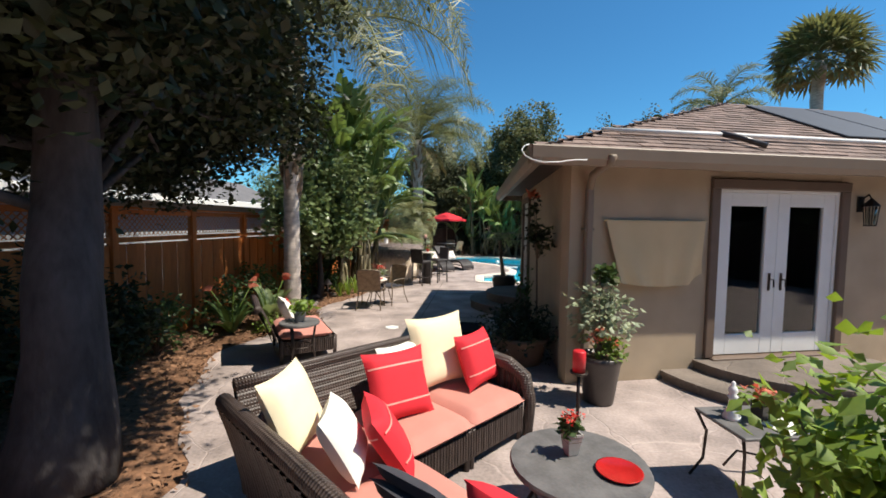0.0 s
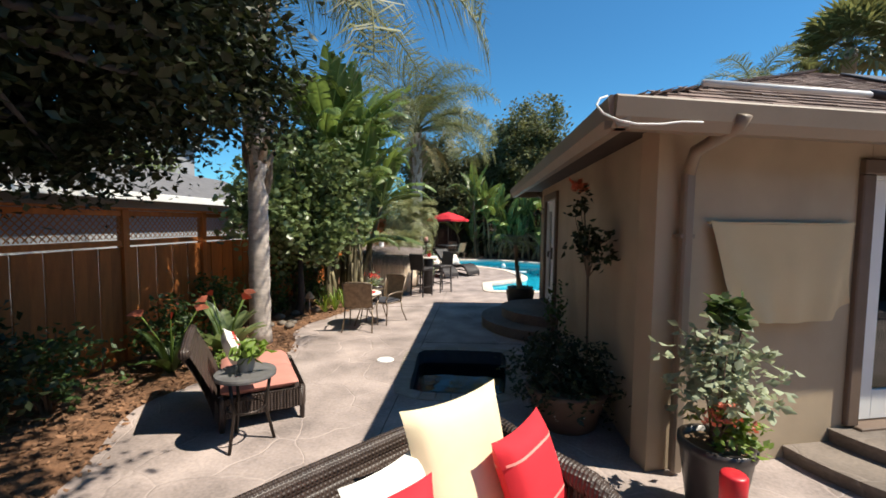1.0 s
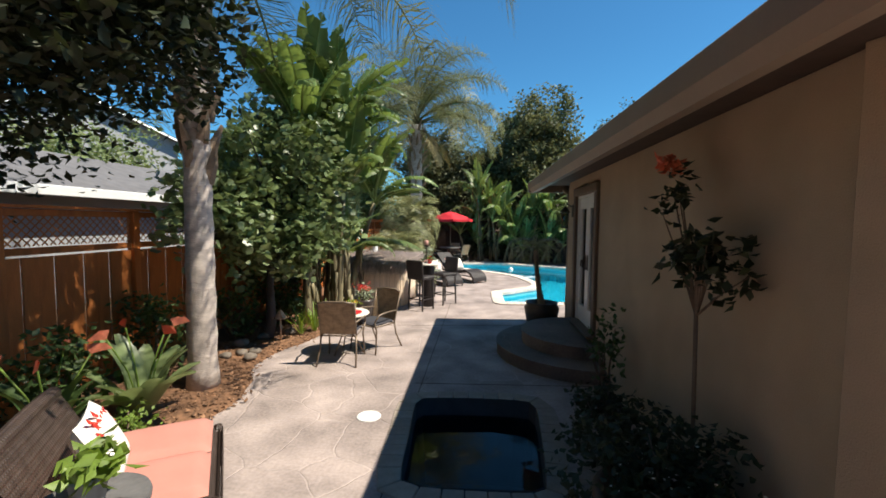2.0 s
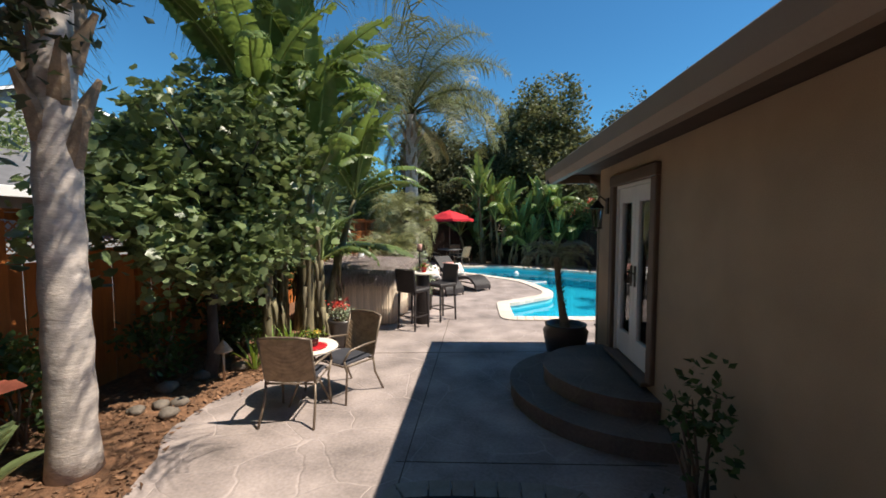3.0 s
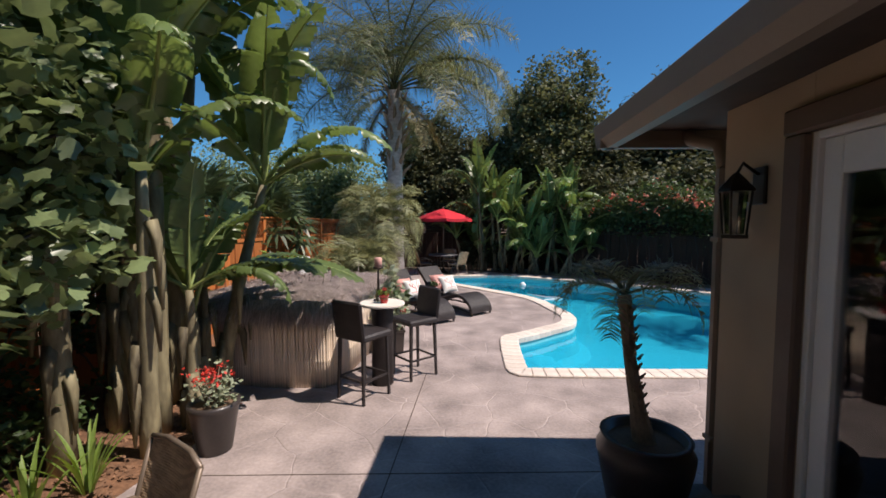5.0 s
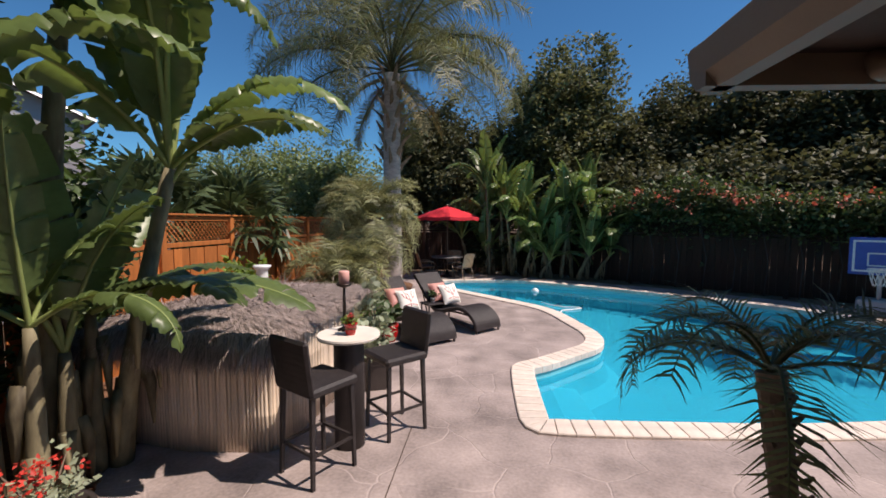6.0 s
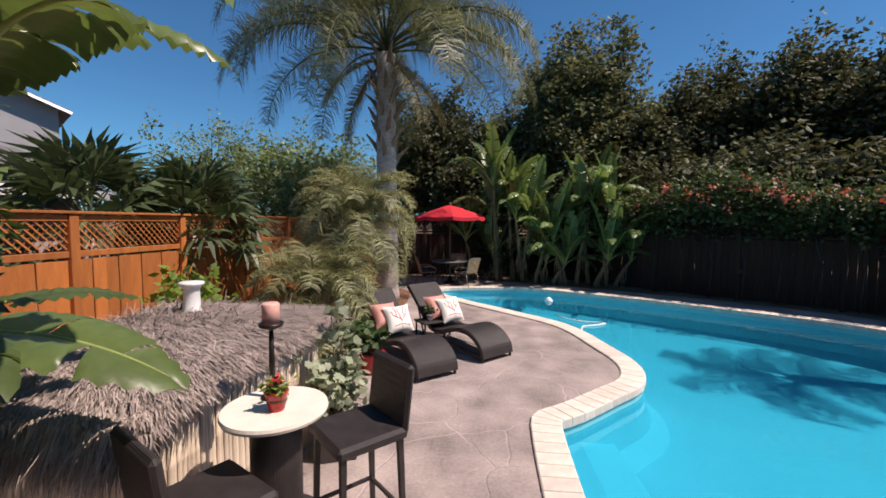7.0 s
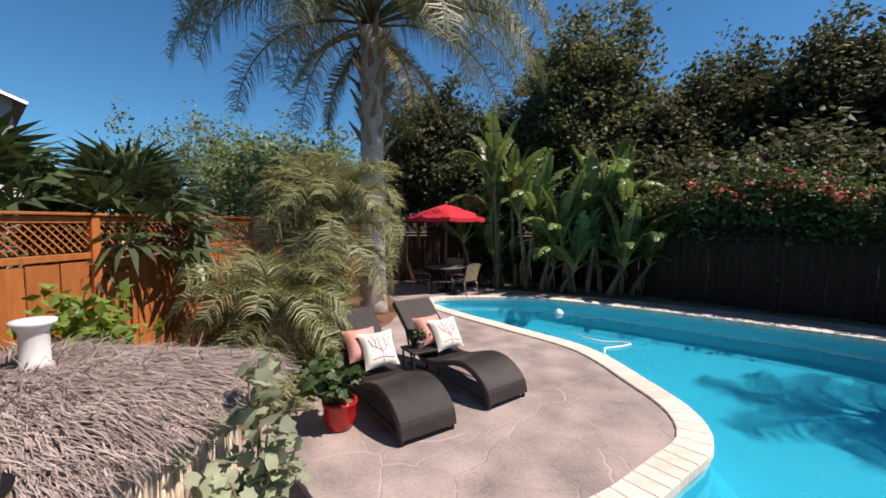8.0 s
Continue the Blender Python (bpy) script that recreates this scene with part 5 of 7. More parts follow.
part("blossom", leaf_cloud("blossom", fv, 0.085, M_ORANGE, vine_rng, wide=0.8), vine)
for i in range(14):
    s = 0.15 + 0.06 * i
    o = Vector((dv.x * s - 0.15, dv.y * s - 0.2, 0))
    part("stem", Geo().tube([o, o + Vector((0.1, 0.05, 0.9)), o + Vector((-0.1, 0.1, 2.0))], [0.018, 0.014, 0.01], 5).mesh("stem", M_BARK, True), vine)


# Sectional sofa on the near patio
SOFA = pose(0.45, 3.50, 0, 0, 0, 49)


def slat_panel(a, b, z0, z1, n, out=0.012):
    """An upright wicker panel with n ribs in relief between two floor points."""
    a, b = Vector((*a, 0)), Vector((*b, 0))
    d = (b - a).normalized()
    nr = Vector((d.y, -d.x, 0))
    g = Geo()
    for sg in (1, -1):
        k = len(g.f)
        g.grid(lambda u, v: a.lerp(b, u) + nr * sg * (0.004 + out * abs(math.sin(math.pi * u * n))) + Vector((0, 0, z0 + (z1 - z0) * v)), n * 4, 1)
        if sg < 0:
            g.f[k:] = [f[::-1] for f in g.f[k:]]
    return g


sofa = thing("sectional_sofa", SOFA, "dark brown wicker sectional sofa with salmon cushions", "sofa")
for nm, c, s in (("base", (-0.66, 0.4, 0.2), (1.3, 0.74, 0.2)), ("base", (-1.68, 0.42, 0.2), (0.7, 0.8, 0.2)), ("base", (-1.66, -0.82, 0.2), (0.72, 1.62, 0.2))):
    part(nm, Geo().box(c, s, b=0.03).mesh(nm, M_WICKER), sofa)
part("front_apron", slat_panel((-1.3, 0.02), (-0.02, 0.02), 0.1, 0.3, 44).mesh("front_apron", M_WICKER), sofa)
part("front_apron", slat_panel((-1.29, -1.6), (-1.29, 0.0), 0.1, 0.3, 52).mesh("front_apron", M_WICKER), sofa)


def back_shell(p0, p1, lean):
    """A leaning wicker back between two floor points; lean: outward offset at the top."""
    g = Geo()
    p0, p1, lean = Vector((*p0, 0)), Vector((*p1, 0)), Vector((*lean, 0))
    t = lean.normalized() * 0.06

    def fn(u, v, o):
        return p0.lerp(p1, u) + lean * (v ** 1.4) + Vector((0, 0, 0.12 + 0.62 * v + 0.02 * math.sin(math.pi * u))) + o
    g.grid(lambda u, v: fn(u, v, Vector()), 10, 8)
    g.grid(lambda u, v: fn(1 - u, v, t), 10, 8)
    return g, [fn(i / 10, 1, t * 0.5) for i in range(11)]


for p0, p1, ln in (((-2.02, 0.74), (0.0, 0.74), (0.0, 0.2)), ((-1.98, -1.62), (-1.98, 0.76), (-0.14, 0.0))):
    g, rim = back_shell(p0, p1, ln)
    b = part("back", g.mesh("back", M_WICKER, True), sofa)
    part("top_roll", Geo().tube(rim, 0.05, 10).mesh("top_roll", M_WICKER, True), b)
    q0, q1 = Vector((*p0, 0)), Vector((*p1, 0))
    k, lean, d = 34, Vector((*ln, 0)), Vector((*ln, 0)).normalized()
    g = Geo().grid(lambda u, v: q0.lerp(q1, u) + lean * v ** 1.4 + d * (0.064 + 0.016 * abs(math.sin(math.pi * u * k))) + Vector((0, 0, 0.12 + 0.6 * v)), k * 4, 5)
    part("rib_panel", g.mesh("rib_panel", M_WICKER, True), b)
arm = [(0.03, 0.0, 0.02), (0.035, -0.02, 0.35), (0.04, 0.04, 0.53), (0.04, 0.2, 0.6), (0.04, 0.5, 0.63), (0.04, 0.82, 0.7)]
part("arm", Geo().tube(arm, [0.045, 0.05, 0.06, 0.065, 0.06, 0.05], 10).mesh("arm", M_WICKER, True), sofa)
part("arm_panel", slat_panel((0.03, 0.05), (0.03, 0.72), 0.1, 0.58, 22).mesh("arm_panel", M_WICKER), sofa)
leg = Geo().tube([(0, 0, 0), (0, 0, 0.32)], [0.022, 0.03], 8).mesh("leg", M_WICKER, True)
for x, y in ((-0.03, 0.04), (-0.65, 0.04), (-0.7, 0.04), (-1.27, 0.04), (-0.03, 0.74), (-1.95, 0.74), (-1.95, -1.58), (-1.33, -1.58), (-1.95, -0.4), (-1.33, -0.8)):
    part("leg", leg, sofa, "", pose(x, y, 0))


def cushion(w, d, h, name="seat_cushion"):
    g = Geo()

    def fn(u, v, sg):
        x, y = 2 * u - 1, 2 * v - 1
        f = (1 - abs(x) ** 7) * (1 - abs(y) ** 7)
        e = max(0.0, f) ** 0.4
        return (x * w / 2, y * d / 2, sg * h / 2 * e * (1 + 0.12 * (1 - x * x) * (1 - y * y)))
    g.grid(lambda u, v: fn(u, v, 1), 14, 14)
    k = len(g.f)
    g.grid(lambda u, v: fn(u, v, -1), 14, 14)
    g.f[k:] = [f[::-1] for f in g.f[k:]]
    return g.mesh(name, M_SALMON, True)


for w, d, x, y in ((0.66, 0.76, -0.33, 0.37), (0.63, 0.76, -0.98, 0.37), (0.7, 0.8, -1.65, 0.37), (0.7, 0.8, -1.63, -0.43), (0.7, 0.8, -1.63, -1.24)):
    part("seat_cushion", cushion(w, d, 0.13), sofa, "faded salmon seat cushion", pose(x, y, 0.355))


def throw_pillow(m, w, material, label, stripes=0, t=0.17):
    ob = thing("throw_pillow", m, label, "pillow", "sofa pillows")
    part("body", Geo().pillow(w, w, t, n=14).mesh("body", material, True), ob)
    if stripes:
        for yy in (-0.24, 0.26):
            g = Geo()
            for sg in (1, -1):
                def fn(u, v, sg=sg, yy=yy):
                    x, y = (2 * u - 1) * 0.97, yy * 2 + (v - 0.5) * 0.05
                    d = max(0, (1 - x ** 4) * (1 - y ** 4)) ** 0.6
                    return (x * w / 2 * (1 - 0.1 * (1 - y * y) * x * x), y * w / 2, sg * (d * t / 2 + 0.003))
                g.grid(fn, 14, 1)
            part("stripe", g.mesh("stripe", M_PINK, True), ob, "pale pink woven stripe")
    return ob


for x, y, z, w, rx, rz, m_, lb, st in (
        (-0.18, 0.40, 0.66, 0.48, 68, 8, M_RED, "bright red throw pillow with pale stripes", 1), (-0.44, 0.62, 0.74, 0.62, 74, -4, M_CREAM, "large cream pillow against the sofa back", 0),
        (-0.84, 0.62, 0.64, 0.48, 72, 6, M_OFFWHITE, "white quilted pillow against the sofa back", 0), (-1.05, 0.42, 0.65, 0.52, 66, -10, M_RED, "bright red throw pillow with pale stripes", 1),
        (-1.86, 0.42, 0.72, 0.5, 66, 40, M_CREAM, "cream pillow in the sofa corner", 0), (-1.72, 0.08, 0.62, 0.42, 60, 52, M_OFFWHITE, "white pillow leaning on the sofa back", 0),
        (-1.5, -0.04, 0.6, 0.44, 58, 62, M_RED, "red throw pillow leaning sideways", 1), (-1.55, -1.0, 0.56, 0.42, 62, 92, M_RED, "red throw pillow leaning sideways", 1)):
    throw_pillow(SOFA @ pose(x, y, z, rx, 0, rz), w, m_, lb, st)
blanket = thing("folded_blanket", SOFA @ pose(-1.74, -0.66, 0.55, 42, 8, 84), "folded charcoal throw over the sofa back", "blanket")
part("fold", Geo().pillow(0.46, 0.44, 0.1).mesh("fold", M_CHAR, True), blanket)
part("fold", Geo().pillow(0.42, 0.36, 0.08, pose(0.03, 0.05, 0.06, 4, 3, 6)).mesh("fold", M_CHAR, True), blanket)


def round_table(name, m, r, h, material, label, legs=4, category="table", rim=0.02, group=""):
    ob = thing(name, m, label, category, group)
    part("tabletop", Geo().lathe([(r * 0.9, h - 0.04), (r, h - 0.032), (r * 1.01, h - 0.015), (r * 0.99, h), (r * 0.05, h + 0.001)], 40).mesh("tabletop", material), ob)
    for i in range(legs):
        a = 2 * math.pi * (i + 0.4) / legs
        c, s = math.cos(a), math.sin(a)
        part("leg", Geo().tube([(c * r * 0.8, s * r * 0.8, h - 0.04), (c * r * 0.62, s * r * 0.62, h * 0.5), (c * r * 0.9, s * r * 0.9, 0)], 0.014, 7).mesh("leg", M_BRONZE, True), ob)
    part("ring", Geo().tube([(r * 0.62 * math.cos(2 * math.pi * i / 20), r * 0.62 * math.sin(2 * math.pi * i / 20), h * 0.5) for i in range(21)], 0.009, 5).mesh("ring", M_BRONZE, True), ob)
    return ob


coffee = round_table("coffee_table", (0.63, 2.43, 0, 0, 0, 15), 0.40, 0.45, M_STONE, "round coffee table with dark slate top", 4)
plate = thing("serving_plate", (0.83, 2.33, 0.451, 0, 0, 0), "glossy red round plate on the coffee table", "plate")
part("dish", Geo().lathe([(0.07, 0.0), (0.12, 0.012), (0.128, 0.02), (0.12, 0.018), (0.09, 0.008), (0.01, 0.006)], 32).mesh("dish", M_REDGLAZE, True), plate)


def potted(name, m, pot_prof, potmat, label, category, plant, square=False, group=""):
    """plant: list of (leaf material, centre, radii, clumps, per, clump radius, leaf size, template, part name)."""
    ob = thing(name, m, label, category, group)
    n = 4 if square else 28
    mm = pose(0, 0, 0, 0, 0, 45) if square else None
    part("pot", Geo().lathe(pot_prof, n, m=mm).mesh("pot", potmat, not square), ob)
    top = max(z for r, z in pot_prof)
    rtop = max(r for r, z in pot_prof) * 0.86
    part("soil", Geo().lathe([(rtop, top - 0.05), (rtop, top - 0.035), (0.01, top - 0.025)], n, m=mm).mesh("soil", M_SOIL), ob)
    seed = sum(ord(c) for c in label) % 997
    rg = np.random.default_rng(seed)
    for lm, c, r, nc, per, cr, ls, tp, pn in plant:
        p, cc = clumps(rg, c, r, nc, per, cr, 0.2, -0.9)
        tagged(part(pn, leaf_cloud(pn, p, ls, lm, rg, tp, 1.0 if tp is LOBED else 0.6), ob), kind="stuff" if pn == "flowers" else "")
        for q in cc[:: max(1, len(cc) // 6)]:
            part("stem", Geo().tube([(0.02 * rg.normal(), 0.02 * rg.normal(), top - 0.04), (q[0] * 0.5, q[1] * 0.5, (q[2] + top) / 2), tuple(q)], [0.009, 0.007, 0.003], 5).mesh("stem", M_TWIG, True), ob)
    return ob


def pot_shape(r0, r1, h):
    return [(r0 * 0.9, 0), (r0, 0.01), (r1 * 0.99, h * 0.85), (r1 * 1.06, h * 0.9), (r1 * 1.06, h), (r1 * 0.9, h), (r1 * 0.88, h - 0.06)]


potted("flower_pot", (0.6, 2.5, 0.451, 0, 0, 20), pot_shape(0.045, 0.068, 0.14), M_GREYPOT, "square grey pot with red kalanchoe flowers", "potted plant",
       [(M_SHRUB, (0, 0, 0.19), (0.08, 0.08, 0.06), 26, 4, 0.03, 0.05, OVAL, "leaves"), (M_FLOWER, (0, 0, 0.24), (0.06, 0.06, 0.03), 14, 5, 0.02, 0.025, OVAL, "flowers")], True)
stand = thing("candle_stand", (0.88, 3.48, 0, 0, 0, 0), "tall dark candle stand with red pillar candle", "candle stand")
part("base", Geo().lathe([(0.1, 0), (0.1, 0.015), (0.03, 0.04), (0.015, 0.06)], 20).mesh("base", M_BRONZE, True), stand)
part("pole", Geo().lathe([(0.014, 0.05), (0.014, 0.3), (0.022, 0.32), (0.014, 0.34), (0.014, 0.6)], 12).mesh("pole", M_BRONZE, True), stand)
part("cup", Geo().lathe([(0.015, 0.58), (0.07, 0.605), (0.075, 0.62), (0.06, 0.62)], 20).mesh("cup", M_BRONZE, True), stand)
part("candle", Geo().lathe([(0.052, 0.615), (0.054, 0.79), (0.046, 0.8), (0.01, 0.795)], 20).mesh("candle", M_REDWAX, True), stand, "red wax pillar candle")

endt = thing("end_table", (1.95, 2.95, 0, 0, 0, 10), "wrought iron end table with dark top", "table")
part("tabletop", Geo().box((0, 0, 0.5), (0.56, 0.46, 0.025), b=0.006).mesh("tabletop", M_STONE), endt)
for sx in (-1, 1):
    for sy in (-1, 1):
        part("leg", Geo().tube([(sx * 0.27, sy * 0.21, 0.49), (sx * 0.22, sy * 0.17, 0.36), (sx * 0.23, sy * 0.18, 0.15), (sx * 0.29, sy * 0.23, 0.0)], 0.011, 6).mesh("leg", M_BRONZE, True), endt)
part("stretcher", Geo().tube([(-0.22, 0, 0.2), (-0.08, 0.05, 0.27), (0.08, -0.05, 0.27), (0.22, 0, 0.2)], 0.008, 5).mesh("stretcher", M_BRONZE, True), endt)
chess = thing("pawn_statuette", (1.8, 2.96, 0.513, 0, 0, 0), "white turned chess-piece statuette on the end table", "ornament")
part("body", Geo().lathe([(0.055, 0), (0.055, 0.02), (0.045, 0.035), (0.05, 0.05), (0.028, 0.075), (0.022, 0.14), (0.035, 0.16), (0.02, 0.17), (0.032, 0.2), (0.022, 0.225), (0.012, 0.235), (0.014, 0.255), (0.005, 0.265)], 22).mesh("body", M_WHITE, True), chess)
potted("flower_pot", (2.02, 2.98, 0.513, 0, 0, 10), pot_shape(0.07, 0.075, 0.11), M_POT, "square black pot with orange bromeliad on a napkin", "potted plant",
       [(M_LIME, (0, 0, 0.16), (0.12, 0.12, 0.05), 26, 3, 0.03, 0.08, OVAL, "leaves"), (M_ORANGE, (0, 0, 0.19), (0.1, 0.1, 0.04), 12, 4, 0.03, 0.05, OVAL, "flowers")], True)
napkin = thing("napkin", (2.08, 2.86, 0.515, 0, 0, 30), "crumpled white napkin on the end table", "napkin")
part("sheet", Geo().grid(lambda u, v: ((u - 0.5) * 0.22, (v - 0.5) * 0.18, 0.006 + 0.012 * abs(math.sin(u * 9) * math.cos(v * 7))), 12, 10).mesh("sheet", M_OFFWHITE, True), napkin)
bush("garden_shrub", (1.5, 1.35, 0), (1.32, 1.3, 0.95), (0.36, 0.4, 0.6), 130, 16, 0.12, 0.075, "bright green leafy shrub at the patio edge", "shrub", M_LIME, 61, stems=12)

# Plants along the house
potted("flower_pot", (1.31, 4.36, 0, 0, 0, 0), pot_shape(0.15, 0.21, 0.5), M_POT, "tall dark pot with flowering bush", "potted plant",
       [(M_GREYLEAF, (0, 0, 0.98), (0.3, 0.3, 0.34), 80, 8, 0.08, 0.075, OVAL, "leaves"), (M_LIME, (0.08, -0.05, 0.62), (0.22, 0.22, 0.16), 40, 7, 0.07, 0.06, OVAL, "leaves"),
        (M_ORANGE, (-0.05, -0.12, 0.72), (0.2, 0.12, 0.12), 16, 6, 0.03, 0.04, OVAL, "flowers"), (M_SHRUB, (0.02, 0, 1.33), (0.12, 0.12, 0.12), 14, 5, 0.05, 0.09, LOBED, "leaves")])
potted("large_planter", (0.62, 5.55, 0, 0, 0, 0), [(0.26, 0), (0.28, 0.02), (0.36, 0.3), (0.38, 0.33), (0.38, 0.37), (0.33, 0.37), (0.32, 0.32)], M_POTBROWN, "wide brown planter with trailing shade plants", "planter",
       [(M_SHADELEAF, (0, 0.1, 0.42), (0.52, 0.62, 0.34), 240, 13, 0.09, 0.06, OVAL, "leaves"), (M_OFFWHITE, (0, 0, 0.44), (0.54, 0.6, 0.34), 90, 1, 0.05, 0.022, OVAL, "flowers")])
bush("shade_shrub", (0.62, 6.6, 0), (0.64, 6.6, 0.3), (0.3, 0.6, 0.3), 90, 12, 0.1, 0.06, "dark low shrub against the house wall", "shrub", M_SHADELEAF, 62)
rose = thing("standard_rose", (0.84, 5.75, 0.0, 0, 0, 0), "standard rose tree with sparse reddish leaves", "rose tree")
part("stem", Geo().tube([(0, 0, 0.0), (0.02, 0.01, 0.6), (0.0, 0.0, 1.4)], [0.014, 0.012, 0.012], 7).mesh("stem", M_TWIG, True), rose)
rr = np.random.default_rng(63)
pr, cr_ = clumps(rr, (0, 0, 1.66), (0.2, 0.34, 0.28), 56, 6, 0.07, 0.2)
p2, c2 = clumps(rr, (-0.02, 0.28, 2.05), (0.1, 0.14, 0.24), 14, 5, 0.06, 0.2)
part("leaves", leaf_cloud("leaves", np.concatenate((pr, p2)), 0.075, M_SHADELEAF, rr), rose)
g = Geo()
for q in (*cr_[::5], *c2[::4]):
    g.tube([(0, 0, 1.36), (q[0] * 0.5, q[1] * 0.5, (q[2] + 1.4) / 2), tuple(q)], [0.008, 0.006, 0.003], 5)
part("branching", g.mesh("branching", M_TWIG), rose)
pf, _ = clumps(rr, (-0.02, 0.36, 2.28), (0.08, 0.1, 0.05), 9, 8, 0.05, 0.2)
part("bloom", leaf_cloud("bloom", pf, 0.06, M_ORANGE, rr, wide=0.8), rose)
bush("thin_shrub", (0.85, 7.35, 0), (0.85, 7.4, 0.62), (0.16, 0.36, 0.42), 34, 6, 0.08, 0.07, "spindly shrub by the side door steps", "shrub", M_SHRUB, 64, stems=9)

pp = thing("potted_palm", (0.73, 10.52, 0, 0, 0, 0), "pygmy date palm in a large dark glazed pot", "potted plant")
part("pot", Geo().lathe([(0.2, 0), (0.22, 0.02), (0.29, 0.36), (0.3, 0.44), (0.26, 0.5), (0.28, 0.53), (0.24, 0.53), (0.23, 0.46)], 30).mesh("pot", M_POT, True), pp)
part("soil", Geo().lathe([(0.24, 0.46), (0.24, 0.47), (0.01, 0.49)], 24).mesh("soil", M_SOIL), pp)
g = Geo()
g.tube([(0.0, 0, 0.45), (-0.04, 0.04, 0.7), (-0.08, 0.08, 1.0), (-0.11, 0.13, 1.42)], [0.08, 0.05, 0.04, 0.045], 10)
for i in range(60):
    a, z = i * 2.4, 0.5 + 0.88 * i / 60
    d = Vector((math.cos(a), math.sin(a), 0))
    o = Vector((-0.01 - 0.105 * (z - 0.5), 0.01 + 0.13 * (z - 0.5), z))
    g.tube([o + d * 0.03, o + d * 0.062 + Vector((0, 0, 0.04))], [0.014, 0.005], 4)
part("trunk", g.mesh("trunk", M_BOOT), pp)
pk = [frond_mesh("frond", 0.62, dd, 0.14, 30, M_PALMLEAF, 300 + i, uu, 0.0045, 0.5) for i, (dd, uu) in enumerate(((2.3, 1.1), (2.3, 0.6)))]
for i in range(13):
    part("frond", pk[i % 2], pp, "", pose(-0.11, 0.13, 1.42, 0, 0, i * 137.5))

# Wicker love seat and side table
LOVE = pose(-1.86, 5.4, 0, 0, 0, 122)
love = thing("wicker_lounge_seat", LOVE, "dark wicker lounge seat with salmon cushions", "lounge seat")
part("base", Geo().box((0.5, 0.36, 0.24), (0.98, 0.68, 0.12), b=0.02).mesh("base", M_WICKER), love)
part("side_panel", slat_panel((0.0, 0.03), (0.0, 0.7), 0.13, 0.3, 24).mesh("side_panel", M_WICKER), love)
part("front_panel", slat_panel((0.03, 0.0), (1.0, 0.0), 0.13, 0.3, 32).mesh("front_panel", M_WICKER), love)
for x in (0.02, 0.98):
    for y in (0.02, 0.7):
        part("leg", leg, love, "", pose(x, y, 0))
g, rim = back_shell((0.0, 0.7), (1.0, 0.7), (0.0, 0.24))
b = part("back", g.mesh("back", M_WICKER, True), love)
part("top_roll", Geo().tube([(p.x, p.y, p.z) for p in rim], 0.045, 10).mesh("top_roll", M_WICKER, True), b)
for x in (0.25, 0.75):
    part("seat_cushion", cushion(0.49, 0.66, 0.11), love, "faded salmon cushion", pose(x, 0.38, 0.36))
fp = thing("floral_pillow", LOVE @ pose(0.35, 0.58, 0.62, 66, 0, 4), "white pillow with pink floral print", "pillow")
part("body", Geo().pillow(0.42, 0.42, 0.15).mesh("body", M_OFFWHITE, True), fp)
rf = np.random.default_rng(77)
fpts = np.stack([rf.uniform(-0.15, 0.15, 40), rf.uniform(0.0, 0.18, 40), np.full(40, 0.07)], 1)
part("print", leaf_cloud("print", fpts, 0.05, M_FLOWER, rf, tilt=0.1), fp, "pink flower print")
side = round_table("side_table", (-2.17, 4.93, 0, 0, 0, 95), 0.24, 0.61, M_STONE, "small round dark side table", 3)
potted("flower_pot", (-2.17, 4.94, 0.611, 0, 0, 0), pot_shape(0.06, 0.075, 0.13), M_GREYPOT, "grey pot with yellow-green coleus", "potted plant",
       [(M_LIME, (0, 0, 0.2), (0.14, 0.14, 0.07), 30, 3, 0.05, 0.1, OVAL, "leaves")])

# Bistro table and chairs
bt = thing("bistro_table", (-2.28, 9.08, 0, 0, 0, 0), "round bistro table with pale stone top", "table")
part("tabletop", Geo().lathe([(0.28, 0.554), (0.315, 0.559), (0.32, 0.574), (0.31, 0.589), (0.01, 0.59)], 40).mesh("tabletop", M_CHALK), bt)
for i in range(3):
    a = 2.1 * i
    part("leg", Geo().tube([(0.1 * math.cos(a), 0.1 * math.sin(a), 0.56), (0.05 * math.cos(a), 0.05 * math.sin(a), 0.35), (0.24 * math.cos(a), 0.24 * math.sin(a), 0.0)], 0.012, 6).mesh("leg", M_CHAIRM, True), bt)


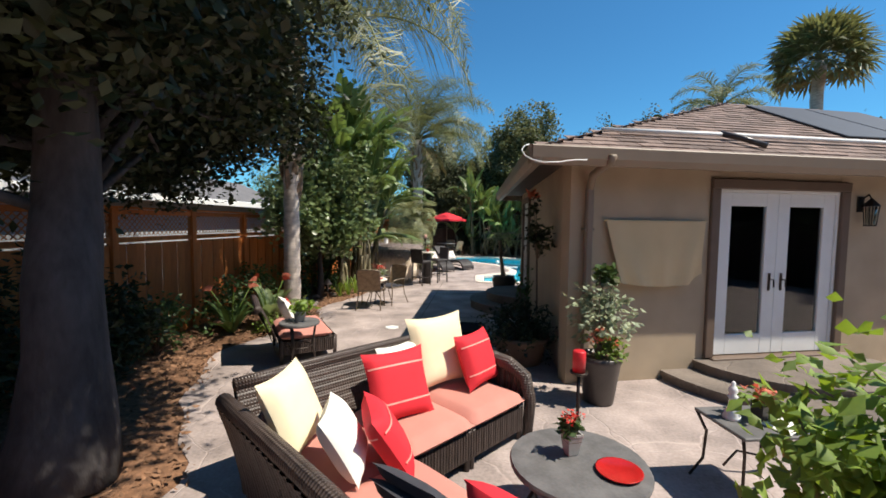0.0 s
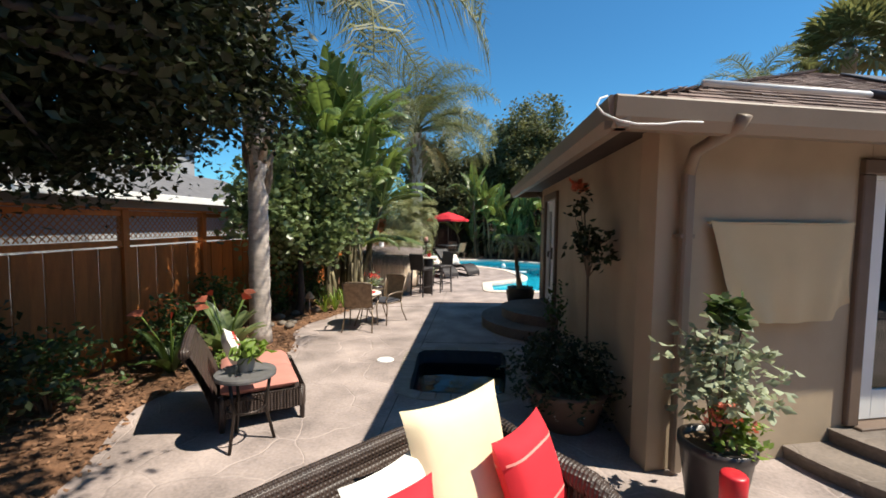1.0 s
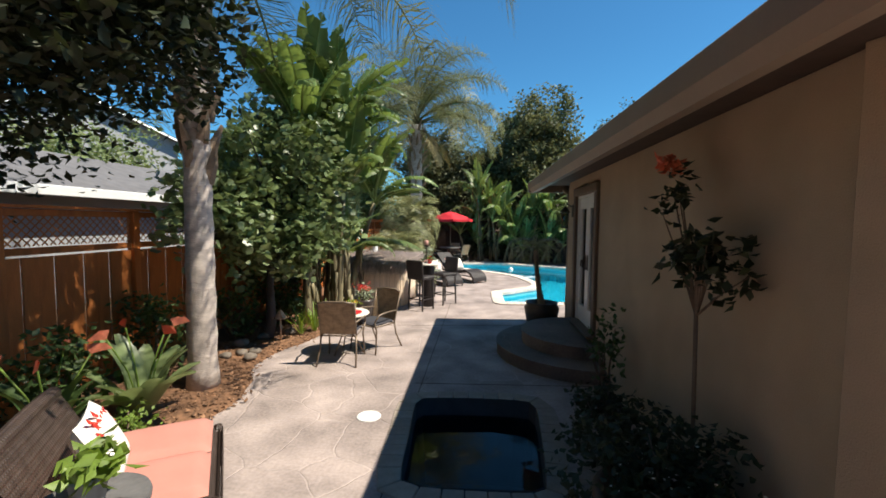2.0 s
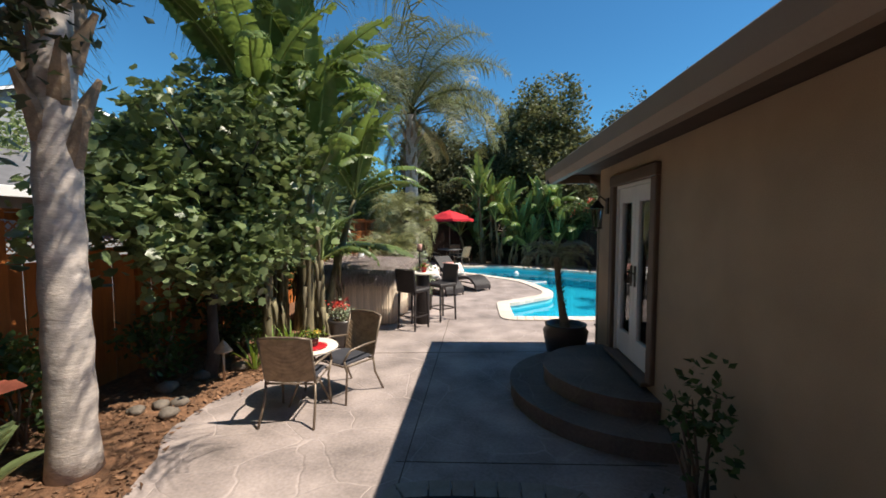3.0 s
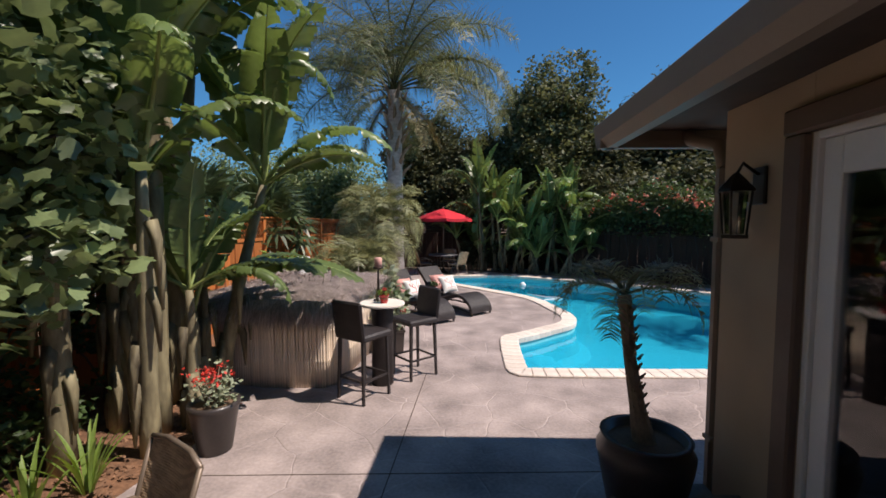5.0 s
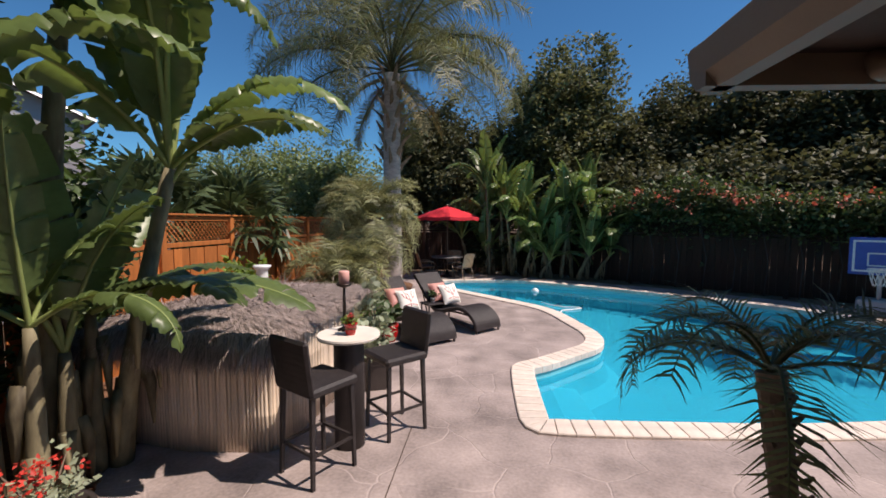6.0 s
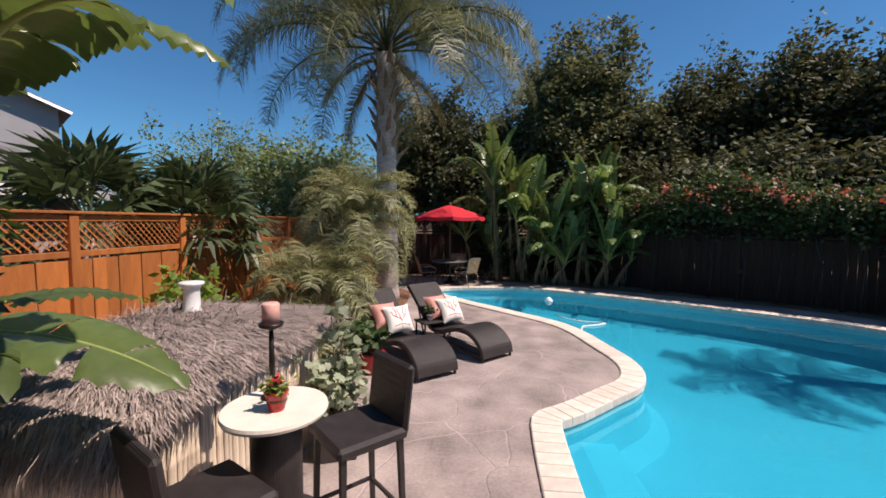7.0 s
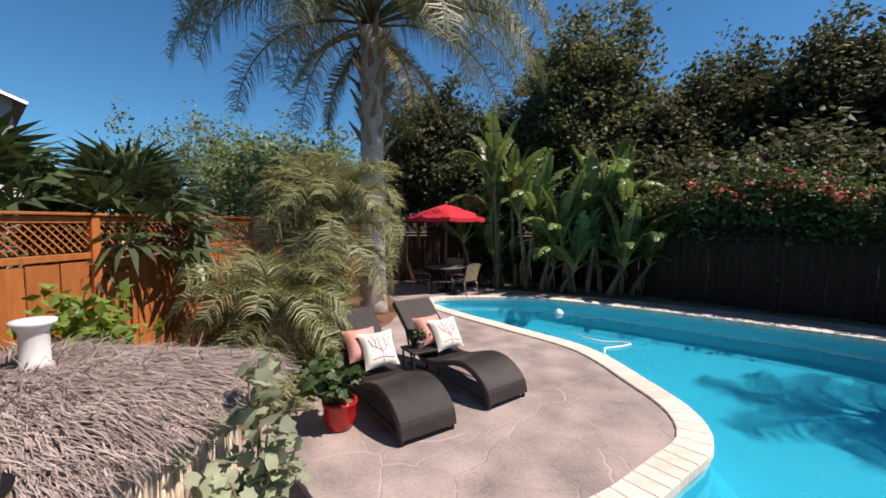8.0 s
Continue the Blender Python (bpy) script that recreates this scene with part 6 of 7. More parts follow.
def sling_chair(m):
    ob = thing("patio_chair", m, "bronze metal patio chair with tan sling back", "chair", "bistro chairs")
    for sx in (-1, 1):
        x = sx * 0.25
        part("arm", Geo().tube([(x * 0.98, -0.25, 0.62), (x * 1.15, -0.02, 0.64), (x * 1.15, 0.2, 0.62), (x * 1.1, 0.28, 0.52)], 0.014, 7).mesh("arm", M_CHAIRM, True), ob)
        part("leg", Geo().tube([(x * 1.1, 0.28, 0.52), (x * 1.02, 0.22, 0.36), (x * 1.08, 0.26, 0.0)], 0.013, 7).mesh("leg", M_CHAIRM, True), ob)
        part("leg", Geo().tube([(x, -0.2, 0.42), (x * 1.02, -0.22, 0.25), (x * 1.1, -0.34, 0.0)], 0.013, 7).mesh("leg", M_CHAIRM, True), ob)
        part("back_post", Geo().tube([(x, -0.18, 0.4), (x, -0.25, 0.65), (x * 1.04, -0.33, 0.92)], 0.014, 7).mesh("back_post", M_CHAIRM, True), ob)
    part("top_rail", Geo().tube([(-0.26, -0.33, 0.92), (-0.12, -0.35, 0.945), (0.12, -0.35, 0.945), (0.26, -0.33, 0.92)], 0.014, 7).mesh("top_rail", M_CHAIRM, True), ob)
    part("seat_frame", Geo().tube([(-0.25, -0.2, 0.42), (0.25, -0.2, 0.42), (0.25, 0.24, 0.43), (-0.25, 0.24, 0.43), (-0.25, -0.2, 0.42)], 0.013, 6).mesh("seat_frame", M_CHAIRM, True), ob)
    g = Geo().grid(lambda u, v: ((u - 0.5) * 0.49, -0.2 - 0.13 * v - 0.03 * math.sin(math.pi * u), 0.45 + 0.48 * v), 8, 8)
    g.grid(lambda u, v: ((0.5 - u) * 0.49, -0.208 - 0.13 * v - 0.03 * math.sin(math.pi * u), 0.45 + 0.48 * v), 8, 8)
    part("backrest", g.mesh("backrest", M_SLING, True), ob, "tan woven sling")
    c = cushion(0.47, 0.44, 0.06, "seat")
    c.materials.clear()
    c.materials.append(M_CHAR)
    part("seat", c, ob, "dark seat pad", pose(0, 0.02, 0.455))
    return ob


ch = sling_chair(pose(-2.24, 8.74, 0, 0, 0, 3) @ Matrix.Diagonal((0.94, 0.94, 0.91, 1)))
copy_thing(ch, pose(-1.93, 9.3, 0, 0, 0, 150))
ch["label"] = "bronze patio chair with tan sling, back to the walk"
tray = thing("serving_plate", (-2.2, 9.02, 0.591, 0, 0, 0), "round pink plate on the bistro table", "plate")
part("dish", Geo().lathe([(0.1, 0.0), (0.15, 0.008), (0.155, 0.014), (0.13, 0.01), (0.01, 0.008)], 28).mesh("dish", M_REDWAX, True), tray)
potted("flower_pot", (-2.2, 9.04, 0.602, 0, 0, 0), pot_shape(0.05, 0.062, 0.09), M_POT, "small dark pot with yellow pansies", "potted plant",
       [(M_LIME, (0, 0, 0.12), (0.1, 0.1, 0.04), 20, 3, 0.03, 0.05, OVAL, "leaves"), (M_YELLOW, (0, 0, 0.14), (0.08, 0.08, 0.03), 8, 4, 0.02, 0.03, OVAL, "flowers")])
glasses = thing("sunglasses", (-2.42, 9.0, 0.594, 0, 0, 40), "dark sunglasses lying on the bistro table", "sunglasses")
for x in (-0.035, 0.035):
    part("lens", Geo().lathe([(0.03, 0.0), (0.03, 0.012), (0.02, 0.02)], 14, (x, 0, 0)).mesh("lens", M_POT, True), glasses)
    part("temple", Geo().tube([(x * 1.9, 0, 0.015), (x * 1.8, 0.12, 0.01)], 0.004, 4).mesh("temple", M_POT), glasses)

# Garden lamp and low plants in the mulch
lamp = thing("path_light", (-3.46, 9.45, 0.02, 0, 0, 0), "copper pagoda path light in the mulch", "garden lamp")
part("post", Geo().tube([(0, 0, -0.05), (0, 0, 0.36)], 0.015, 8).mesh("post", M_COPPER, True), lamp)
part("shade", Geo().lathe([(0.1, 0.36), (0.1, 0.37), (0.07, 0.4), (0.075, 0.405), (0.045, 0.44), (0.05, 0.445), (0.012, 0.49), (0.004, 0.5)], 16).mesh("shade", M_COPPER), lamp)


def strap_plant(name, base, n, length, width, label, material, seed, up=1.2, drop=1.0, flower=None, group=""):
    """A tuft of long blades, each its own part."""
    rg = random.Random(seed)
    ob = thing(name, (*base, 0, 0, 0), label, "plant", group)
    for k in range(n):
        u0, L = up + rg.uniform(-0.35, 0.25), length * rg.uniform(0.7, 1.1)
        pts, a = [Vector((0.03, 0, 0))], u0
        for i in range(7):
            a -= drop / 7 * (0.4 + i / 5) * rg.uniform(0.7, 1.2)
            pts.append(pts[-1] + Vector((math.cos(a), 0, math.sin(a))) * L / 7)
        g = Geo()
        vs = []
        for i, p in enumerate(pts):
            w = width * (0.25 + math.sin(math.pi * min(1, (i + 0.4) / 7.4)) ** 0.8)
            vs += [p + Vector((0, -w, w * 0.5)), p, p + Vector((0, w, w * 0.5))]
        fs = [f for i in range(7) for f in ((3 * i, 3 * i + 3, 3 * i + 4, 3 * i + 1), (3 * i + 1, 3 * i + 4, 3 * i + 5, 3 * i + 2))]
        part("blade", g.add(vs, fs).mesh("blade", material, True), ob, "", pose(0, 0, 0, 0, 0, k * 137.5 + rg.uniform(-15, 15)))
    if flower:
        for k in range(4):
            a = k * 1.7 + seed
            d = Vector((math.cos(a), math.sin(a), 0))
            top = d * 0.28 + Vector((0, 0, length * 1.02))
            part("stalk", Geo().tube([(0, 0, 0), tuple(d * 0.12 + Vector((0, 0, length * 0.6))), tuple(top)], 0.008, 5).mesh("stalk", M_LIME, True), ob)
            part("bloom", Geo().add([top, top + d * 0.15 + Vector((0, 0, 0.02)), top + d * 0.05 + Vector((0, 0, 0.09)), top + d * 0.07 + Vector((0.02, 0.02, 0.08)), top - d * 0.03 + Vector((0, 0, 0.08))],
                                    [(0, 1, 2), (0, 1, 3), (0, 3, 4), (0, 4, 2)]).mesh("bloom", flower), ob)
    return ob


strap_plant("bird_of_paradise", (-3.55, 6.85, 0.03), 18, 0.8, 0.08, "bird of paradise clump with orange blooms", M_FIGLEAF, 1, 1.25, 0.7, M_ORANGE)
strap_plant("bird_of_paradise", (-3.9, 6.3, 0.03), 12, 0.7, 0.05, "bird of paradise clump with orange blooms", M_SHRUB, 2, 1.2, 0.8, M_ORANGE)
for i, (x, y) in enumerate(((-3.15, 10.05), (-3.05, 10.35), (-3.3, 9.85))):
    strap_plant("iris_clump", (x, y, 0.03), 16, 0.5, 0.012, "grassy iris clump at the deck edge", M_LIME, 5 + i, 1.35, 0.6, None, "iris clumps")
for i, (x, y, z, r) in enumerate(((-4.3, 5.2, 0.45, 0.5), (-4.2, 6.6, 0.5, 0.45), (-4.35, 8.0, 0.6, 0.45), (-4.2, 9.4, 0.5, 0.5), (-3.9, 10.6, 0.45, 0.45), (-4.3, 3.9, 0.5, 0.5))):
    bush("bed_shrub", (x, y, 0), (x, y, z), (r, r, z * 0.9), 60, 12, 0.14, 0.08, "dark leafy shrub along the fence", "shrub", M_SHRUB, 80 + i, group="bed shrubs")
bush("low_perennial", (-3.35, 6.45, 0), (-3.35, 6.45, 0.16), (0.28, 0.22, 0.14), 40, 8, 0.06, 0.05, "low yellow-green perennial in mulch", "plant", M_LIME, 90)
rk = random.Random(4)
for i in range(8):
    x, y = rk.uniform(-3.95, -3.4), rk.uniform(8.4, 10.2)
    r = rk.uniform(0.05, 0.12)
    g = Geo()
    g.lathe([(r * 0.6, -0.02), (r, r * 0.2), (r * 0.85, r * 0.6), (r * 0.3, r * 0.85), (0.01, r * 0.87)], 9, wob=0.15)
    single("rock", g.mesh("rock", M_ROCK, True), "rounded grey-brown rock in the mulch", "rock", "bed rocks", m=pose(x, y, 0.03, 0, 0, rk.uniform(0, 360)))
potted("flower_pot", (-2.55, 11.0, 0, 0, 0, 0), pot_shape(0.13, 0.19, 0.42), M_POT, "dark pot with red and grey-leaved flowers", "potted plant",
       [(M_GREYLEAF, (0, 0, 0.52), (0.22, 0.22, 0.14), 46, 6, 0.06, 0.05, OVAL, "leaves"), (M_FLOWER, (0, 0, 0.66), (0.2, 0.2, 0.1), 24, 5, 0.03, 0.035, OVAL, "flowers")])

# Tiki bar
BAR = pose(-2.09, 12.36, 0, 0, 0, 0)
bar = thing("tiki_bar", BAR, "bamboo tiki bar with grey thatched top", "bar")
BAR_LINE = [(-1.35, 0.05), (-0.7, -0.06), (-0.02, 0.0), (0.06, 0.1), (0.1, 0.5), (0.14, 1.1), (0.15, 1.65), (0.08, 1.92), (-0.2, 2.02)]
part("core", Geo().prism([(x - 0.05, y + 0.06) for x, y in BAR_LINE] + [(-1.35, 2.0)], 0.0, 0.98).mesh("core", M_BAMBOO), bar)
part("counter", Geo().prism([(-1.4, -0.05), (0.0, -0.08), (0.12, 0.0), (0.2, 1.65), (0.1, 2.06), (-1.4, 2.06)], 0.98, 1.03).mesh("counter", M_TRIM), bar, "dark wooden counter board")
bundle = Geo()
bundle.lathe([(0.016, 0), (0.016, 0.3), (0.0185, 0.31), (0.016, 0.32), (0.015, 0.64), (0.0175, 0.65), (0.015, 0.66), (0.0145, 0.97)], 7)
CANE = bundle.mesh("bamboo_cane", M_BAMBOO, True)
acc, want = 0.0, 0.0
for (xa, ya), (xb, yb) in zip(BAR_LINE, BAR_LINE[1:]):
    L = math.hypot(xb - xa, yb - ya)
    while want < acc + L:
        k = (want - acc) / L
        part("bamboo_cane", CANE, bar, "", pose(xa + (xb - xa) * k, ya + (yb - ya) * k, 0.002, rb.uniform(-0.6, 0.6), rb.uniform(-0.6, 0.6), rb.uniform(0, 360)))
        want += 0.031
    acc += L
part("roof_bed", Geo().grid(lambda u, v: (-1.5 + (1.62 + 0.1 * v) * u, -0.22 + 2.35 * v, 1.05 + 0.06 * math.sin(math.pi * u) * math.sin(math.pi * v) - 0.10 * max(0, 1 - v * 7) - 0.08 * max(0, (u - 0.9) * 10)), 24, 24).mesh("roof_bed", M_THATCHB, True), bar)
rt = np.random.default_rng(91)
tv, tf = [], []


def straw(o, d, ln, w):
    s = np.cross(d, [0, 0, 1.0])
    s = s / (np.linalg.norm(s) + 1e-6) * w
    k = len(tv)
    mid = o + d * ln * 0.5
    tip = o + d * ln + np.array([0, 0, -0.12 * ln])
    tv.extend([o - s, o + s, mid + s, mid - s, tip])
    tf.extend([(k, k + 1, k + 2), (k, k + 2, k + 3), (k + 3, k + 2, k + 4)])


for _ in range(42000):
    u, v = rt.random(), rt.random()
    x, y = -1.5 + (1.62 + 0.1 * v) * u, -0.22 + 2.35 * v
    z = 1.06 + 0.06 * math.sin(math.pi * u) * math.sin(math.pi * v) - 0.10 * max(0, 1 - v * 7) - 0.08 * max(0, (u - 0.9) * 10) + 0.02 * rt.random()
    d = np.array([0.25 + 0.75 * u + 0.3 * rt.normal(), -1.1 * (1 - v) + 0.15 + 0.3 * rt.normal(), 0.03 + 0.08 * rt.normal()])
    straw(np.array([x, y, z]), d / np.linalg.norm(d), rt.uniform(0.08, 0.24), rt.uniform(0.0015, 0.0042))
for _ in range(8000):
    if rt.random() < 0.55:
        x, y, ox, oy = rt.uniform(-1.5, 0.12), -0.2, 0.05, -0.35
    else:
        v = rt.random()
        x, y, ox, oy = 0.11 + 0.1 * v, -0.22 + 2.3 * v, 0.38, -0.05
    short = 0.42 if ox > 0.2 else 1.1
    d = np.array([ox * short + 0.15 * rt.normal(), oy + 0.15 * rt.normal(), -rt.uniform(0.35, 1.3)])
    straw(np.array([x + 0.03 * rt.normal(), y + 0.03 * rt.normal(), 1.02 + 0.03 * rt.random()]), d / np.linalg.norm(d), short * rt.uniform(0.1, 0.27), rt.uniform(0.002, 0.005))
tagged(part("thatch", np_mesh("thatch", np.array(tv), np.array(tf), M_THATCH), bar, "weathered grey palm thatch"), kind="stuff")
ped = thing("white_pedestal", (-3.07, 14.02, 1.09, 0, 0, 0), "small white plaster column on the bar top", "ornament")
part("column", Geo().lathe([(0.085, 0), (0.085, 0.015), (0.07, 0.04), (0.068, 0.22), (0.085, 0.25), (0.105, 0.262), (0.105, 0.285), (0.08, 0.29)], 26).mesh("column", M_WHITE, True), ped)

# High table with stools
ht = thing("high_table", (-1.48, 12.56, 0, 0, 0, 0), "high round table with pale top on dark column", "table")
part("tabletop", Geo().lathe([(0.235, 0.935), (0.26, 0.94), (0.265, 0.955), (0.26, 0.97), (0.01, 0.971)], 44).mesh("tabletop", M_CHALK), ht)
part("column", Geo().lathe([(0.128, 0), (0.128, 0.9), (0.12, 0.935)], 30).mesh("column", M_WICKER_B, True), ht, "black wicker column")
cs = thing("candle_holder", (-1.55, 12.66, 0.971, 0, 0, 0), "black iron candle holder with pink candle", "candle holder")
part("base", Geo().lathe([(0.06, 0), (0.06, 0.01), (0.015, 0.03), (0.012, 0.05)], 16).mesh("base", M_BRONZE, True), cs)
part("pole", Geo().lathe([(0.012, 0.03), (0.016, 0.2), (0.011, 0.38)], 10).mesh("pole", M_BRONZE, True), cs)
part("cup", Geo().lathe([(0.012, 0.37), (0.06, 0.39), (0.066, 0.41), (0.05, 0.405)], 18).mesh("cup", M_BRONZE, True), cs)
part("candle", Geo().lathe([(0.045, 0.403), (0.046, 0.51), (0.04, 0.518), (0.01, 0.512)], 20).mesh("candle", M_PINKWAX, True), cs, "pink wax pillar candle")
potted("flower_pot", (-1.45, 12.52, 0.971, 0, 0, 0), pot_shape(0.04, 0.056, 0.1), M_REDGLAZE, "small red pot with red geranium", "potted plant",
       [(M_LIME, (0, 0, 0.13), (0.07, 0.07, 0.04), 20, 3, 0.02, 0.04, OVAL, "leaves"), (M_FLOWER, (0, 0, 0.16), (0.05, 0.05, 0.03), 7, 5, 0.015, 0.025, OVAL, "flowers")])


def bar_stool(m):
    ob = thing("bar_stool", m, "black wicker bar stool with square back", "stool", "bar stools")
    for sx in (-1, 1):
        part("leg", Geo().tube([(sx * 0.19, 0.19, 0.0), (sx * 0.175, 0.175, 0.7)], [0.018, 0.024], 4).mesh("leg", M_WICKER_B), ob)
        part("leg", Geo().tube([(sx * 0.19, -0.2, 0.0), (sx * 0.175, -0.18, 0.7)], [0.018, 0.024], 4).mesh("leg", M_WICKER_B), ob)
    for a, b in (((-0.18, 0.185), (0.18, 0.185)), ((-0.18, -0.185), (0.18, -0.185)), ((-0.185, -0.18), (-0.185, 0.18)), ((0.185, -0.18), (0.185, 0.18))):
        part("footrest", Geo().tube([(*a, 0.24), (*b, 0.24)], 0.014, 4).mesh("footrest", M_WICKER_B), ob)
    part("seat", Geo().box((0, 0, 0.7), (0.44, 0.44, 0.07), b=0.02).mesh("seat", M_WICKER_B), ob)
    part("backrest", Geo().box((0, 0, 0), (0.44, 0.045, 0.4), pose(0, -0.225, 0.89, 7, 0, 0), 0.018).mesh("backrest", M_WICKER_B), ob)
    return ob


s1 = bar_stool(pose(-1.6, 12.18, 0, 0, 0, -30))
copy_thing(s1, pose(-1.15, 12.88, 0, 0, 0, 135))

# Plants by the bar
potted("castor_planter", (-1.62, 13.8, 0, 0, 0, 20), pot_shape(0.2, 0.22, 0.34), M_POT, "square dark planter with grey-green castor plant", "planter",
       [(M_GREYLEAF, (0, 0, 0.6), (0.36, 0.34, 0.36), 52, 6, 0.11, 0.085, LOBED, "leaves"), (M_GREYLEAF, (0.05, 0.1, 1.05), (0.14, 0.14, 0.28), 12, 3, 0.08, 0.1, LOBED, "leaves")], True)
potted("flower_pot", (-1.87, 15.63, 0, 0, 0, 0), [(0.1, 0), (0.12, 0.02), (0.155, 0.14), (0.15, 0.22), (0.165, 0.24), (0.165, 0.27), (0.14, 0.27), (0.13, 0.22)], M_REDGLAZE, "glossy red pot with leafy castor plant", "potted plant",
       [(M_SHRUB, (-0.05, 0, 0.5), (0.26, 0.26, 0.16), 40, 5, 0.08, 0.11, LOBED, "leaves")])
bush("variegated_shrub", (-4.0, 15.2, 0), (-4.0, 15.2, 0.85), (0.42, 0.5, 0.6), 80, 9, 0.13, 0.13, "bright green croton shrub before the fence", "shrub", M_LIME, 92)
bush("garden_shrub", (-3.3, 18.6, 0), (-3.2, 18.7, 0.7), (0.45, 0.5, 0.6), 70, 10, 0.14, 0.1, "light green shrub under the palms", "shrub", M_LIME, 93)

# Wave loungers
WAVE = [(0.0, 0.06), (0.04, 0.2), (0.16, 0.31), (0.32, 0.38), (0.5, 0.39), (0.7, 0.34), (0.92, 0.27), (1.1, 0.26), (1.22, 0.3), (1.36, 0.42), (1.6, 0.66), (1.82, 0.86)]


def finer(pts, k):
    """A rounder line through the same points, with k steps for each stretch."""
    out, last = [], len(pts) - 1
    for i in range(last):
        p0, p1, p2, p3 = (Vector(pts[min(last, max(0, i + d))]) for d in (-1, 0, 1, 2))
        for q in range(k):
            t = q / k
            out.append(tuple(0.5 * (2 * p1 + (p2 - p0) * t + (2 * p0 - 5 * p1 + 4 * p2 - p3) * t * t + (3 * p1 - p0 - 3 * p2 + p3) * t ** 3)))
    return out + [pts[-1]]


WAVE = finer(WAVE, 4)


def lounger(m):
    ob = thing("sun_lounger", m, "dark brown wicker wave lounger with raised back", "sun lounger", "pool loungers")
    cut = 33
    for nm, pts in (("seat", WAVE[:cut]), ("backrest", WAVE[cut - 1:])):
        g = Geo()
        k = len(pts)
        up = [Vector((x, 0, z)) for x, z in pts]
        nr = []
        for i in range(k):
            t = (up[min(i + 1, k - 1)] - up[max(i - 1, 0)]).normalized()
            nr.append(Vector((t.z, 0, -t.x)))
        vs = []
        for i in range(k):
            for y, o in ((-0.3, 0.0), (-0.29, 0.012), (0.29, 0.012), (0.3, 0.0), (0.3, -0.05), (-0.3, -0.05)):
                vs.append(up[i] - nr[i] * o + Vector((0, y, 0)))
        fs = [(i * 6 + j, i * 6 + (j + 1) % 6, (i + 1) * 6 + (j + 1) % 6, (i + 1) * 6 + j) for i in range(k - 1) for j in range(6)] + [tuple(range(5, -1, -1)), tuple((k - 1) * 6 + j for j in range(6))]
        part(nm, g.add(vs, fs).mesh(nm, M_WICKER_B), ob)
    for sy in (-0.27, 0.27):
        part("side_rail", Geo().tube([(0.02, sy, 0.06), (0.4, sy, 0.1), (1.1, sy, 0.12), (1.5, sy, 0.1)], 0.02, 6).mesh("side_rail", M_WICKER_B), ob)
        part("foot", Geo().tube([(0.03, sy, 0), (0.03, sy, 0.08)], 0.02, 6).mesh("foot", M_WICKER_B), ob)
        part("foot", Geo().tube([(1.4, sy, 0), (1.4, sy, 0.12)], 0.02, 6).mesh("foot", M_WICKER_B), ob)
        part("strut", Geo().tube([(1.4, sy, 0.1), (1.66, sy * 0.9, 0.68)], 0.014, 6).mesh("strut", M_WICKER_B), ob)
    return ob


L1 = pose(-1.0, 15.52, 0, 0, 0, 131)
L2 = pose(-0.26, 16.32, 0, 0, 0, 135)
lg = lounger(L1)
copy_thing(lg, L2)
for base in (L1, L2):
    throw_pillow(base @ pose(1.28, 0.08, 0.56, 50, 0, -90), 0.4, M_PINK, "coral pink pillow on the lounger")
    cp = thing("coral_pillow", base @ pose(1.12, -0.05, 0.52, 58, 0, -90), "white pillow with red coral motif", "pillow", "lounger pillows")
    part("body", Geo().pillow(0.42, 0.42, 0.15, n=14).mesh("body", M_OFFWHITE, True), cp)
    g = Geo()
    for path in (((0.0, -0.15), (0.0, -0.02), (-0.03, 0.12)), ((0.0, -0.06), (0.08, 0.02), (0.12, 0.12)), ((0.0, -0.03), (-0.1, 0.03), (-0.13, 0.1)), ((0.06, 0.0), (0.05, 0.08), (0.08, 0.15)), ((-0.06, 0.01), (-0.06, 0.09), (-0.09, 0.15)), ((-0.12, -0.12), (0.0, -0.1), (0.13, -0.13))):
        g.tube([(x, y, 0.075 * max(0, (1 - (x / 0.21) ** 4) * (1 - (y / 0.21) ** 4)) ** 0.6 + 0.001) for x, y in path], 0.007, 4, flat=0.5)
    part("motif", g.mesh("motif", M_REDWAX), cp, "red coral branch print")
lt = thing("lounger_table", (-1.32, 17.0, 0, 0, 0, 37), "small black wicker table between the loungers", "table")
part("tabletop", Geo().box((0, 0, 0.36), (0.4, 0.36, 0.03), b=0.008).mesh("tabletop", M_WICKER_B), lt)
for sx in (-0.17, 0.17):
    for sy in (-0.15, 0.15):
        part("leg", Geo().tube([(sx, sy, 0), (sx, sy, 0.35)], 0.015, 4).mesh("leg", M_WICKER_B), lt)
potted("flower_pot", (-1.32, 16.98, 0.376, 0, 0, 0), pot_shape(0.04, 0.05, 0.09), M_WHITE, "white cup with a small fern", "potted plant",
       [(M_SHRUB, (0, 0, 0.17), (0.1, 0.1, 0.08), 26, 4, 0.03, 0.05, OVAL, "leaves")])

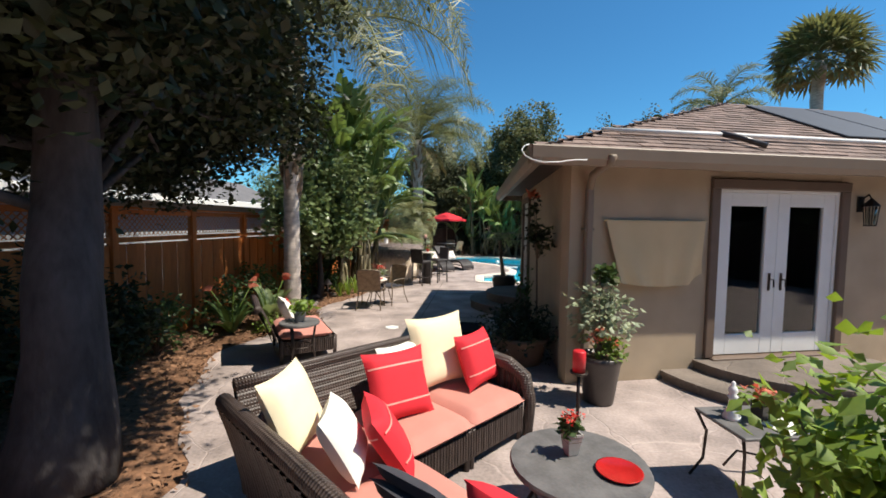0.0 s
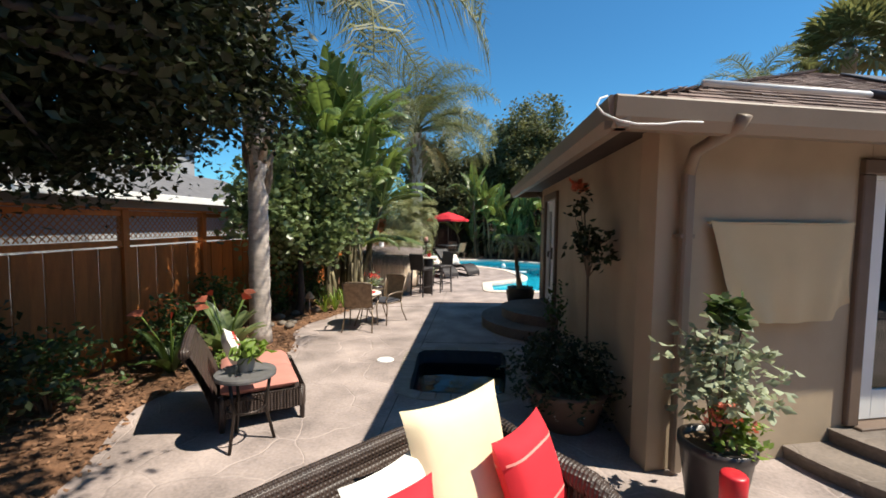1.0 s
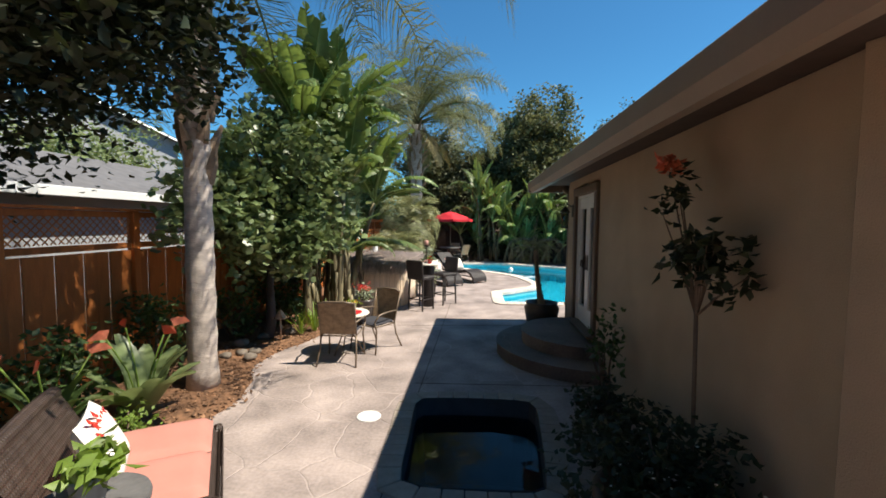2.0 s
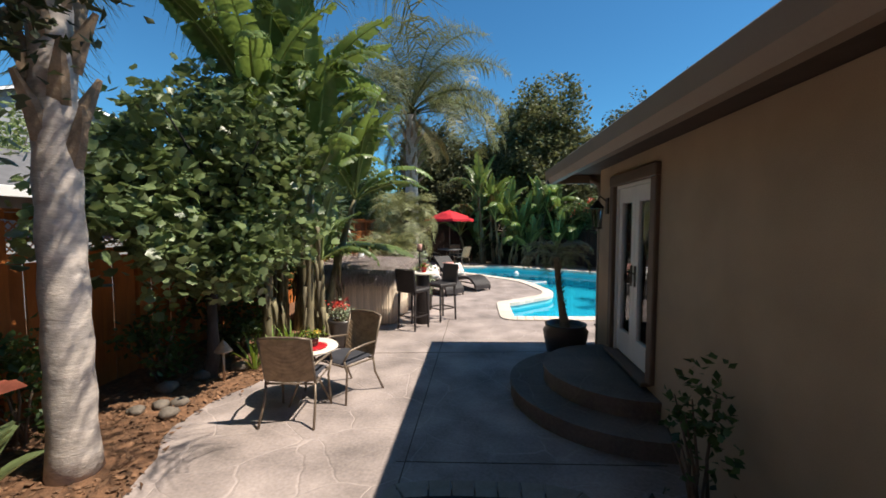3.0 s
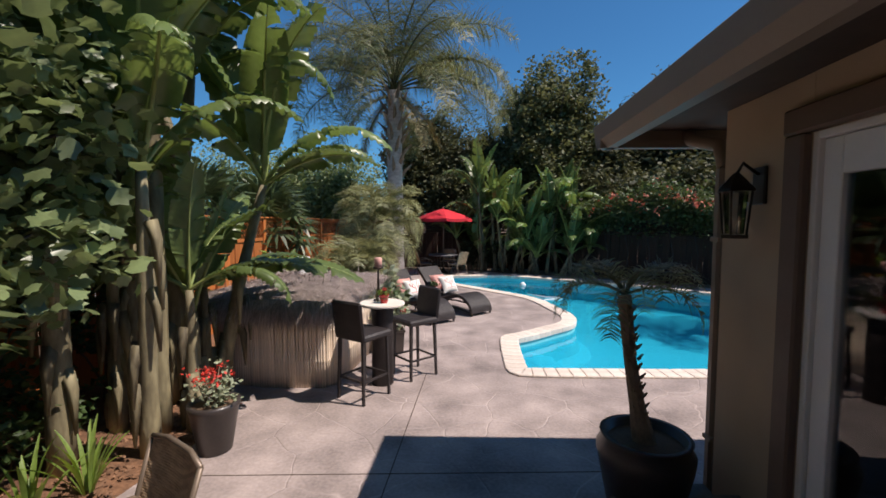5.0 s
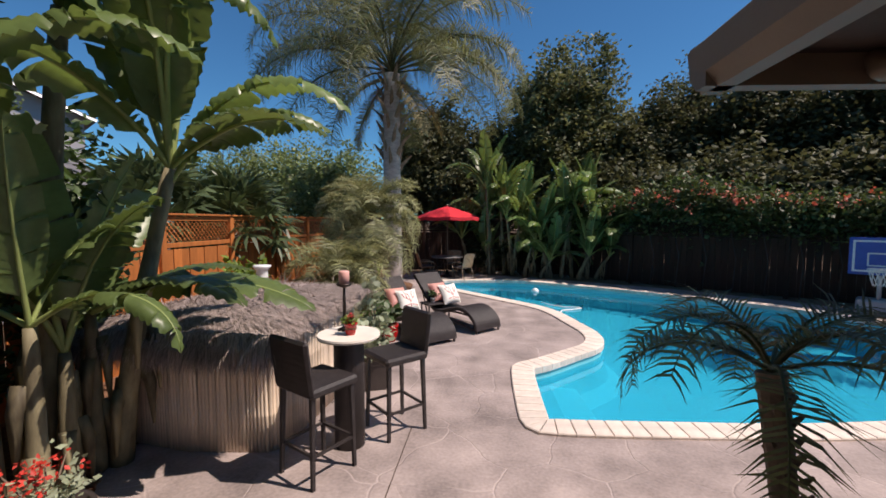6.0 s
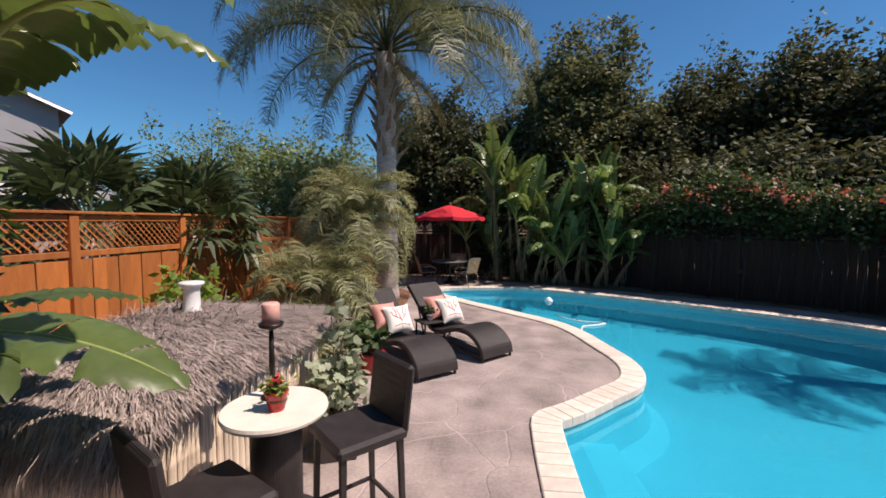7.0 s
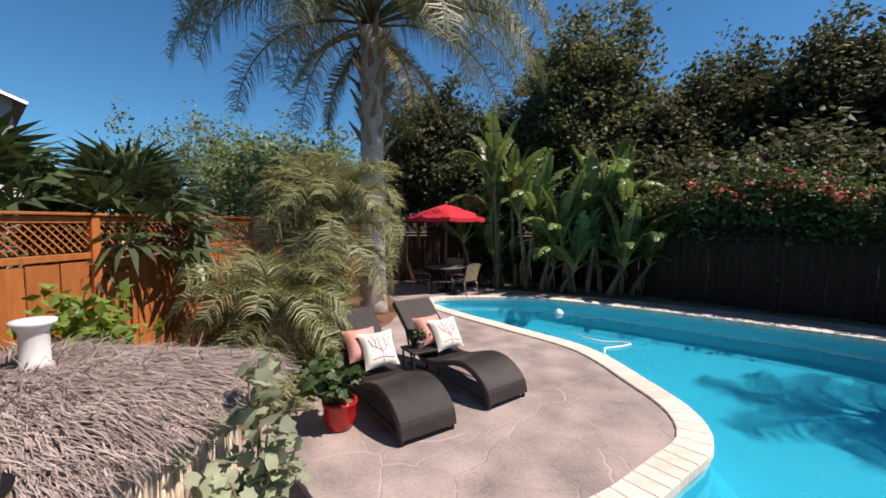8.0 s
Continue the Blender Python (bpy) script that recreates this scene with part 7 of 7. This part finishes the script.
# Umbrella set in the far corner
um = thing("patio_umbrella", (-1.65, 23.55, 0, 0, 0, 10), "open red patio umbrella over the table", "umbrella")
part("pole", Geo().tube([(0, 0, 0.0), (0, 0, 2.42)], 0.022, 10).mesh("pole", M_CHAIRM, True), um)
part("base", Geo().lathe([(0.24, 0), (0.24, 0.04), (0.08, 0.09), (0.03, 0.25)], 24).mesh("base", M_BRONZE, True), um)
for i in range(8):
    a0, a1 = math.pi * i / 4, math.pi * (i + 1) / 4
    g = Geo()

    def panel(u, v, a0=a0, a1=a1):
        a = a0 + (a1 - a0) * u
        r = 1.12 * v * (1 - 0.07 * math.sin(math.pi * u) * v)
        return (r * math.cos(a), r * math.sin(a), 2.46 - 0.38 * v ** 1.15 - 0.03 * math.sin(math.pi * u) * v)
    g.grid(panel, 6, 6)
    g.grid(lambda u, v: tuple(Vector(panel(u, 1)) - Vector((0, 0, 0.1 * v))), 6, 1)
    part("canopy_panel", g.mesh("canopy_panel", M_RED, True), um)
    part("rib", Geo().tube([(0.03 * math.cos(a0), 0.03 * math.sin(a0), 2.42), (1.1 * math.cos(a0), 1.1 * math.sin(a0), 2.06)], 0.008, 4).mesh("rib", M_CHAIRM), um)
part("finial", Geo().lathe([(0.03, 2.45), (0.035, 2.48), (0.01, 2.53)], 10).mesh("finial", M_CHAIRM, True), um)
round_table("dining_table", (-1.65, 23.45, 0, 0, 0, 0), 0.55, 0.72, M_STONE, "round dark metal dining table under the umbrella", 4)
for i, a in enumerate((200, 320, 80)):
    c = copy_thing(ch, pose(-1.65 + 0.75 * math.cos(radians(a)), 23.45 + 0.75 * math.sin(radians(a)), 0, 0, 0, a + 90))
    c["label"] = "metal patio chair at the umbrella table"
    c["group"] = "dining chairs"

# Poolside basketball hoop
hp = thing("pool_basketball_hoop", (7.95, 18.75, 0, 0, 0, 50), "poolside basketball hoop with blue and white board", "basketball hoop")
part("stand", Geo().tube([(0.3, 0, 0.0), (0.3, 0, 0.5), (0.1, 0, 0.9)], 0.04, 8).mesh("stand", M_GREYPLASTIC, True), hp)
part("base", Geo().box((0.4, 0, 0.12), (0.6, 0.7, 0.24), b=0.04).mesh("base", M_GREYPLASTIC), hp)
bd = part("backboard", Geo().box((0, 0, 1.2), (0.04, 1.0, 0.8), b=0.015).mesh("backboard", M_BLUE), hp, "blue plastic backboard")
g = Geo()
for c, s in (((-0.024, 0, 1.52), (0.01, 0.85, 0.04)), ((-0.024, 0, 0.88), (0.01, 0.85, 0.04)), ((-0.024, -0.42, 1.2), (0.01, 0.04, 0.68)), ((-0.024, 0.42, 1.2), (0.01, 0.04, 0.68)), ((-0.024, 0, 1.26), (0.01, 0.4, 0.03)), ((-0.024, 0, 1.0), (0.01, 0.4, 0.03)), ((-0.024, -0.2, 1.13), (0.01, 0.03, 0.28)), ((-0.024, 0.2, 1.13), (0.01, 0.03, 0.28))):
    g.box(c, s, b=0.002)
part("board_lines", g.mesh("board_lines", M_WHITE), bd, "white target lines")
part("rim", Geo().tube([(-0.25 + 0.2 * math.cos(i * math.pi / 12), 0.2 * math.sin(i * math.pi / 12), 0.95) for i in range(25)], 0.012, 6).mesh("rim", M_WHITE, True), hp)
g = Geo()
for i in range(12):
    a = i * math.pi / 6
    for sg in (-1, 1):
        g.tube([(-0.25 + 0.2 * math.cos(a), 0.2 * math.sin(a), 0.95), (-0.25 + 0.15 * math.cos(a + sg * 0.4), 0.15 * math.sin(a + sg * 0.4), 0.75), (-0.25 + 0.11 * math.cos(a + sg * 0.7), 0.11 * math.sin(a + sg * 0.7), 0.6)], 0.006, 3)
part("net", g.mesh("net", M_WHITE), hp)


# Pieces: coping bricks, waterline tiles, spa pavers
def ring_pieces(loop, width, z0, z1, name, material, parent, sign, gap=0.006):
    """One wedge-shaped piece for each step of a closed line, reaching width to its inner side."""
    k = len(loop)
    inner_loop = inset(loop, sign * width)
    for i in range(k):
        a, b, c, d = loop[i], loop[(i + 1) % k], inner_loop[(i + 1) % k], inner_loop[i]
        o = (a + b + c + d) / 4
        def shrink(p):
            q = p - o
            return q * (1 - gap / max(q.length, 0.02) * 1.0)
        base = [shrink(p) for p in (a, b, c, d)]
        lift = 0.003 * math.sin(i * 12.9)
        vs = [(p.x, p.y, z0) for p in base] + [(p.x, p.y, z1 - 0.008 + lift) for p in base] + [(p.x * 0.93, p.y * 0.95, z1 + lift) for p in base]
        fs = [(0, 1, 5, 4), (1, 2, 6, 5), (2, 3, 7, 6), (3, 0, 4, 7), (4, 5, 9, 8), (5, 6, 10, 9), (6, 7, 11, 10), (7, 4, 8, 11), (8, 9, 10, 11)]
        if sign < 0:
            fs = [f[::-1] for f in fs]
        part(name, Geo().add(vs, fs).mesh(name, material), parent, "", pose(o.x, o.y, 0))


ring_pieces(RIM, 0.3, -0.06, 0.028, "coping_brick", M_COPING, pool, 1)
ring_pieces(spa_in, 0.2, -0.06, 0.012, "rim_paver", M_PAVER, spa, -1)
tile_line = inset(RIM, 0.262)
k = len(tile_line)
TILE = Geo().box((0, 0, -0.1), (0.15, 0.012, 0.15), b=0.003).mesh("waterline_tile", M_TILE)
for i in range(k):
    a, b = tile_line[i], tile_line[(i + 1) % k]
    d = b - a
    part("waterline_tile", TILE, pool, "", pose((a.x + b.x) / 2, (a.y + b.y) / 2, 0.01, 0, 0, math.degrees(math.atan2(d.y, d.x))) @ Matrix.Diagonal((d.length / 0.155, 1, 1, 1)))
